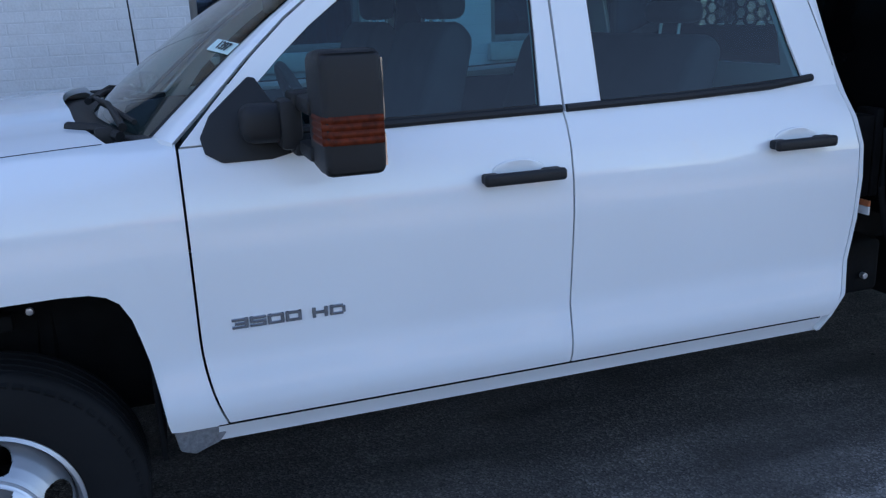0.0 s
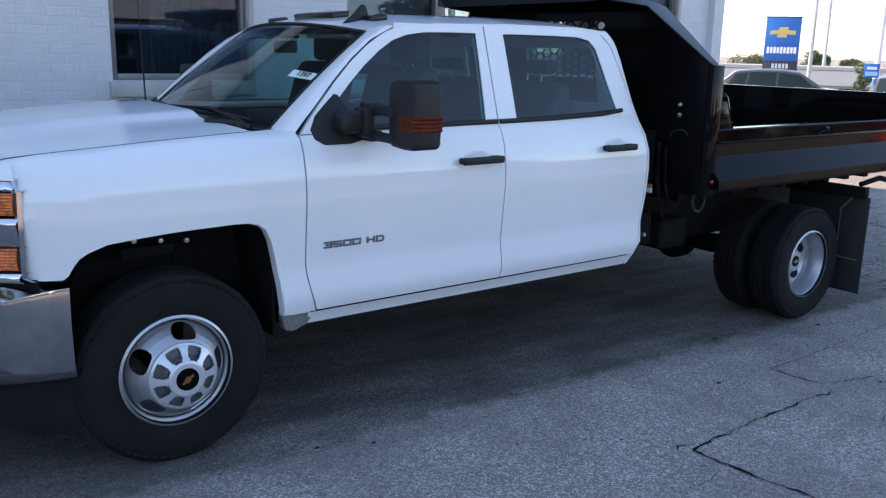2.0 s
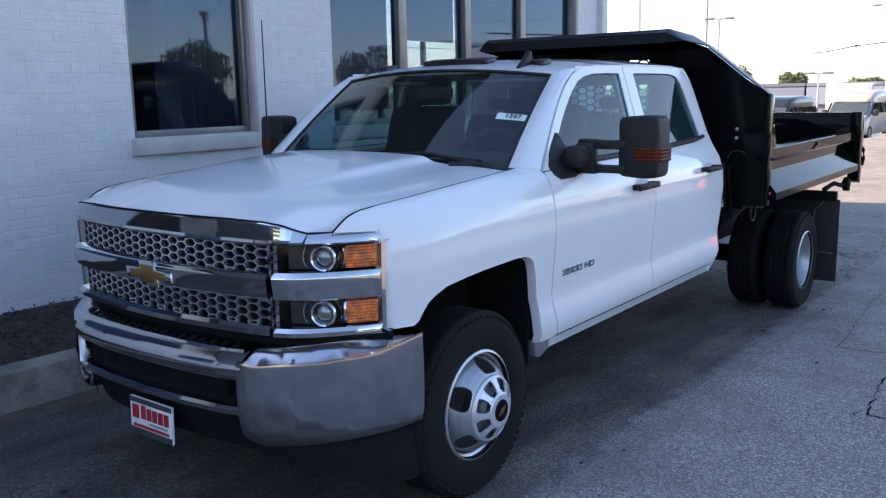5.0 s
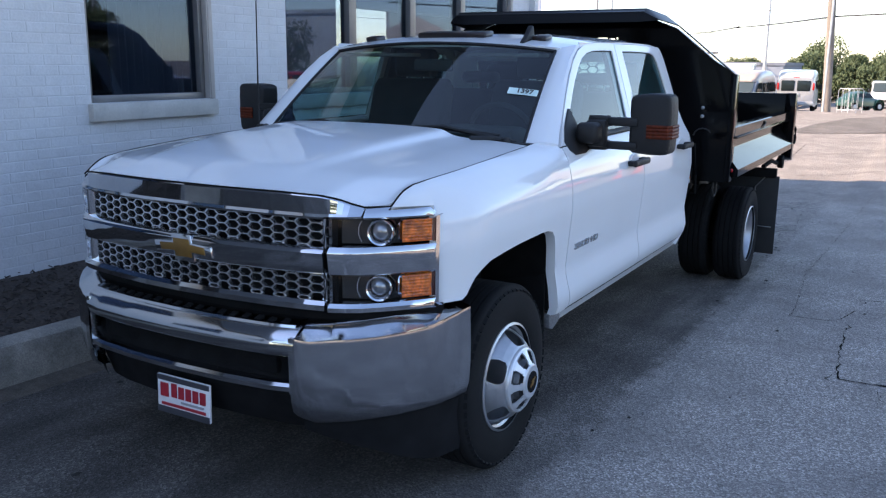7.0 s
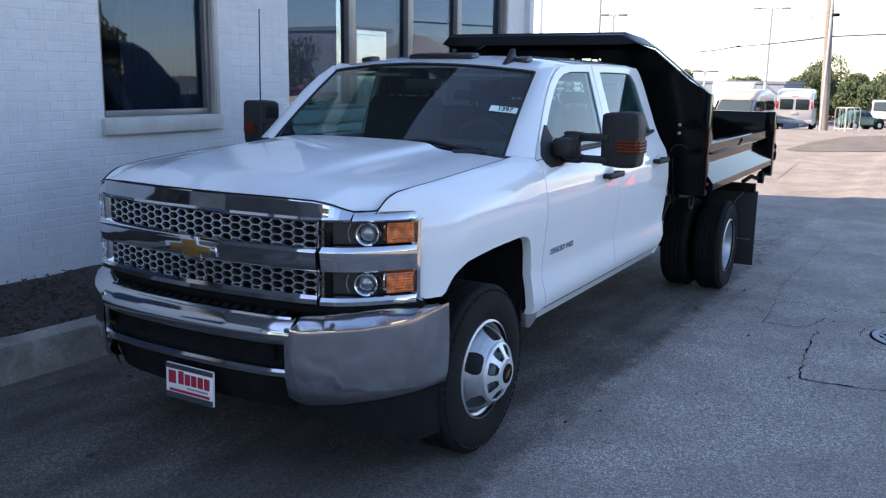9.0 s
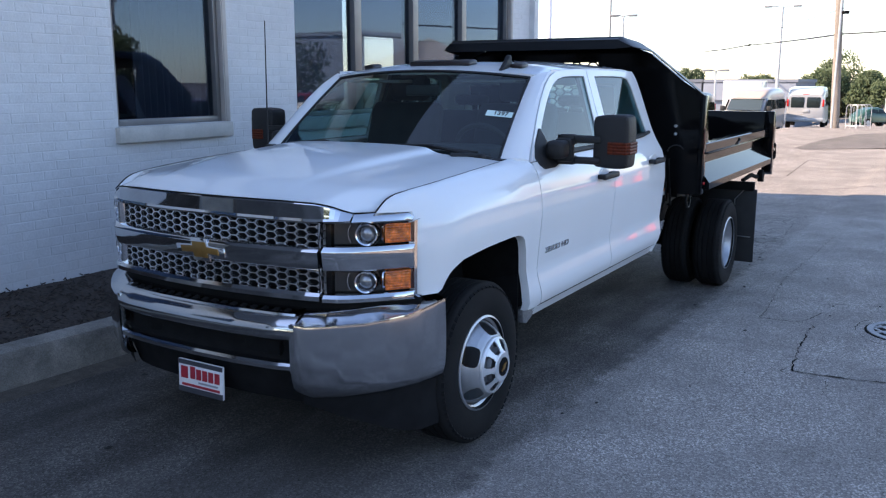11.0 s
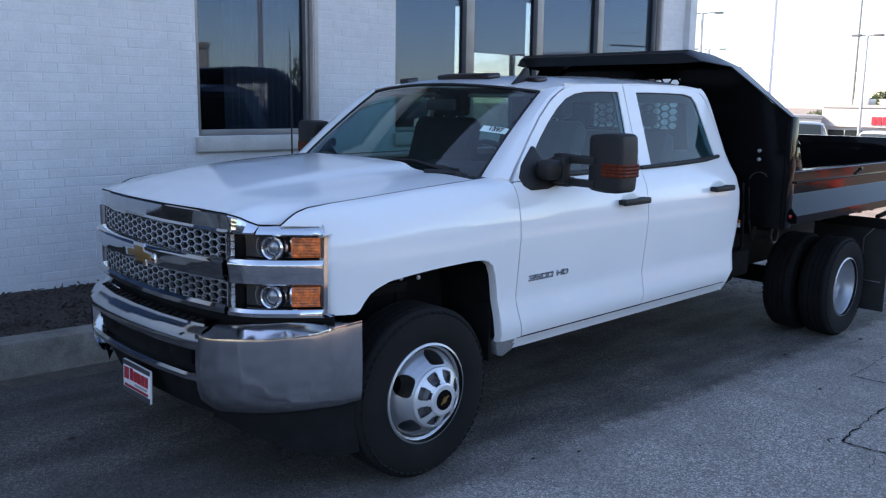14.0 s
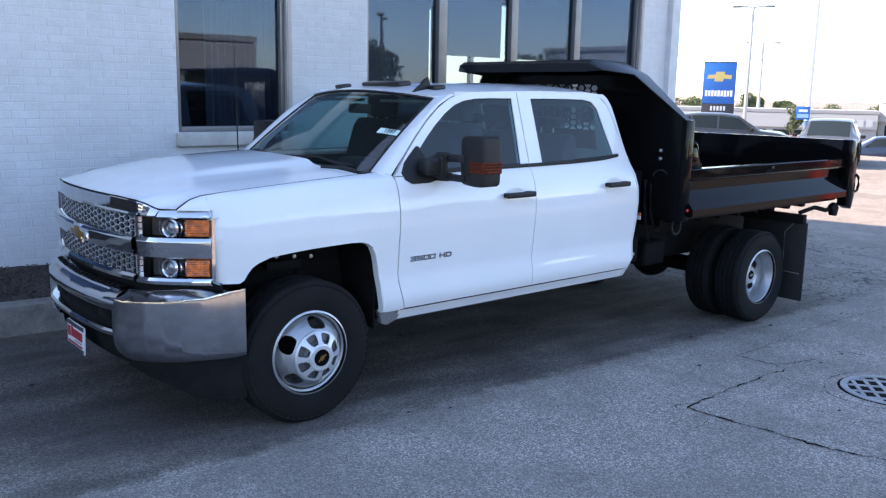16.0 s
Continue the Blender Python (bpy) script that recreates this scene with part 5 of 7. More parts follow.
# ---- the lot and the distance ----
CAR_GLASS = mat("far_car_glass", (0.018, 0.026, 0.028), 0.06, ior=1.3)
WINDSCREEN = mat("far_windscreen", (0.042, 0.054, 0.051), 0.06, coat=1.0)
TAIL_RED = mat("tail_red", (0.45, 0.01, 0.01), 0.2, coat=1.0)
LAMP_CLEAR = mat("far_lamp", (0.75, 0.76, 0.78), 0.15, coat=1.0)
PALE_METAL = mat("pale_metal", (0.42, 0.43, 0.44), 0.45, 0.3, stain=[(3, 0.1)])
TRIM_STEEL = mat("trim_steel", (0.16, 0.165, 0.175), 0.3, 0.6)
GREY_METAL = mat("grey_metal", (0.22, 0.22, 0.225), 0.5, 0.3, stain=[(3, 0.1)])
WOOD_POLE = mat("pole_wood", (0.21, 0.18, 0.155), 0.85, grain=30, grain_amt=0.3, stain=[(1.5, 0.2)], bump=0.5, bump_scale=60)


def paint(name, color):
    return mat(name, color, 0.35, coat=0.5, stain=[(2, 0.04)])


def loft_body(stations, half, n=7):
    """A body shell: stations hold (x, z_low, z_high, half width)."""
    rows = []
    for x, zl, zh, w in stations:
        sec = []
        for k in range(n):
            a = math.pi * k / (n - 1) - math.pi / 2
            c, s_ = math.cos(a), math.sin(a)
            sec.append((x, w * math.copysign(abs(s_) ** 0.42, s_), zl + (zh - zl) * (1 - (1 - c) ** 2.6) if c > 0 else zl))
        rows.append(sec)
    bm = grid(rows)
    bm.verts.ensure_lookup_table()
    bm.faces.new([bm.verts[i] for i in range(n)])
    bm.faces.new([bm.verts[i] for i in range(len(bm.verts) - 1, len(bm.verts) - n - 1, -1)])
    bmesh.ops.recalc_face_normals(bm, faces=bm.faces[:])
    return bm


def car_wheels(root, xs_, half, r, zc):
    for x in xs_:
        for s in (-1, 1):
            w = part("wheel", lathe([(r * 0.62, -0.11), (r * 0.9, -0.115), (r, -0.08), (r, 0.08), (r * 0.9, 0.115), (r * 0.62, 0.11)], 24), RUBBER, root)
            part("rim", lathe([(r * 0.64, -0.10 * s * -1), (r * 0.55, -0.07 * s * -1), (r * 0.2, -0.09 * s * -1), (0.0, -0.09 * s * -1)], 20), STEEL, w)
            w.matrix_basis = Matrix.Translation((x, s * (half - 0.12), zc))


def suv(name, label, color, m, tall=1.62, group="parked cars"):
    """A parked car that faces +x: one shell of sections, panes, trim, lamps and wheels."""
    root = thing(name, label, "car", group, at=m)
    h = tall
    X = [-2.30, -2.24, -2.08, -1.66, -1.0, -0.2, 0.30, 1.12, 1.6, 2.05, 2.24, 2.32]
    low = [0.46, 0.34, 0.30, 0.28, 0.27, 0.27, 0.27, 0.28, 0.29, 0.31, 0.36, 0.42]
    belt = [v * h for v in (0.50, 0.60, 0.640, 0.645, 0.635, 0.620, 0.610, 0.595, 0.565, 0.505, 0.44, 0.36)]
    top = [v * h for v in (0.51, 0.615, 0.72, 0.955, 1.0, 1.0, 0.965, 0.625, 0.590, 0.525, 0.455, 0.37)]
    wide = [0.76, 0.86, 0.90, 0.92, 0.93, 0.93, 0.93, 0.92, 0.90, 0.85, 0.76, 0.62]
    roof = [0.62, 0.64, 0.66, 0.64, 0.65, 0.65, 0.64, 0.68, 0.66, 0.60, 0.54, 0.44]

    def sect(x):
        zl, zb, zt, w, r = (interp(x, X, k) for k in (low, belt, top, wide, roof))
        return zl, zb, zt, w * 0.955, r + (w * 0.955 - r) * 0.10, w, r

    def glass_at(x, v, lift):
        zl, zb, zt, yb, yt, w, r = sect(x)
        return (x, yb + (yt - yb) * v + lift, zb + (zt - (zt - zb) * 0.10 - zb) * v)

    rows = []
    for k in range(47):
        x = X[0] + (X[-1] - X[0]) * k / 46
        zl, zb, zt, yb, yt, w, r = sect(x)
        half = [(w * 0.80, zl), (w * 0.96, zl + 0.08), (w, zl + 0.24), (w * 0.975, (zl + zb) / 2), (w * 0.99, zb - 0.09), (yb, zb), (yt, zt - (zt - zb) * 0.10), (r * 0.86, zt - 0.012), (r * 0.45, zt + 0.004)]
        rows.append([(x, -y, z) for y, z in half] + [(x, 0, zt + 0.008)] + [(x, y, z) for y, z in reversed(half)])
    bm = grid(rows)
    bm.verts.ensure_lookup_table()
    n = len(rows[0])
    bm.faces.new([bm.verts[i] for i in range(n)])
    bm.faces.new([bm.verts[i] for i in range(len(bm.verts) - 1, len(bm.verts) - n - 1, -1)])
    bmesh.ops.recalc_face_normals(bm, faces=bm.faces[:])
    part("body", bm, paint(name + "_paint", color), root)
    for s in (-1, 1):
        for (a0, a1), (b0, b1) in (((-0.33, -0.31), (0.98, 0.40)), ((-1.30, -1.22), (-0.40, -0.38)), ((-1.92, -1.66), (-1.37, -1.29))):
            rows = [[glass_at(a0 + (a1 - a0) * v + (b0 + (b1 - b0) * v - a0 - (a1 - a0) * v) * u, 0.07 + 0.84 * v, 0.007) for v in (0, 0.33, 0.66, 1)] for u in (0, 0.25, 0.5, 0.75, 1)]
            part("side_window", flipped(outward(grid([[(x, -y, z) for x, y, z in r_] for r_ in rows]), (0, -1, 0.3)), s), CAR_GLASS, root)
        line = [glass_at(x, v, 0.009) for x, v in [(1.04, 0.02), (0.4, 0.02), (-0.4, 0.02), (-1.2, 0.02), (-1.96, 0.05), (-1.70, 0.90), (-1.2, 0.95), (-0.3, 0.95), (0.36, 0.93), (1.04, 0.02)]]
        part("window_trim", flipped(tube([(x, -y, z) for x, y, z in line], 0.008, 5), s), TRIM_STEEL, root)
        part("headlight", box((2.13, s * 0.66, h * 0.455), (0.16, 0.28, 0.085), 0.03), LAMP_CLEAR, root)
        part("taillight", box((-2.17, s * 0.77, h * 0.56), (0.14, 0.16, 0.17), 0.03), TAIL_RED, root)
        part("side_mirror", box((0.80, s * 1.00, h * 0.64), (0.12, 0.16, 0.11), 0.03), BLACK_PLASTIC, root)
        part("sill", box((0, s * 0.90, 0.30), (2.1, 0.06, 0.10), 0.02), DARK, root)
        for x in (-1.38, 1.38):
            part("wheel_arch", flipped(moved(lathe([(0.40, -0.004), (0.40, 0.03), (0.0, 0.03)], 28), Matrix.Translation((x, -0.925, 0.36))), s), DARK, root)

    def pane_over(x0, x1):
        rows = []
        for u in (0.05, 0.35, 0.65, 0.95):
            x = x0 + (x1 - x0) * u
            zl, zb, zt, yb, yt, w, r = sect(x)
            rows.append([(x, r * 0.92 * q, zt + 0.014 - 0.022 * q * q) for q in (-1, -0.5, 0, 0.5, 1)])
        return outward(grid(rows), (0, 0, 1))

    part("front_window", pane_over(1.12, 0.30), CAR_GLASS, root)
    part("back_window", pane_over(-2.08, -1.66), CAR_GLASS, root)
    part("grille", box((2.25, 0, h * 0.36), (0.10, 0.8, 0.16), 0.02), DARK, root)
    car_wheels(root, (-1.38, 1.38), 0.95, 0.34, 0.34)
    return root


def beetle(name, label, color, m):
    """An old rounded small car: domed cabin, round wings and running boards."""
    root = thing(name, label, "car", "parked cars", at=m)
    p = paint(name + "_paint", color)
    part("body", loft_body([(-2.0, 0.40, 0.55, 0.40), (-1.85, 0.34, 0.85, 0.60), (-1.4, 0.32, 1.10, 0.70), (-0.8, 0.32, 1.18, 0.74), (0.2, 0.32, 1.05, 0.74), (0.7, 0.32, 0.98, 0.70), (1.3, 0.34, 0.86, 0.58), (1.75, 0.38, 0.64, 0.42), (1.9, 0.42, 0.50, 0.25)], 1, 17), p, root)
    part("cabin", loft_body([(-1.55, 0.95, 1.02, 0.50), (-1.2, 0.95, 1.28, 0.60), (-0.7, 0.95, 1.45, 0.62), (-0.1, 0.95, 1.49, 0.62), (0.35, 0.95, 1.38, 0.60), (0.75, 0.92, 0.98, 0.58)], 1, 17), p, root)
    for s in (-1, 1):
        for x in (-1.2, 1.22):
            part("wing", moved(lathe([(0.47, -0.14), (0.50, 0.0), (0.46, 0.12), (0.36, 0.16)], 24), Matrix.Translation((x, s * 0.62, 0.40))), p, root)
        part("running_board", box((0, s * 0.70, 0.33), (1.6, 0.18, 0.05), 0.015), DARK, root)
        part("side_window", prism([(-0.12, 1.02), (0.58, 1.02), (0.30, 1.32), (-0.12, 1.38)], lambda q, d: (q[0], s * (0.685 - 0.30 * (q[1] - 1.0) + d), q[1]), 0.01), CAR_GLASS, root)
        part("side_window", prism([(-1.05, 1.05), (-0.20, 1.02), (-0.20, 1.38), (-0.80, 1.33)], lambda q, d: (q[0], s * (0.685 - 0.30 * (q[1] - 1.0) + d), q[1]), 0.01), CAR_GLASS, root)
        part("headlight", moved(lathe([(0.09, 0.0), (0.07, 0.05), (0.0, 0.07)], 16, 'X'), Matrix.Translation((1.62, s * 0.60, 0.68))), LAMP_CLEAR, root)
    car_wheels(root, (-1.2, 1.22), 0.80, 0.32, 0.32)
    return root


def van(name, label, color, m, roof=2.15, raised=None, group="parked vans"):
    """A full-size van that faces +x; raised is the colour of a high roof."""
    root = thing(name, label, "van", group, at=m)
    p = paint(name + "_paint", color)
    r = roof * (0.86 if raised else 1.0)
    st = [(-2.75, 0.42, r * 0.60, 0.86), (-2.72, 0.36, r * 0.94, 0.90), (-2.4, 0.34, r * 0.985, 0.97), (-1.0, 0.34, r, 0.99), (0.6, 0.34, r, 0.99), (1.05, 0.34, r * 0.97, 0.97), (1.80, 0.34, r * 0.62, 0.97), (2.45, 0.36, r * 0.55, 0.94), (2.70, 0.42, r * 0.46, 0.86), (2.76, 0.46, r * 0.40, 0.80)]
    part("body", loft_body(st, 1, 19), p, root)
    if raised:
        part("raised_roof", loft_body([(-2.66, r * 0.85, r * 0.93, 0.80), (-2.45, r * 0.85, roof * 0.93, 0.90), (-1.8, r * 0.85, roof * 0.985, 0.94), (-0.6, r * 0.85, roof, 0.95), (0.1, r * 0.85, roof * 0.99, 0.95), (0.6, r * 0.86, roof * 0.965, 0.93), (0.95, r * 0.88, roof * 0.925, 0.89), (1.2, r * 0.90, r * 0.985, 0.80), (1.34, r * 0.90, r * 0.93, 0.66)], 1, 19), paint(name + "_roof_paint", raised), root)
        part("brake_lamp", box((-2.62, 0, r * 0.955), (0.06, 0.30, 0.05), 0.01), TAIL_RED, root)
    part("front_window", grid([[(1.86, -0.80, r * 0.635), (1.93, 0, r * 0.64), (1.86, 0.80, r * 0.635)], [(1.52, -0.78, r * 0.79), (1.57, 0, r * 0.80), (1.52, 0.78, r * 0.79)], [(1.20, -0.74, r * 0.93), (1.23, 0, r * 0.94), (1.20, 0.74, r * 0.93)]]), WINDSCREEN, root, "pale reflecting windscreen")
    for s in (-1, 1):
        part("back_door_window", box((-2.745, s * 0.385, r * 0.735), (0.06, 0.64, r * 0.285), 0.04), CAR_GLASS, root)
        part("taillight", box((-2.735, s * 0.855, r * 0.72), (0.08, 0.10, 0.36), 0.02), TAIL_RED, root)
        part("headlight", box((2.72, s * 0.64, 0.90), (0.12, 0.36, 0.13), 0.03), LAMP_CLEAR, root)
        part("indicator", box((2.73, s * 0.64, 0.77), (0.10, 0.36, 0.09), 0.02), AMBER, root)
        part("side_window", prism([(0.45, r * 0.62), (1.62, r * 0.62), (1.12, r * 0.88), (0.45, r * 0.88)], lambda q, d: (q[0], s * (0.998 - 0.09 * (q[1] - r * 0.62)), q[1]), 0.01), CAR_GLASS, root)
        for x0, x1 in ((-2.3, -1.0), (-0.9, 0.33)):
            part("side_window", prism([(x0, r * 0.64), (x1, r * 0.64), (x1, r * 0.87), (x0, r * 0.87)], lambda q, d: (q[0], s * (0.998 - 0.09 * (q[1] - r * 0.62)), q[1]), 0.01), CAR_GLASS, root)
        part("mirror", box((1.50, s * 1.10, r * 0.66), (0.10, 0.22, 0.28), 0.03), BLACK_PLASTIC, root)
    part("number_plate", box((-2.765, -0.05, r * 0.50), (0.02, 0.32, 0.16), 0.004), PALE_METAL, root)
    part("rear_bumper", box((-2.80, 0, 0.50), (0.16, 1.84, 0.20), 0.05), PALE_METAL, root)
    part("front_bumper", box((2.80, 0, 0.52), (0.16, 1.84, 0.24), 0.05), mat(name + "_bumper", (0.16, 0.155, 0.15), 0.5), root)
    part("front_plate", box((2.89, 0, 0.52), (0.02, 0.32, 0.15), 0.004), PALE_METAL, root)
    part("grille", box((2.755, 0, 0.84), (0.06, 0.86, 0.24), 0.02), mat(name + "_grille", (0.12, 0.10, 0.09), 0.4, 0.5), root)
    car_wheels(root, (-1.75, 1.75), 0.98, 0.37, 0.37)
    return root


def heading(x, y, deg):
    return pose(x, y, land(x, y), 0, 0, deg)


van("delivery_van", "white raised-roof van with dark rear windows", (0.33, 0.34, 0.36), heading(47.6, 4.45, 5), 2.2, (0.36, 0.38, 0.37))
van("conversion_van", "champagne two-tone conversion van with high roof", (0.25, 0.235, 0.235), heading(41.4, 6.1, 177), 2.30, (0.34, 0.29, 0.26))
van("passenger_van", "dark grey conversion van with high roof", (0.020, 0.023, 0.028), heading(42.3, 9.9, 176), 2.2, (0.012, 0.013, 0.015))
van("white_van", "white cargo van parked in the row", (0.40, 0.41, 0.42), heading(50.0, 14.6, 186), 2.0)
suv("grey_suv", "dark grey crossover parked sideways in the lot", (0.040, 0.043, 0.050), heading(25.9, 12.6, -54), 1.52)
suv("silver_suv", "dark silver crossover parked facing the lane", (0.06, 0.067, 0.075), heading(25.6, 8.6, 203), 1.44)
suv("red_sedan", "dark red saloon parked behind the crossover", (0.28, 0.02, 0.03), heading(45.0, 19.8, 150), 1.40)
suv("blue_suv", "dark blue crossover parked in the row", (0.02, 0.035, 0.08), heading(48.0, 16.4, 120), 1.50)
suv("navy_sedan", "navy blue saloon parked in the row", (0.02, 0.04, 0.10), heading(53.5, 17.0, 190), 1.42)
suv("pale_suv", "pale grey crossover parked in the far row", (0.26, 0.28, 0.30), heading(43.0, 20.7, 195), 1.50)
beetle("small_car", "old dark green rounded car in the far lane", (0.012, 0.055, 0.035), heading(73.0, 3.2, -42))
van("white_tow_truck", "white truck cab far off beside the trees", (0.45, 0.46, 0.47), heading(88.0, 2.6, 185), 2.6)


# white box truck
bt = thing("box_truck", "white box truck with a tall square cargo body", "truck", at=heading(52, 8.75, 8))
part("cargo_box", box((0, 0, 1.92), (5.2, 2.2, 2.5), 0.05), paint("box_white", (0.46, 0.48, 0.50)), bt)
part("rear_door", box((-2.61, 0, 1.75), (0.05, 1.9, 1.9), 0.02), mat("box_door", (0.6, 0.61, 0.63), 0.5), bt)
part("cab", loft_body([(2.65, 0.45, 1.9, 0.9), (3.6, 0.45, 1.9, 0.95), (4.1, 0.45, 1.2, 0.95), (4.6, 0.5, 1.0, 0.85)], 1, 13), paint("box_cab", (0.74, 0.75, 0.76)), bt)
part("chassis", box((0.4, 0, 0.6), (6.6, 0.9, 0.22), 0.02), DARK, bt)
for s in (-1, 1):
    part("taillight", box((-2.64, s * 1.0, 0.95), (0.05, 0.18, 0.14), 0.02), TAIL_RED, bt)
car_wheels(bt, (-1.7, 3.6), 1.1, 0.40, 0.40)


# poles
def light_pole(x, y, h, arm, turn, r=0.10, heads=2):
    root = thing("light_pole", "tall pale metal lot light with twin heads", "street lamp", "lot lights", at=pose(x, y, land(x, y), 0, 0, turn))
    part("base", lathe([(0.30, 0.0), (0.30, 0.55), (0.26, 0.60), (0.0, 0.60)], 16, 'Z'), CONCRETE, root)
    part("pole", tube([(0, 0, 0.55), (0, 0, h * 0.5), (0, 0, h)], [r, r * 0.85, r * 0.7], 10), PALE_METAL, root)
    for s in ([-1, 1] if heads == 2 else [1]):
        a = part("arm", tube([(0, 0, h - 0.1), (0, s * arm * 0.5, h), (0, s * arm, h + 0.02)], 0.05, 6), GREY_METAL, root)
        part("lamp_head", box((0, s * (arm + 0.25), h), (0.40, 0.70, 0.16), 0.03), GREY_METAL, root)
    return root


light_pole(61.5, 33.0, 12.0, 1.0, 35, 0.17)
light_pole(86.0, 46.0, 11.6, 1.2, 35, 0.21)
light_pole(61.5, 20.1, 6.75 - land(61.5, 20.1), 0.45, 18, 0.12)
light_pole(81.3, 12.1, 8.5 - land(81.3, 12.1), 1.0, 10, 0.19)
light_pole(60.0, 12.55, 2.58 - land(60.0, 12.55), 0.32, 15, 0.09)
POLE_WHITE = mat("pole_white", (0.72, 0.70, 0.75), 0.4)
fp = thing("flag_pole", "tall white flag pole with a small blue sign", "pole", at=pose(37.7, 15.6, land(37.7, 15.6), 0, 0, 30))
part("pole", tube([(0, 0, 0), (0, 0, 6), (0, 0, 16)], [0.13, 0.12, 0.08], 12), POLE_WHITE, fp)
tall = thing("utility_pole", "thin dark grey pole behind the far showroom", "pole", at=pose(99.0, 35.0, land(99.0, 35.0)))
part("pole", tube([(0, 0, 0), (0, 0, 8), (0, 0, 18)], [0.15, 0.14, 0.11], 10), GREY_METAL, tall)
SIGN_BLUE = mat("sign_blue", (0.012, 0.12, 0.42), 0.35)
part("sleeve", tube([(-0.12, 0.0, 0.0), (-0.12, 0, 1.8)], 0.13, 12), SIGN_BLUE, fp)
part("small_sign", box((-0.30, 0.22, 2.15), (0.05, 0.62, 0.62), 0.01), SIGN_BLUE, fp, "small blue lot sign with pale bars")
part("sign_bar", box((-0.33, 0.22, 2.26), (0.02, 0.40, 0.12)), mat("sign_pale", (0.6, 0.66, 0.75), 0.4), fp)
part("sign_bar", box((-0.33, 0.22, 2.02), (0.02, 0.50, 0.18)), mat("sign_light_blue", (0.25, 0.45, 0.75), 0.4), fp)

# dealer sign
ds = thing("pylon_sign", "blue pylon sign with gold badge and white lettering bars", "sign", at=pose(57.0, 32.7, land(57, 32.7), 0, 0, 32))
part("sign_body", box((0, 0, 4.55 - land(57, 32.7) - 1.55), (0.35, 2.4, 3.1), 0.03), SIGN_BLUE, ds)
zt = 4.55 - land(57, 32.7)
part("sign_edge", box((0, 0, zt + 0.02), (0.37, 2.44, 0.10), 0.02), mat("sign_frame", (0.03, 0.06, 0.12), 0.4), ds)
part("sign_foot", box((0, 0, (zt - 3.1) / 2), (0.35, 2.4, zt - 3.1), 0.02), mat("sign_black", (0.02, 0.02, 0.025), 0.4), ds)
part("badge", prism([(-a * 6.0, b * 7.0) for a, b in EMB], lambda q, d: (-0.20 + d, q[0], zt - 1.05 + q[1]), 0.04), mat("sign_gold", (0.60, 0.44, 0.16), 0.35, 0.3), ds)
for k in range(9):
    part("letter_bar", box((-0.185, -0.92 + 0.23 * k, zt - 2.32), (0.03, 0.17, 0.42 if k % 2 else 0.46)), mat("sign_white", (0.8, 0.8, 0.82), 0.4), ds)
for k in range(5):
    part("letter_bar", box((-0.185, -0.48 + 0.24 * k, zt - 3.45), (0.03, 0.16, 0.34)), mat("sign_grey", (0.6, 0.6, 0.62), 0.4), ds)

# utility pole and wires
up = thing("utility_pole", "weathered grey wooden utility pole", "pole", at=pose(37.3, 1.85, land(37.3, 1.85)))
part("pole", tube([(0, 0, -0.2), (0, 0.17, 4), (0.05, 0.45, 11)], [0.19, 0.17, 0.13], 12), WOOD_POLE, up)
part("conduit", tube([(-0.15, 0.12, 0), (-0.15, 0.12, 6)], 0.05, 8), PALE_METAL, up)
part("collar", lathe([(0.19, 0.0), (0.20, 0.02), (0.20, 0.10), (0.19, 0.12)], 12, 'Z'), DARK, up).matrix_basis = Matrix.Translation((0, 0, 4.8))
WIRE = mat("wire_black", (0.03, 0.03, 0.032), 0.6)


def wire(a, b, sag, r):
    pts = [Vector(a).lerp(Vector(b), k / 24) - Vector((0, 0, sag * 4 * (k / 24) * (1 - k / 24))) for k in range(25)]
    return tube(pts, r, 5)


single("overhead_wire", merge(wire((37.3, 1.85, 3.78), (73.0, 13.2, 4.80), 0.05, 0.045), wire((73.0, 13.2, 4.80), (130, 32, 6.2), 0.1, 0.06), wire((37.3, 1.85, 3.78), (33, -16, 4.6), 0.12, 0.035)), WIRE, "black overhead cable strung from the wooden pole", "cable")
single("overhead_wire", merge(wire((37.3, 1.85, 4.85), (90, 18.6, 5.9), 0.1, 0.020), wire((37.3, 1.85, 4.85), (33, -16, 5.2), 0.1, 0.010)), WIRE, "thin overhead wire strung from the wooden pole", "cable")
single("cable_splice", moved(box((0, 0, 0), (0.9, 0.18, 0.16), 0.05), pose(71.5, 12.75, 4.75, 0, 0, 18)), DARK, "black splice case hanging on the cable", "cable box")
wire_far = wire((70, 62, 7.0), (110, 20, 5.6), 0.4, 0.03)
single("overhead_wire", wire_far, WIRE, "far overhead cable above the street", "cable")

# white barrier racks beside the pole
for k, (dx, dy) in enumerate(((0, 0), (0.3, -0.22), (0.6, -0.42))):
    bx, by = 36.6 + dx, 1.15 + dy
    rk = thing("barrier_rack", "white tube barrier beside the wooden pole", "barrier", "barriers", at=heading(bx, by, 55 + 25 * k))
    part("hoop", tube([(-0.28, 0, 0), (-0.28, 0, 0.92), (-0.2, 0, 1.0), (0.2, 0, 1.0), (0.28, 0, 0.92), (0.28, 0, 0)], 0.017, 6), PALE_METAL, rk)
    for j in range(2):
        part("rail", tube([(-0.09 + 0.18 * j, 0, 0.1), (-0.09 + 0.18 * j, 0, 0.99)], 0.009, 5), PALE_METAL, rk)
    part("rail", tube([(-0.28, 0, 0.12), (0.28, 0, 0.12)], 0.02, 6), PALE_METAL, rk)


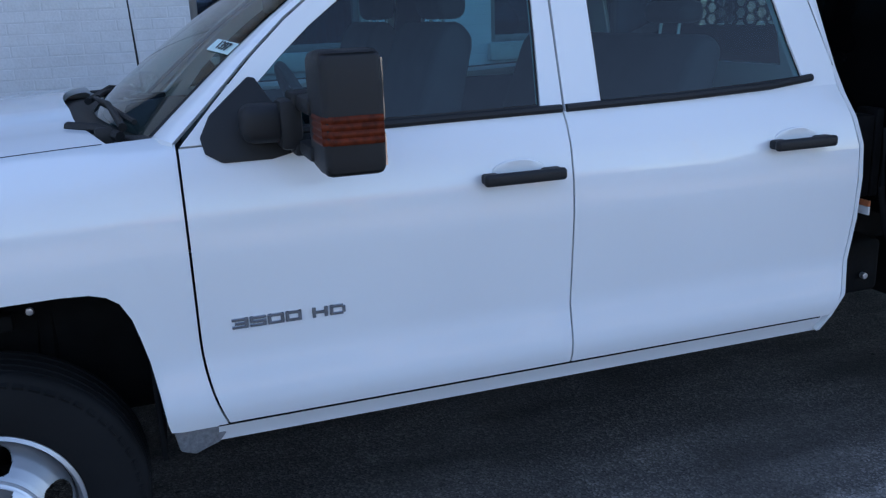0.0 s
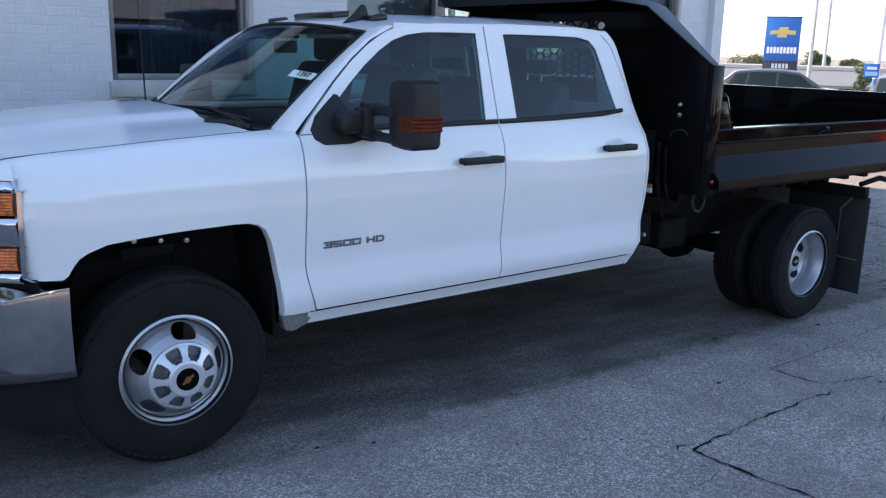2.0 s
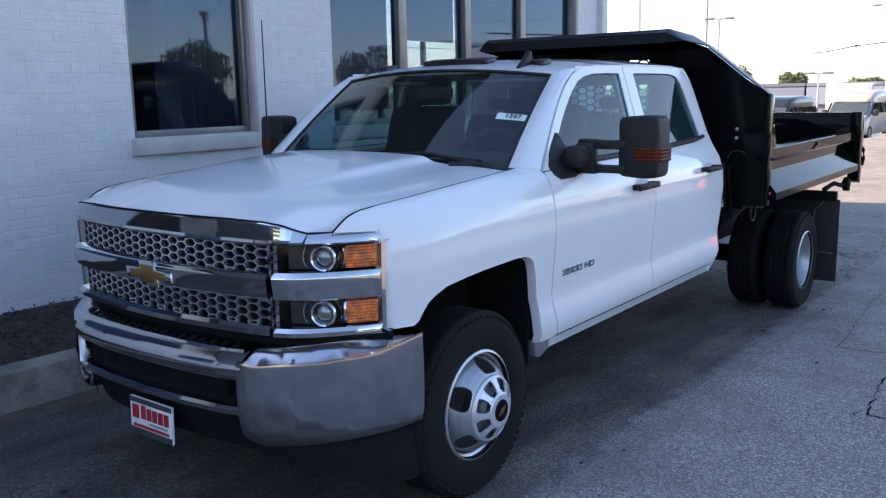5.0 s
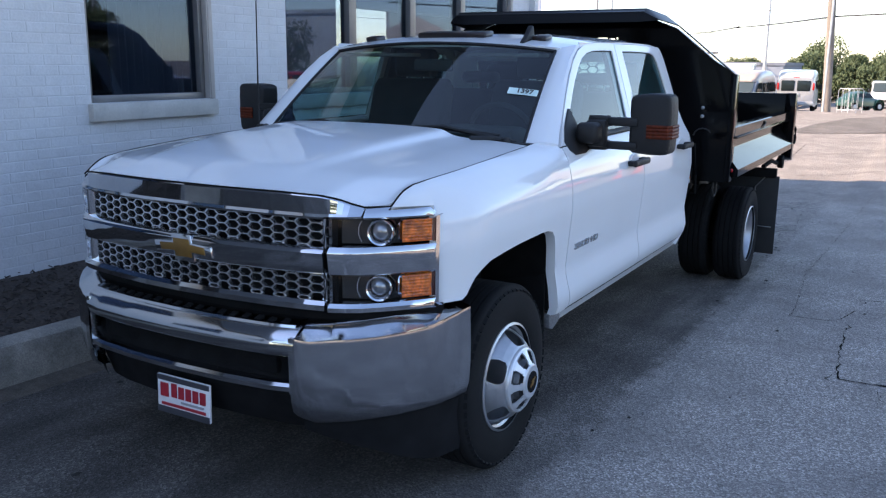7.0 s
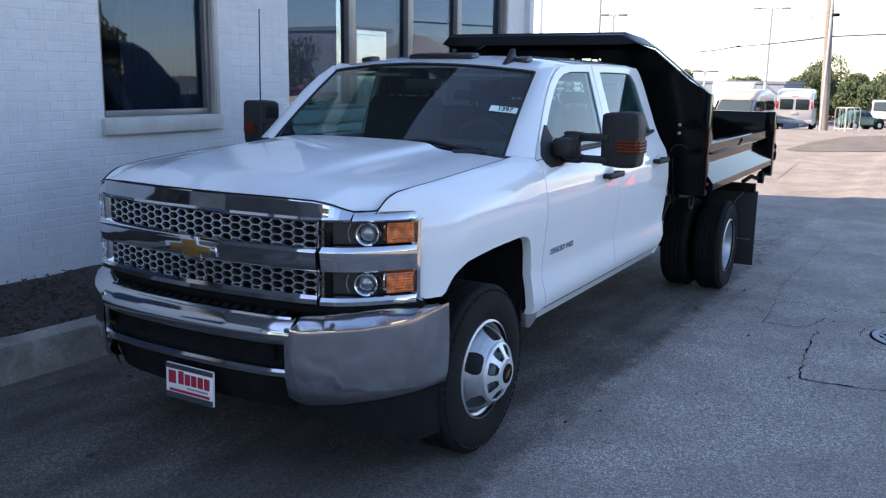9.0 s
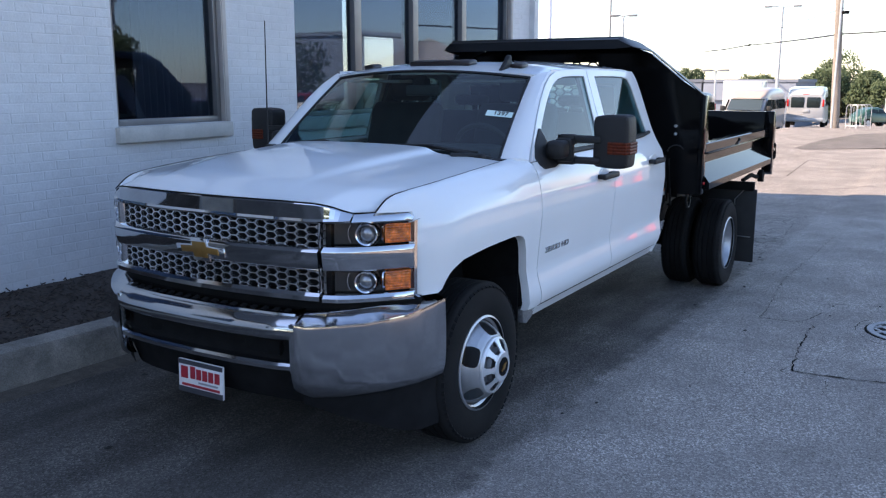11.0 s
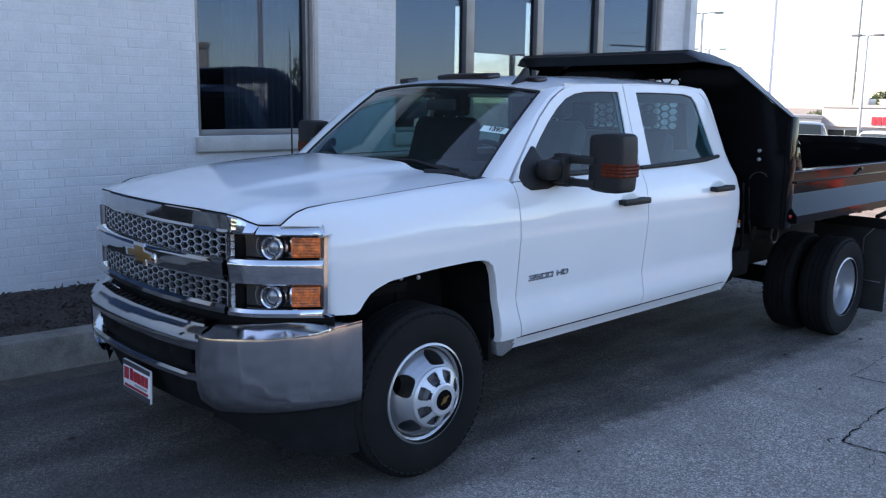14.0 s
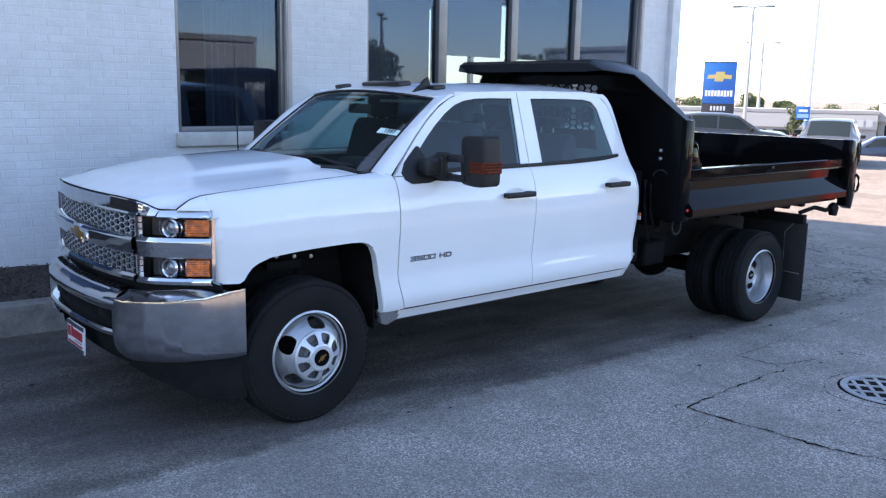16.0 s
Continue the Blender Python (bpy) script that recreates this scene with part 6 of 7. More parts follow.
# far buildings
def block(name, label, x, y, turn, size, color, windows):
    root = thing(name, label, "building", at=pose(x, y, land(x, y), 0, 0, turn))
    L, D, Hh = size
    part("wall", span((-D, -L / 2, 0), (0, L / 2, Hh)), mat(name + "_wall", color, 0.7, stain=[(0.3, 0.08), (2, 0.05)]), root)
    part("roof", span((-D - 0.1, -L / 2 - 0.15, Hh + 0.004), (0.15, L / 2 + 0.15, Hh + 0.3)), mat(name + "_roof", tuple(c * 0.85 for c in color), 0.6), root)
    part("fascia", span((0.16, -L / 2, Hh * 0.66), (0.30, L / 2, Hh * 0.98)), mat(name + "_fascia", tuple(min(0.8, c * 1.15) for c in color), 0.5), root)
    n = int(L / 4) if windows else 0
    for k in range(n):
        w = part("window", span((0.004, -L / 2 + 0.6 + 4 * k, 0.4), (0.06, -L / 2 + 3.9 + 4 * k, Hh * 0.6)), CAR_GLASS, root)
        part("frame", span((0.06, -L / 2 + 2.2 + 4 * k, 0.4), (0.10, -L / 2 + 2.3 + 4 * k, Hh * 0.6)), PALE_METAL, w)
    return root


fb = block("showroom", "long low pale showroom across the street", 79.1, 42.0, 205, (22, 14, 4.3), (0.30, 0.31, 0.33), 8)
for k in range(7):
    part("letter_bar", span((0.32, 5.2 + 0.8 * k, 3.05), (0.40, 5.8 + 0.8 * k, 3.75)), mat("letter_silver", (0.4, 0.42, 0.45), 0.4), fb)
for nm, lb, y0, y1, tone, n in (("white_showroom", "low white showroom with red lettering bars", 24.3, 32.4, (0.40, 0.40, 0.405), 8),
                                ("grey_hall", "plain blue-grey hall beside the white showroom", 19.9, 24.1, (0.12, 0.135, 0.17), 0),
                                ("pale_hall", "long pale blue-grey hall behind the vans", 11.0, 19.7, (0.17, 0.19, 0.235), 0)):
    yc = (y0 + y1) / 2
    g = land(85.0, yc)
    hall = block(nm, lb, 85.0, yc, 180, (y1 - y0, 12, 1.72 - g), tone, n)
    if nm == "white_showroom":
        for k in range(5):
            part("letter_bar", span((0.31, 0.75 + 0.5 * k, 0.12 - g), (0.40, 1.15 + 0.5 * k, 0.88 - g)), mat("letter_red", (0.50, 0.02, 0.04), 0.5), hall, "red lettering bar")
        for yu, wu in ((0.4, 2.0), (-2.4, 1.5)):
            single("roof_unit", span((90.0, yc - yu - wu / 2, 2.02), (92.0, yc - yu + wu / 2, 2.62), 0.03), PALE_METAL, "pale metal air unit on the showroom roof", "air unit")
b3 = block("tan_building", "low tan stucco building across the lot", 8.0, -32.0, 90, (24, 10, 4.4), (0.40, 0.38, 0.34), 5)
part("awning_band", span((0.31, -4.5, 2.15), (0.55, 9.0, 2.55), 0.01), mat("awning_red", (0.42, 0.02, 0.03), 0.5), b3, "red awning band")
block("white_building", "narrow white block building across the lot", 50.9, -29.6, 90, (4.7, 8, 5.4), (0.60, 0.66, 0.70), 0)

# tent canopy across the lane
tn = thing("canopy_tent", "white peaked canopy tent on thin legs", "tent", at=heading(42, -20, 20))
bm = bmesh.new()
pk = bm.verts.new((0, 0, 4.6))
cs = [bm.verts.new((a * 3, b * 3, 2.7)) for a, b in ((-1, -1), (1, -1), (1, 1), (-1, 1))]
lo = [bm.verts.new((a * 3, b * 3, 2.35)) for a, b in ((-1, -1), (1, -1), (1, 1), (-1, 1))]
for k in range(4):
    bm.faces.new((pk, cs[k], cs[(k + 1) % 4]))
    bm.faces.new((cs[k], lo[k], lo[(k + 1) % 4], cs[(k + 1) % 4]))
part("canopy", shell(outward(bm, (0, 0, 1)), 0.02), mat("canvas", (0.62, 0.55, 0.48), 0.8), tn)
for a in (-1, 1):
    for b in (-1, 1):
        part("leg", tube([(a * 2.9, b * 2.9, 0), (a * 2.9, b * 2.9, 2.5)], 0.04, 6), PALE_METAL, tn)
light_pole(27.0, -30.0, 6.2, 1.2, 40, 0.14)
light_pole(17.0, -22.0, 8.5, 1.2, 0, 0.12)

# trees
LEAF = mat("leaves", (0.080, 0.110, 0.050), 0.75, stain=[(0.5, 0.25)], island=0.25)
BARK = mat("bark", (0.10, 0.075, 0.055), 0.9, grain=20, grain_amt=0.3, bump=0.7, bump_scale=30)


def tree(x, y, h, w, seed, leaf=0.22, count=2600, low=0.25):
    rnd = random.Random(seed)
    root = thing("tree", "leafy green broadleaf tree with uneven crown", "tree", "trees", at=pose(x, y, land(x, y)))
    limbs = [tube([(0, 0, -0.1), (0.05, 0.03, h * 0.2), (0.1, 0, h * 0.42), (0.05, 0.1, h * 0.7)], [w * 0.05, w * 0.04, w * 0.028, w * 0.012], 8)]
    blobs = []
    for k in range(11):
        a = rnd.uniform(0, 2 * math.pi)
        rr = w * 0.5 * rnd.uniform(0.25, 0.75)
        z = h * rnd.uniform(low + 0.12, 0.86)
        c = Vector((rr * math.cos(a), rr * math.sin(a), z))
        blobs.append((c, w * rnd.uniform(0.16, 0.27)))
        limbs.append(tube([(0.05, 0, h * 0.25), c * 0.55 + Vector((0, 0, h * 0.1)), c], [w * 0.02, w * 0.012, w * 0.005], 5))
    blobs.append((Vector((0, 0, h * 0.84)), w * 0.22))
    part("trunk", merge(*limbs), BARK, root)
    verts, faces = [], []
    for k in range(count):
        c, r = rnd.choice(blobs)
        d = Vector((rnd.gauss(0, 1), rnd.gauss(0, 1), rnd.gauss(0, 1))).normalized()
        p = c + d * r * rnd.uniform(0.55, 1.12) * Vector((1, 1, 0.8)).length / 1.62
        q = Euler((rnd.uniform(0, 6.3), rnd.uniform(0, 6.3), rnd.uniform(0, 6.3))).to_matrix()
        s_ = leaf * rnd.uniform(0.6, 1.4)
        n = len(verts)
        for u, v in ((-1, 0), (0, -0.45), (1, 0), (0, 0.45)):
            verts.append(tuple(p + q @ Vector((u * s_, v * s_, 0.12 * s_ * abs(u)))))
        faces.append((n, n + 1, n + 2, n + 3))
    me = bpy.data.meshes.new("crown")
    me.from_pydata(verts, [], faces)
    me.materials.append(LEAF)
    cr = new("crown", me)
    cr.parent = root
    cr["kind"] = "stuff"


for k, (x, y, h, w) in enumerate(((108, 17.2, 4.9, 5), (107, 13.2, 4.4, 4.5), (109, 9.6, 7.2, 8), (104, 11.4, 5.6, 5), (105, 6.4, 4.9, 5), (105, 3.6, 4.8, 7), (112, 1.0, 4.9, 7), (110, -2.8, 5.4, 8), (107, -7.0, 5.6, 8), (108, -12, 6.2, 8), (110, -18, 6.0, 9), (112, -25, 6.6, 9), (140, 25.0, 6.3, 6), (118, 66.2, 6.5, 5), (119, 60.6, 5.4, 4), (118, 53, 4.4, 6), (121, 47.5, 4.3, 6), (118, 76, 5.0, 7))):
    tree(x, y, h, w, 10 + k, 0.15, 13000, 0.02)
tree(104.0, 32.2, 4.3 - land(104, 32.2), 5.6, 38, 0.15, 9000, 0.02)
tree(104.0, 27.0, 3.7 - land(104, 27), 4.2, 39, 0.15, 9000, 0.02)
tree(70.0, 33.5, 5.3, 2.3, 41, 0.12, 2200, 0.1)
tree(24.0, -27.0, 4.4, 4.6, 42, 0.13, 4000)
tree(43.0, -32.0, 4.6, 5.5, 43, 0.14, 4000)

# the row of cars across the lane
ROW = [("black_suv", "black crossover parked across the lane", (0.012, 0.012, 0.014), 1.70), ("dark_grey_suv", "dark grey crossover parked across the lane", (0.05, 0.052, 0.058), 1.66), ("maroon_sedan", "dark maroon saloon parked across the lane", (0.10, 0.012, 0.018), 1.46), ("dark_blue_suv", "dark blue crossover parked across the lane", (0.015, 0.03, 0.07), 1.68), ("graphite_suv", "graphite crossover parked across the lane", (0.03, 0.03, 0.033), 1.72), ("black_sedan", "black saloon parked across the lane", (0.014, 0.014, 0.015), 1.46)]
for k in range(14):
    nm, lb, col_, tl = ROW[(k * 5) % 6] if k != 12 else ("red_car", "red car parked across the lane", (0.50, 0.015, 0.015), 1.55)
    suv(nm, lb, col_, heading(-17.5 + 3.2 * k, -11.2 + 0.2 * (k % 3), 86 + 2 * (k % 3)), tl, "cars across the lane")
for k in range(5):
    tree(-34.0 + 1.5 * (k % 2), -20.0 + 7.5 * k, 6.5 + (k % 3), 7.5, 60 + k, 0.3, 1500, 0.05)

# traffic cones out in the lane, mirrored in the doors
CONE_RED = mat("cone_red", (0.62, 0.035, 0.015), 0.5, stain=[(8, 0.15)])
for cx, cy in ((14.3, -5.1), (14.4, -5.6)):
    tc = thing("traffic_cone", "red-orange traffic cone with a black rubber base", "traffic cone", "traffic cones", at=heading(cx, cy, 20))
    part("base", span((-0.19, -0.19, 0.0), (0.19, 0.19, 0.035), 0.012), RUBBER, tc)
    part("cone", lathe([(0.15, 0.035), (0.135, 0.06), (0.085, 0.45), (0.035, 0.88), (0.028, 0.90), (0.0, 0.90)], 28, 'Z'), CONE_RED, tc)
    part("collar", lathe([(0.0975, 0.40), (0.0785, 0.54)], 28, 'Z'), PALE_METAL, tc, "pale reflecting collar")

# ---- truck details ----
BADGE = mat("badge_chrome", (0.50, 0.505, 0.52), 0.15, 1.0)


def stroke(kind, x, s):
    """A squared raised character, 44 mm wide and 31 mm high, as bars."""
    w, h, t = 0.0445, 0.031, 0.0088
    bars = {"3": [(0, h - t, w, h), (0.008, (h - t) / 2, w, (h + t) / 2), (0, 0, w, t), (w - t * 1.1, 0, w, h)],
            "5": [(0, h - t, w, h), (0, (h - t) / 2, w, (h + t) / 2), (0, 0, w, t), (0, h / 2, t * 1.1, h), (w - t * 1.1, 0, w, h / 2)],
            "0": [(0, h - t, w, h), (0, 0, w, t), (0, 0, t * 1.1, h), (w - t * 1.1, 0, w, h)],
            "H": [(0, 0, t * 1.2, h), (w - t * 1.2, 0, w, h), (0, (h - t) / 2, w, (h + t) / 2)],
            "D": [(0, h - t, w - 0.006, h), (0, 0, w - 0.006, t), (0, 0, t * 1.1, h), (w - t * 1.1, 0.005, w, h - 0.005)]}[kind]
    z = 0.8815
    bms = []
    for k, (a, b, c, d) in enumerate(bars):
        q = [(a, b), (c, b), (c, d), (a, d)]
        bms.append(prism(q, lambda p, e: (x + (p[0] if s < 0 else -p[0]), s * (side_y(x, z + p[1]) + 0.0065 - 0.0001 * k - e), z + p[1]), 0.012, 0.0012, 1))
    return merge(*bms)


for s in (-1, 1):
    for k, ch in enumerate("3500HD"):
        off = 0.0490 * k if k < 4 else 0.221 + 0.0505 * (k - 4)
        part("badge_character", stroke(ch, 0.665 + off if s < 0 else 0.990 - off, s), BADGE, truck, "chrome raised character " + ch)
# stock sticker
STICK = mat("sticker_mint", (0.62, 0.78, 0.74), 0.5)
n_out = Vector((-0.62, -0.12, 0.78))
st = part("stock_sticker", outward(grid([[ws(-0.985 + 0.19 * i / 4, 0.46 + 0.065 * k) + n_out * 0.004 for k in (0, 1)] for i in range(5)]), (-1, 0, 1)), STICK, truck, "pale mint stock number sticker")
a_, b_ = ws(-0.79, 0.492), ws(-0.985, 0.492)
ex = (b_ - a_).normalized()
ez = (ws(-0.88, 0.53) - ws(-0.88, 0.46)).normalized()
en = ex.cross(ez)
mm = Matrix((ex, ez, en)).transposed().to_4x4()
mm.translation = (a_ + b_) / 2 + (n_out * 0.008) + ex * 0.012
writing("sticker_number", "1397", 0.042, 0.0005, mat("print_black", (0.02, 0.02, 0.02), 0.5), mm, st)
# roof lamps, fin and mast
SMOKE = mat("smoked_lens", (0.012, 0.006, 0.005), 0.3)
for y in (-0.545, 0.530):
    part("roof_marker", moved(box((0, 0, 0), (0.10, 0.085, 0.030), 0.013, 3), pose(1.205, y, roof_z(1.205, y) + 0.010, 0, -8, 0)), SMOKE, truck, "smoked amber roof marker lamp")
part("roof_marker", moved(box((0, 0, 0), (0.11, 0.44, 0.032), 0.014, 3), pose(1.19, -0.02, roof_z(1.19, 0) + 0.010, 0, -8, 0)), SMOKE, truck, "wide smoked roof lamp bar")
part("roof_fin", prism([(1.04, 0.0), (1.20, 0.0), (1.185, 0.035), (1.175, 0.075), (1.155, 0.078), (1.11, 0.04)], lambda p, h: (p[0], -0.512 + h, roof_z(p[0], 0.5) - 0.004 + p[1]), 0.032, 0.010), BLACK_PLASTIC, truck, "black antenna fin")
part("antenna_mast", tube([(0.505, 0.845, 1.38), (0.49, 0.825, 1.75), (0.47, 0.800, 2.16)], [0.006, 0.004, 0.003], 6), BLACK_PLASTIC, truck, "thin black antenna mast")
# wipers and cowl ends
for s, y0, y1 in ((-1, -0.66, 0.0), (1, 0.06, 0.70)):
    arm = [ws(y0 / 0.77, 0.015) + Vector((-0.03, 0, 0.012)), ws((y0 * 0.6 + y1 * 0.4) / 0.77, 0.055) + Vector((-0.012, 0, 0.025)), ws(y1 / 0.77, 0.03) + Vector((-0.01, 0, 0.02))]
    wp = part("wiper", tube(arm, [0.013, 0.009, 0.006], 8), BLACK_PLASTIC, truck, "black windshield wiper")
    part("wiper_blade", tube([ws((y0 + (y1 - y0) * k / 6) / 0.77, 0.045 + 0.02 * math.sin(k / 6 * 3.14)) + Vector((-0.012, 0, 0.010)) for k in range(7)], 0.008, 6), BLACK_PLASTIC, wp)
for s in (-1, 1):
    part("cowl_end", flipped(merge(prism([(0.44, -0.70), (0.55, -0.72), (0.60, -0.80), (0.48, -0.83)], lambda p, h: (p[0], p[1], 1.375 + h), 0.022, 0.006), tube([(0.30, -0.60, 1.420), (0.38, -0.68, 1.418), (0.44, -0.76, 1.400)], 0.016, 8), box((0.40, -0.735, 1.402), (0.05, 0.03, 0.05), 0.01)), s), BLACK_PLASTIC, truck)
    part("fender_liner_bracket", flipped(box((-0.02, -0.70, 0.90), (0.22, 0.05, 0.05), 0.01), s), DARK, truck)
    for k in range(3):
        part("liner_clip", flipped(moved(lathe([(0.012, 0.0), (0.010, -0.008), (0.0, -0.010)], 10), Matrix.Translation((-0.08 + 0.11 * k, -0.74, 0.955 - 0.01 * k))), s), STEEL, truck)
    part("shock_absorber", flipped(tube([(0.13, -0.58, 0.45), (0.16, -0.56, 0.95)], 0.03, 10), s), DARK, truck)
    part("splash_guard", flipped(span((0.44, -0.93, 0.50), (0.455, -0.62, 0.80), 0.003), s), DARK, truck)

# cab inside
SEAT = mat("seat_cloth", (0.035, 0.037, 0.042), 0.85, stain=[(10, 0.2)])
TRIM_TAN = mat("pale_trim", (0.20, 0.20, 0.19), 0.7, stain=[(6, 0.1)])


def seat(x, y, w):
    drop = 0.0 if w < 0.7 else 0.08
    st_ = part("seat", merge(box((x, y, 1.02), (0.52, w, 0.16), 0.05, 3), ), SEAT, truck, "dark cloth seat with headrest")
    part("seat_back", prism([(x + 0.16, 1.05), (x + 0.34, 1.05), (x + 0.47, 1.62 - drop), (x + 0.40, 1.68 - drop), (x + 0.34, 1.62 - drop)], lambda p, h: (p[0], y - w / 2 + h, p[1]), w, 0.04, 3), SEAT, st_)
    for yy in ([y] if w < 0.7 else [y - w * 0.3, y + w * 0.3]):
        part("headrest", box((x + 0.44, yy, 1.755 if w < 0.7 else 1.66), (0.10, 0.28, 0.17 if w < 0.7 else 0.08), 0.035, 3), SEAT, st_)
        for s in (-0.06, 0.06):
            part("headrest_post", tube([(x + 0.42, yy + s, 1.62 - drop), (x + 0.43, yy + s, 1.70 - drop)], 0.006, 6), STEEL, st_)


seat(1.05, -0.42, 0.54)
seat(1.05, 0.42, 0.54)
seat(1.95, 0.0, 1.45)
part("dashboard", prism([(0.42, 1.05), (0.42, 1.36), (0.62, 1.385), (0.80, 1.36), (0.88, 1.25), (0.86, 1.05)], lambda p, h: (p[0], -0.74 + h, p[1]), 1.48, 0.03, 3), INTERIOR, truck, "dark dashboard")
part("instrument_hood", box((0.76, -0.42, 1.40), (0.22, 0.44, 0.09), 0.035, 3), INTERIOR, truck)
wheel_pts = [(0.0, 0.19 * math.cos(2 * math.pi * k / 28), 0.19 * math.sin(2 * math.pi * k / 28)) for k in range(28)]
part("steering_wheel", moved(merge(tube(wheel_pts, 0.016, 8, closed=True), box((0.02, 0, 0), (0.05, 0.14, 0.12), 0.02), box((0.01, 0, 0), (0.02, 0.34, 0.03), 0.008), box((0.01, 0, -0.08), (0.02, 0.03, 0.16), 0.008)), pose(1.01, -0.42, 1.37, 0, -22, 0)), INTERIOR, truck, "black steering wheel")
part("rearview_mirror", box((0.985, 0.0, 1.745), (0.03, 0.24, 0.065), 0.012), INTERIOR, truck)
part("headliner", grid([[(x, y, roof_z(x, y) - 0.03) for y in (-0.72, -0.4, 0, 0.4, 0.72)] for x in (1.06, 1.5, 2.0, 2.5, 2.62)]), TRIM_TAN, truck)
for s in (-1, 1):
    part("sun_visor", box((1.09, s * 0.40, 1.80), (0.16, 0.42, 0.02), 0.008), TRIM_TAN, truck)
    part("inner_door_trim", flipped(span((0.60, -0.90, 0.65), (2.66, -0.86, 1.37), 0.01), s), INTERIOR, truck)
    part("door_pillar_trim", flipped(prism([(1.66, 1.38), (1.80, 1.38), (1.79, 1.85), (1.68, 1.85)], lambda p, h: (p[0], -side_y(p[0], p[1]) + 0.05 + h, p[1]), 0.03), s), INTERIOR, truck)

# between cab and dump body, driver's side and far side
part("hydraulic_tank", box((2.95, 0.0, 0.78), (0.16, 0.9, 0.40), 0.02), DARK, truck, "black hydraulic tank")
for s in (-1, 1):
    part("pump_box", flipped(box((3.05, -0.60, 0.66), (0.30, 0.24, 0.22), 0.03, 3), s), DARK, truck)
    part("battery_box", flipped(box((3.42, -0.60, 0.60), (0.28, 0.24, 0.20), 0.03, 3), s), DARK, truck)
    part("stack_duct", flipped(span((2.90, -0.84, 0.98), (2.98, -0.70, 1.28), 0.01), s), DARK, truck)
    part("duct_fin", flipped(span((2.985, -0.84, 0.98), (3.02, -0.74, 1.30), 0.006), s), DARK, truck)
    for z in (1.405, 1.465):
        part("plate_bolt", flipped(moved(lathe([(0.013, 0.0), (0.013, -0.012), (0.008, -0.018), (0.0, -0.019)], 8, 'X'), Matrix.Translation((3.0385, -0.99, z))), s), STEEL, dump)
    loop = [(3.02 + 0.005 * k, -1.0 + 0.06 * math.cos(k * 0.55), 1.27 + 0.05 * math.sin(k * 0.55)) for k in range(11)]
    part("cable_loop", flipped(tube(loop, 0.006, 6), s), BLACK_PLASTIC, dump)
    part("hose_loop", flipped(tube([(3.16 + 0.055 * math.cos(2 * math.pi * k / 18), -1.08, 0.895 + 0.065 * math.sin(2 * math.pi * k / 18)) for k in range(18)], 0.009, 8, closed=True), s), BLACK_PLASTIC, truck)
    part("hydraulic_hose", flipped(tube([(2.92, -0.95, 1.25), (2.90, -0.97, 1.05), (2.95, -0.95, 0.90), (3.05, -0.90, 0.80), (3.20, -0.80, 0.74)], 0.011, 8), s), DARK, truck)
    part("hydraulic_hose", flipped(tube([(2.96, -0.97, 1.22), (2.95, -0.99, 1.0), (3.02, -0.98, 0.86), (3.16, -0.92, 0.84)], 0.009, 8), s), DARK, truck)
    part("warning_label", flipped(span((2.842, -0.98, 0.985), (2.85, -0.90, 1.005)), s), mat("label_orange", (0.42, 0.12, 0.04), 0.5), truck)
    part("warning_label", flipped(span((2.842, -0.98, 0.955), (2.85, -0.90, 0.983)), s), mat("label_white", (0.55, 0.55, 0.55), 0.5), truck)
    for x, z in ((2.92, 0.72), (3.10, 0.63)):
        part("fitting", flipped(moved(lathe([(0.012, 0.0), (0.012, -0.02), (0.0, -0.024)], 10), Matrix.Translation((x, -0.725, z))), s), STEEL, truck)
    part("marker_lamp", flipped(moved(lathe([(0.014, 0.0), (0.012, -0.008), (0.0, -0.012)], 10), Matrix.Translation((3.10, -1.206, 1.03))), s), TAIL_RED, dump)
    # bed side hardware
    part("side_latch", flipped(merge(box((4.27, -1.208, 1.300), (0.045, 0.018, 0.028), 0.004), tube([(4.27, -1.212, 1.300), (4.16, -1.212, 1.268)], 0.006, 6)), s), BLACK_GLOSS, dump)
    part("side_ledge", flipped(span((3.13, -1.222, 1.250), (5.58, -1.203, 1.262), 0.003), s), BLACK_GLOSS, dump)
    part("flap_rod", flipped(tube([(4.826, -1.19, 0.83), (4.824, -1.08, 0.70), (4.824, -1.085, 0.35), (4.824, -1.24, 0.345)], 0.006, 6), s), mat("zinc_rod", (0.25, 0.25, 0.25), 0.45, 0.6), truck)
    # tailgate linkage
    part("gate_arm", flipped(tube([(5.02, -1.10, 0.86), (5.20, -1.14, 0.90), (5.40, -1.15, 0.86), (5.58, -1.16, 0.89)], 0.020, 8), s), DARK, dump)
    part("gate_hook", flipped(prism([(5.42, 0.90), (5.50, 0.93), (5.56, 0.88), (5.53, 0.80), (5.46, 0.81)], lambda p, h: (p[0], -1.20 + h, p[1]), 0.05, 0.008), s), DARK, dump)
    part("bed_lamp", flipped(box((5.715, -1.18, 1.05), (0.03, 0.08, 0.22), 0.01), s), TAIL_RED, dump)
    part("board_pocket", flipped(prism([(3.13, 1.335), (3.27, 1.335), (3.20, 1.49), (3.13, 1.50)], lambda p, h: (p[0], -1.19 + h, p[1]), 0.012, 0.003), s), BLACK_GLOSS, dump)
part("hitch_bar", merge(span((5.55, -0.35, 0.52), (5.75, 0.35, 0.66), 0.008), box((5.80, 0, 0.56), (0.16, 0.10, 0.10), 0.01)), DARK, truck)
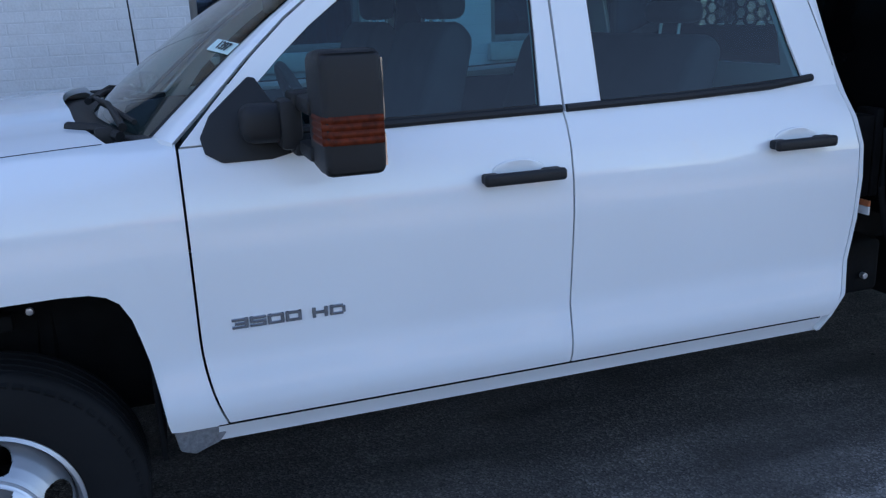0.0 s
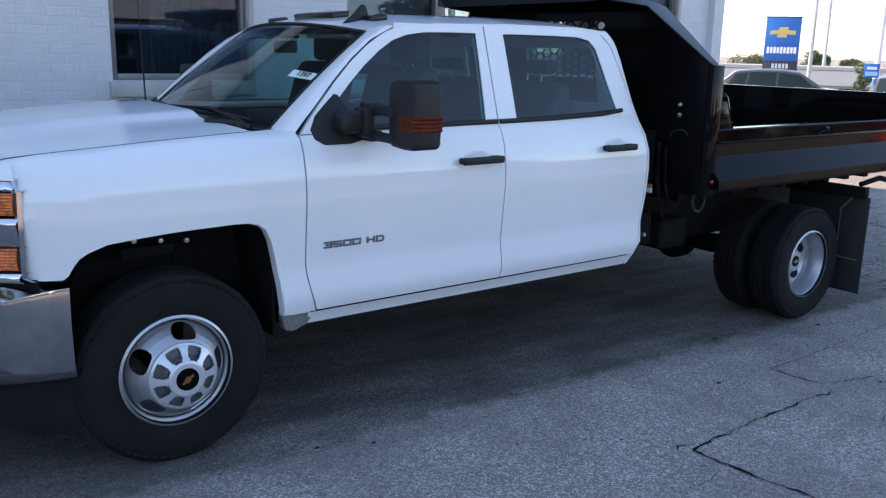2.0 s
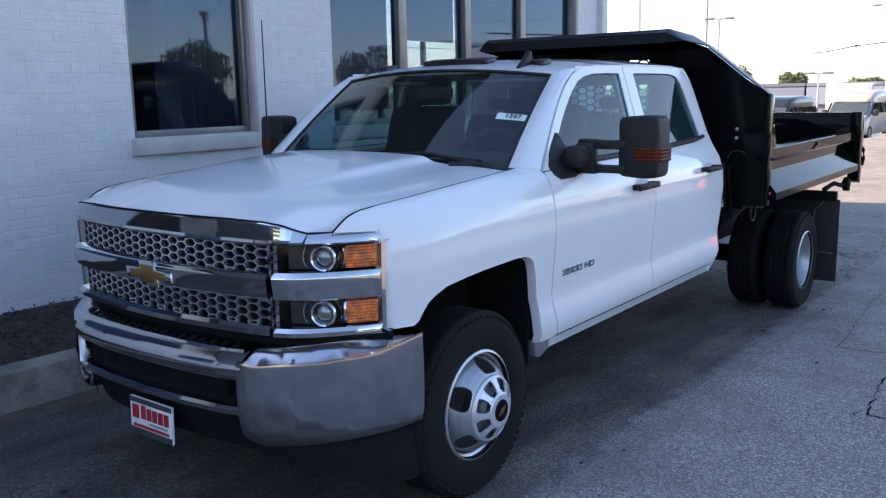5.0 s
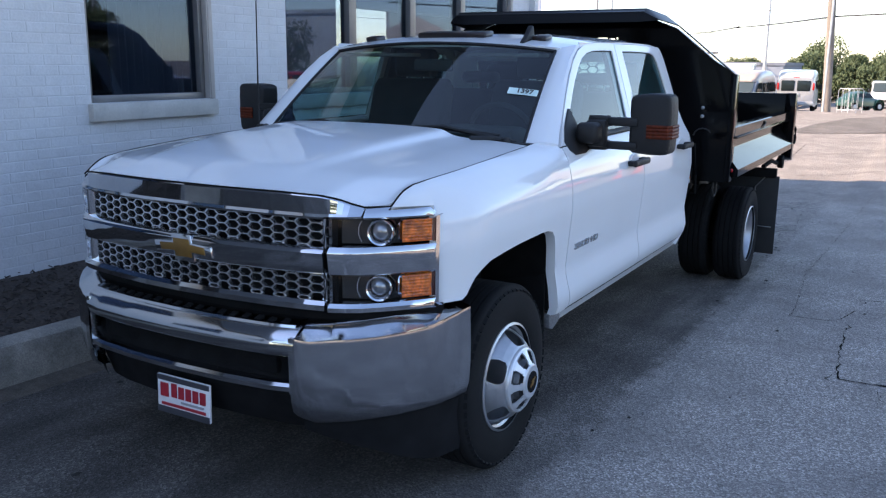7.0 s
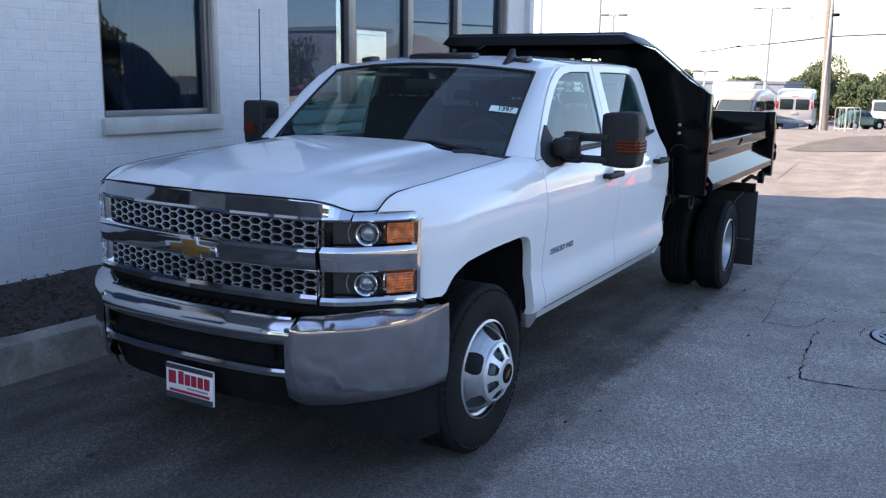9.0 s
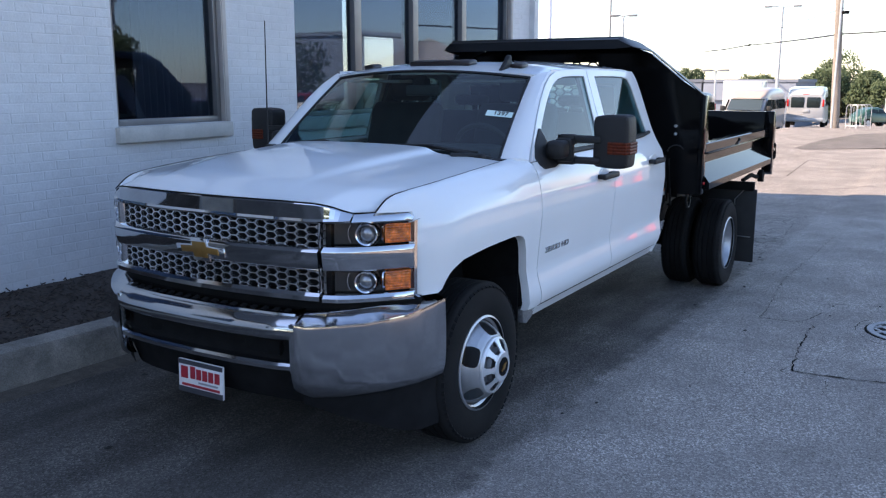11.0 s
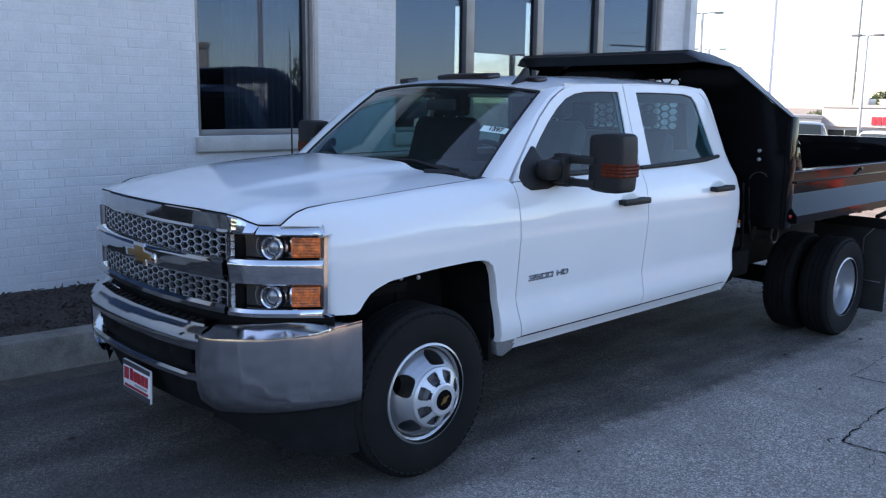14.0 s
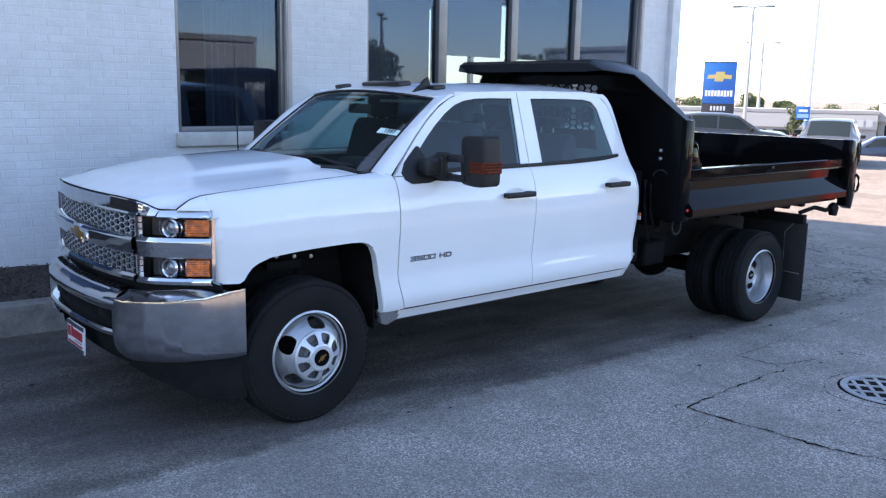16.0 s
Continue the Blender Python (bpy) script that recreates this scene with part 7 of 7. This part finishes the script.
part("prop_shaft", tube([(0.6, 0, 0.50), (2.4, 0, 0.48), (4.2, 0, 0.40)], 0.045, 10), DARK, truck)
part("fuel_tank", box((1.9, -0.50, 0.59), (1.1, 0.26, 0.20), 0.03), DARK, truck)
part("exhaust", tube([(0.5, 0.55, 0.48), (2.6, 0.58, 0.46), (3.6, 0.62, 0.46)], 0.045, 10), DARK, truck)

# ---- pavement details ----
PATCH = [(24.2, 1.4), (23.6, 1.1), (25.4, -1.3), (27.0, -5.0), (29.0, -9.0), (38.5, -8.0), (36.5, -2.5), (34.8, -0.7), (32.8, 0.5), (28.0, 1.25)]
single("asphalt_patch", outward(pane(PATCH, lambda x, y: (x, y, land(x, y) + 0.005)), (0, 0, 1)), asphalt("patch_asphalt", 0.13, 0.5), "darker asphalt repair patch in the sunlit lot", "pavement", kind="structure")
CRACK = mat("crack_fill", (0.009, 0.009, 0.009), 0.95, stain=[(20, 0.4)], ior=1.2)


def crack(pts, w, seed):
    """A crooked thin gap along points."""
    rnd = random.Random(seed)
    line = []
    for (ax, ay), (bx, by) in zip(pts[:-1], pts[1:]):
        n = max(2, int(math.hypot(bx - ax, by - ay) / 0.028))
        for k in range(n):
            u = k / n
            line.append((ax + (bx - ax) * u + rnd.gauss(0, 0.006), ay + (by - ay) * u + rnd.gauss(0, 0.006)))
    line.append(pts[-1])
    rows = []
    ph = rnd.uniform(0, 6)
    for i, (x, y) in enumerate(line):
        wide = 0.75 + 0.35 * math.sin(ph + i * 0.31) + 0.3 * math.sin(ph * 2 + i * 0.83)
        a = line[max(0, i - 1)]
        b = line[min(len(line) - 1, i + 1)]
        d = Vector((b[0] - a[0], b[1] - a[1], 0)).normalized()
        n = Vector((-d.y, d.x, 0)) * 1.0 * w * max(0.3, wide) * rnd.uniform(0.35, 1.4) * (0.3 if i in (0, len(line) - 1) else 1) / 2
        z = ground_z(x, y) + 0.0045
        rows.append([(x + n.x, y + n.y, z), (x - n.x, y - n.y, z)])
    return outward(grid(rows), (0, 0, 1))


CRACKS = [([(3.16, -1.67), (3.16, -1.83), (3.18, -1.97), (3.12, -2.065)], 0.009),
          ([(3.12, -2.065), (2.90, -2.05), (2.70, -2.065), (2.36, -2.07), (2.14, -2.09), (1.99, -2.10), (1.88, -2.12)], 0.011),
          ([(1.88, -2.12), (1.905, -2.28), (1.905, -2.41), (1.94, -2.59), (1.95, -2.74), (1.97, -2.88), (2.01, -3.04), (2.07, -3.18), (2.2, -3.6), (2.4, -4.4)], 0.016),
          ([(1.97, -2.08), (1.86, -2.05), (1.80, -2.10)], 0.006),
          ([(3.18, -1.97), (3.39, -2.03), (3.57, -2.065)], 0.007),
          ([(3.16, -1.67), (3.3, -1.68), (3.74, -1.655), (4.72, -1.58), (6.1, -1.62), (8.4, -1.66), (11.0, -1.70)], 0.0045),
          ([(3.90, -2.03), (3.98, -2.2), (4.04, -2.39), (4.12, -2.8), (4.2, -3.4)], 0.009),
          ([(2.95, -2.12), (2.9, -2.3), (2.99, -2.40)], 0.003), ([(1.52, -2.33), (1.69, -2.34), (1.80, -2.31)], 0.004),
          ([(0.05, -1.19), (0.65, -1.175), (1.4, -1.17), (2.2, -1.16), (3.0, -1.18), (3.8, -1.20), (5.0, -1.14), (7.0, -1.16), (9.5, -1.2)], 0.0016),
          ([(5.2, -0.5), (5.9, -0.9), (6.6, -0.75), (7.6, -1.1), (9.0, -1.0)], 0.006), ([(5.6, -0.1), (6.6, 0.3), (7.4, 0.1), (8.6, 0.7)], 0.007), ([(6.6, 0.3), (6.5, -0.7)], 0.005), ([(7.4, 0.1), (7.6, -1.05)], 0.005),
          ([(13.2, -0.3), (14.8, -1.9), (17.5, -2.8)], 0.02), ([(16, 1.0), (19, -1.5), (24, -2.6)], 0.025), ([(14.5, 1.5), (15.5, 0.2), (20, 0.4)], 0.02)]
for k, (pts, w) in enumerate(CRACKS):
    single("pavement_crack", crack(pts, w, 70 + k), CRACK, "dark open crack in the worn asphalt", "crack", "pavement cracks", "structure")
MH_X, MH_Y = 3.27, -2.715
ringc = [(MH_X + (0.43 + 0.03 * math.sin(3 * a)) * math.cos(a), MH_Y + (0.41 + 0.03 * math.cos(2 * a)) * math.sin(a)) for a in [0.6 + 0.2 * k for k in range(22)]]
single("pavement_crack", crack(ringc, 0.005, 99), CRACK, "round hairline crack about the manhole cover", "crack", "pavement cracks", "structure")

# manhole grate
mh = thing("manhole_cover", "grey cast iron manhole grate set in the asphalt", "manhole", at=Matrix.Translation((MH_X, MH_Y, ground_z(MH_X, MH_Y) + 0.006)) @ Matrix.Rotation(radians(38), 4, 'Z'))
IRON = mat("cast_iron", (0.30, 0.30, 0.31), 0.6, 0.3, grain=80, grain_amt=0.2, stain=[(10, 0.2)])
part("rim", lathe([(0.305, -0.02), (0.305, 0.007), (0.262, 0.008), (0.258, -0.02)], 48, 'Z'), IRON, mh)
part("joint", lathe([(0.322, -0.02), (0.322, 0.0), (0.304, 0.0015)], 48, 'Z'), CRACK, mh)
part("pit", lathe([(0.258, 0.001), (0.0, 0.001)], 48, 'Z'), CRACK, mh)
for k in range(6):
    y = -0.2 + 0.08 * k
    h = math.sqrt(0.258 ** 2 - y * y)
    part("grate_bar", span((-h, y - 0.013, 0.0015), (h, y + 0.013, 0.006), 0.002), IRON, mh)
for k in range(4):
    x = -0.18 + 0.12 * k
    h = math.sqrt(0.258 ** 2 - x * x)
    part("grate_bar", span((x - 0.016, -h, 0.0015), (x + 0.016, h, 0.0065), 0.002), IRON, mh)

# small dark litter and gravel
rnd = random.Random(5)
verts, faces = [], []
for k in range(260):
    x, y = rnd.uniform(-4, 9), rnd.uniform(-5.5, 1.5)
    s_ = rnd.choice([0.006, 0.008, 0.010, 0.014, 0.022]) * rnd.uniform(0.7, 1.3)
    z = ground_z(x, y) + 0.005
    n = len(verts)
    a0 = rnd.uniform(0, 6.3)
    for j in range(5):
        a = a0 + 2 * math.pi * j / 5
        r_ = s_ * rnd.uniform(0.6, 1.2)
        verts.append((x + r_ * math.cos(a), y + r_ * math.sin(a) * 0.7, z))
    verts.append((x, y, z + s_ * 0.35))
    for j in range(5):
        faces.append((n + j, n + (j + 1) % 5, n + 5))
me = bpy.data.meshes.new("litter")
me.from_pydata(verts, [], faces)
me.materials.append(mat("litter_dark", (0.03, 0.027, 0.024), 0.9))
tagged(new("litter", me), "small dark bits and gravel on the asphalt", "litter", kind="stuff")

# mulch chips
verts, faces = [], []
for k in range(4200):
    x, y = rnd.uniform(-4.5, 5.0), rnd.uniform(1.83, 2.64)
    z = 0.262 + 0.12 * (y - 1.82) / 0.86 + rnd.uniform(0.0, 0.03)
    l, w = rnd.uniform(0.02, 0.06), rnd.uniform(0.006, 0.014)
    q = Euler((rnd.uniform(-0.6, 0.6), rnd.uniform(-0.6, 0.6), rnd.uniform(0, 6.3))).to_matrix()
    n = len(verts)
    for u, v, t_ in ((-1, -1, 0), (1, -1, 0), (1, 1, 0), (-1, 1, 0), (-0.8, 0, 1), (0.8, 0, 1)):
        verts.append(tuple(Vector((x, y, z)) + q @ Vector((u * l / 2, v * w / 2, t_ * 0.006))))
    faces += [(n, n + 1, n + 5, n + 4), (n + 2, n + 3, n + 4, n + 5), (n + 1, n + 2, n + 5), (n + 3, n, n + 4)]
me = bpy.data.meshes.new("mulch_chips")
me.from_pydata(verts, [], faces)
me.materials.append(MULCH)
tagged(new("mulch_chips", me), "dark shredded bark chips in the planting bed", "mulch", kind="stuff")

# curtains behind the shop windows
CURTAIN = mat("curtain_grey", (0.20, 0.21, 0.235), 0.9, stain=[(5, 0.1)])
for i, (x0, x1, zt) in enumerate(((-1.62, -0.85, 3.35), (1.22, 1.96, 3.35))):
    n = 90
    rows = [[(x0 + (x1 - x0) * k / n, WALL_Y + 0.24 + 0.030 * math.sin(k * 0.75) + 0.008 * math.sin(k * 0.31 + z), z) for z in (0.45, 1.6, 2.6, zt)] for k in range(n + 1)]
    single("curtain", outward(grid(rows), (0, -1, 0)), CURTAIN, "grey pleated curtain hanging behind the window", "curtain", "window curtains")

# roller shades behind the wide window, drawn down part of the way
SHADE_CLOTH = mat("shade_cloth", (0.20, 0.21, 0.24), 0.9, grain=500, grain_amt=0.15, stain=[(3, 0.06)])
for x0, x1, z in ((2.98, 3.89, 1.62), (4.07, 5.01, 2.31), (5.19, 6.16, 2.31), (6.33, 7.43, 2.31)):
    rb = thing("roller_shade", "grey roller shade drawn down behind the glass", "roller shade", "roller shades")
    part("cloth", span((x0, WALL_Y + 0.180, z), (x1, WALL_Y + 0.184, 3.54)), SHADE_CLOTH, rb)
    part("hem_bar", span((x0, WALL_Y + 0.175, z - 0.025), (x1, WALL_Y + 0.189, z), 0.004), FRAME_METAL, rb)
    part("roller", tube([(x0, WALL_Y + 0.20, 3.56), (x1, WALL_Y + 0.20, 3.56)], 0.025, 10), FRAME_METAL, rb)

# ---- bricks ----
COURSE, STEP = 0.0677, 0.2095


def brick_mesh(name, l, h, d):
    bm = bmesh.new()
    b = 0.0045
    f = [bm.verts.new(p) for p in ((-l / 2 + b, -d, -h / 2 + b), (l / 2 - b, -d, -h / 2 + b), (l / 2 - b, -d, h / 2 - b), (-l / 2 + b, -d, h / 2 - b))]
    r = [bm.verts.new(p) for p in ((-l / 2, -d + 0.002, -h / 2), (l / 2, -d + 0.002, -h / 2), (l / 2, -d + 0.002, h / 2), (-l / 2, -d + 0.002, h / 2))]
    k = [bm.verts.new(p) for p in ((-l / 2, 0, -h / 2), (l / 2, 0, -h / 2), (l / 2, 0, h / 2), (-l / 2, 0, h / 2))]
    bm.faces.new(f)
    for p, q in ((f, r), (r, k)):
        for j in range(4):
            n = (j + 1) % 4
            bm.faces.new((p[j], q[j], q[n], p[n]))
    bmesh.ops.recalc_face_normals(bm, faces=bm.faces[:])
    return mesh_of(name, bm, BRICK, 20)


BRICK_ME = brick_mesh("brick", 0.2068, 0.0650, 0.0129)
rnd = random.Random(11)
verts, faces, singles = [], [], 0
co = [v.co.copy() for v in BRICK_ME.vertices]
pf = [tuple(p.vertices) for p in BRICK_ME.polygons]
for row in range(46):
    z = 0.30 + COURSE * (row + 0.5)
    x = -6.0 + (STEP / 2 if row % 2 else 0)
    while x < CORNER_X - 0.02:
        lo, hi = x - 0.101, min(x + 0.101, CORNER_X)
        for o in OPEN:
            ox0, ox1 = o[0] - (0.032 if z < o[2] else 0.0), o[1] + (0.037 if z < o[2] else 0.048)
            if o[2] - 0.13 < z < o[3] and hi > ox0 and lo < ox1:
                if lo < ox0 - 0.03:
                    hi = ox0 - 0.003
                elif hi > ox1 + 0.03:
                    lo = ox1 + 0.003
                else:
                    hi = lo
        if CORNER_X - 0.13 < hi < CORNER_X:
            hi = CORNER_X
        if hi - lo > 0.03:
            c, sc = (lo + hi) / 2, (hi - lo) / 0.2025
            dy = rnd.uniform(-0.0007, 0.0007)
            tilt = rnd.gauss(0, 0.005)
            if -0.80 < c < 0.86 and 0.42 < z < 2.95 and singles < 300:
                ob = new("brick", BRICK_ME)
                ob.parent = wall
                ob.matrix_basis = Matrix.Translation((c, WALL_Y + 0.0155 + dy, z)) @ Matrix.Rotation(tilt, 4, 'Y') @ Matrix.Diagonal((sc, 1, 1, 1))
                singles += 1
            else:
                n = len(verts)
                verts += [(c + v.x * sc, WALL_Y + 0.0155 + dy + v.y, z + v.z + tilt * v.x) for v in co]
                faces += [tuple(i + n for i in f) for f in pf]
        x += STEP
me = bpy.data.meshes.new("brickwork")
me.from_pydata(verts, [], faces)
me.materials.append(BRICK)
shade(me, 20)
bw = new("brickwork", me)
bw.parent = wall
bw["kind"] = "stuff"
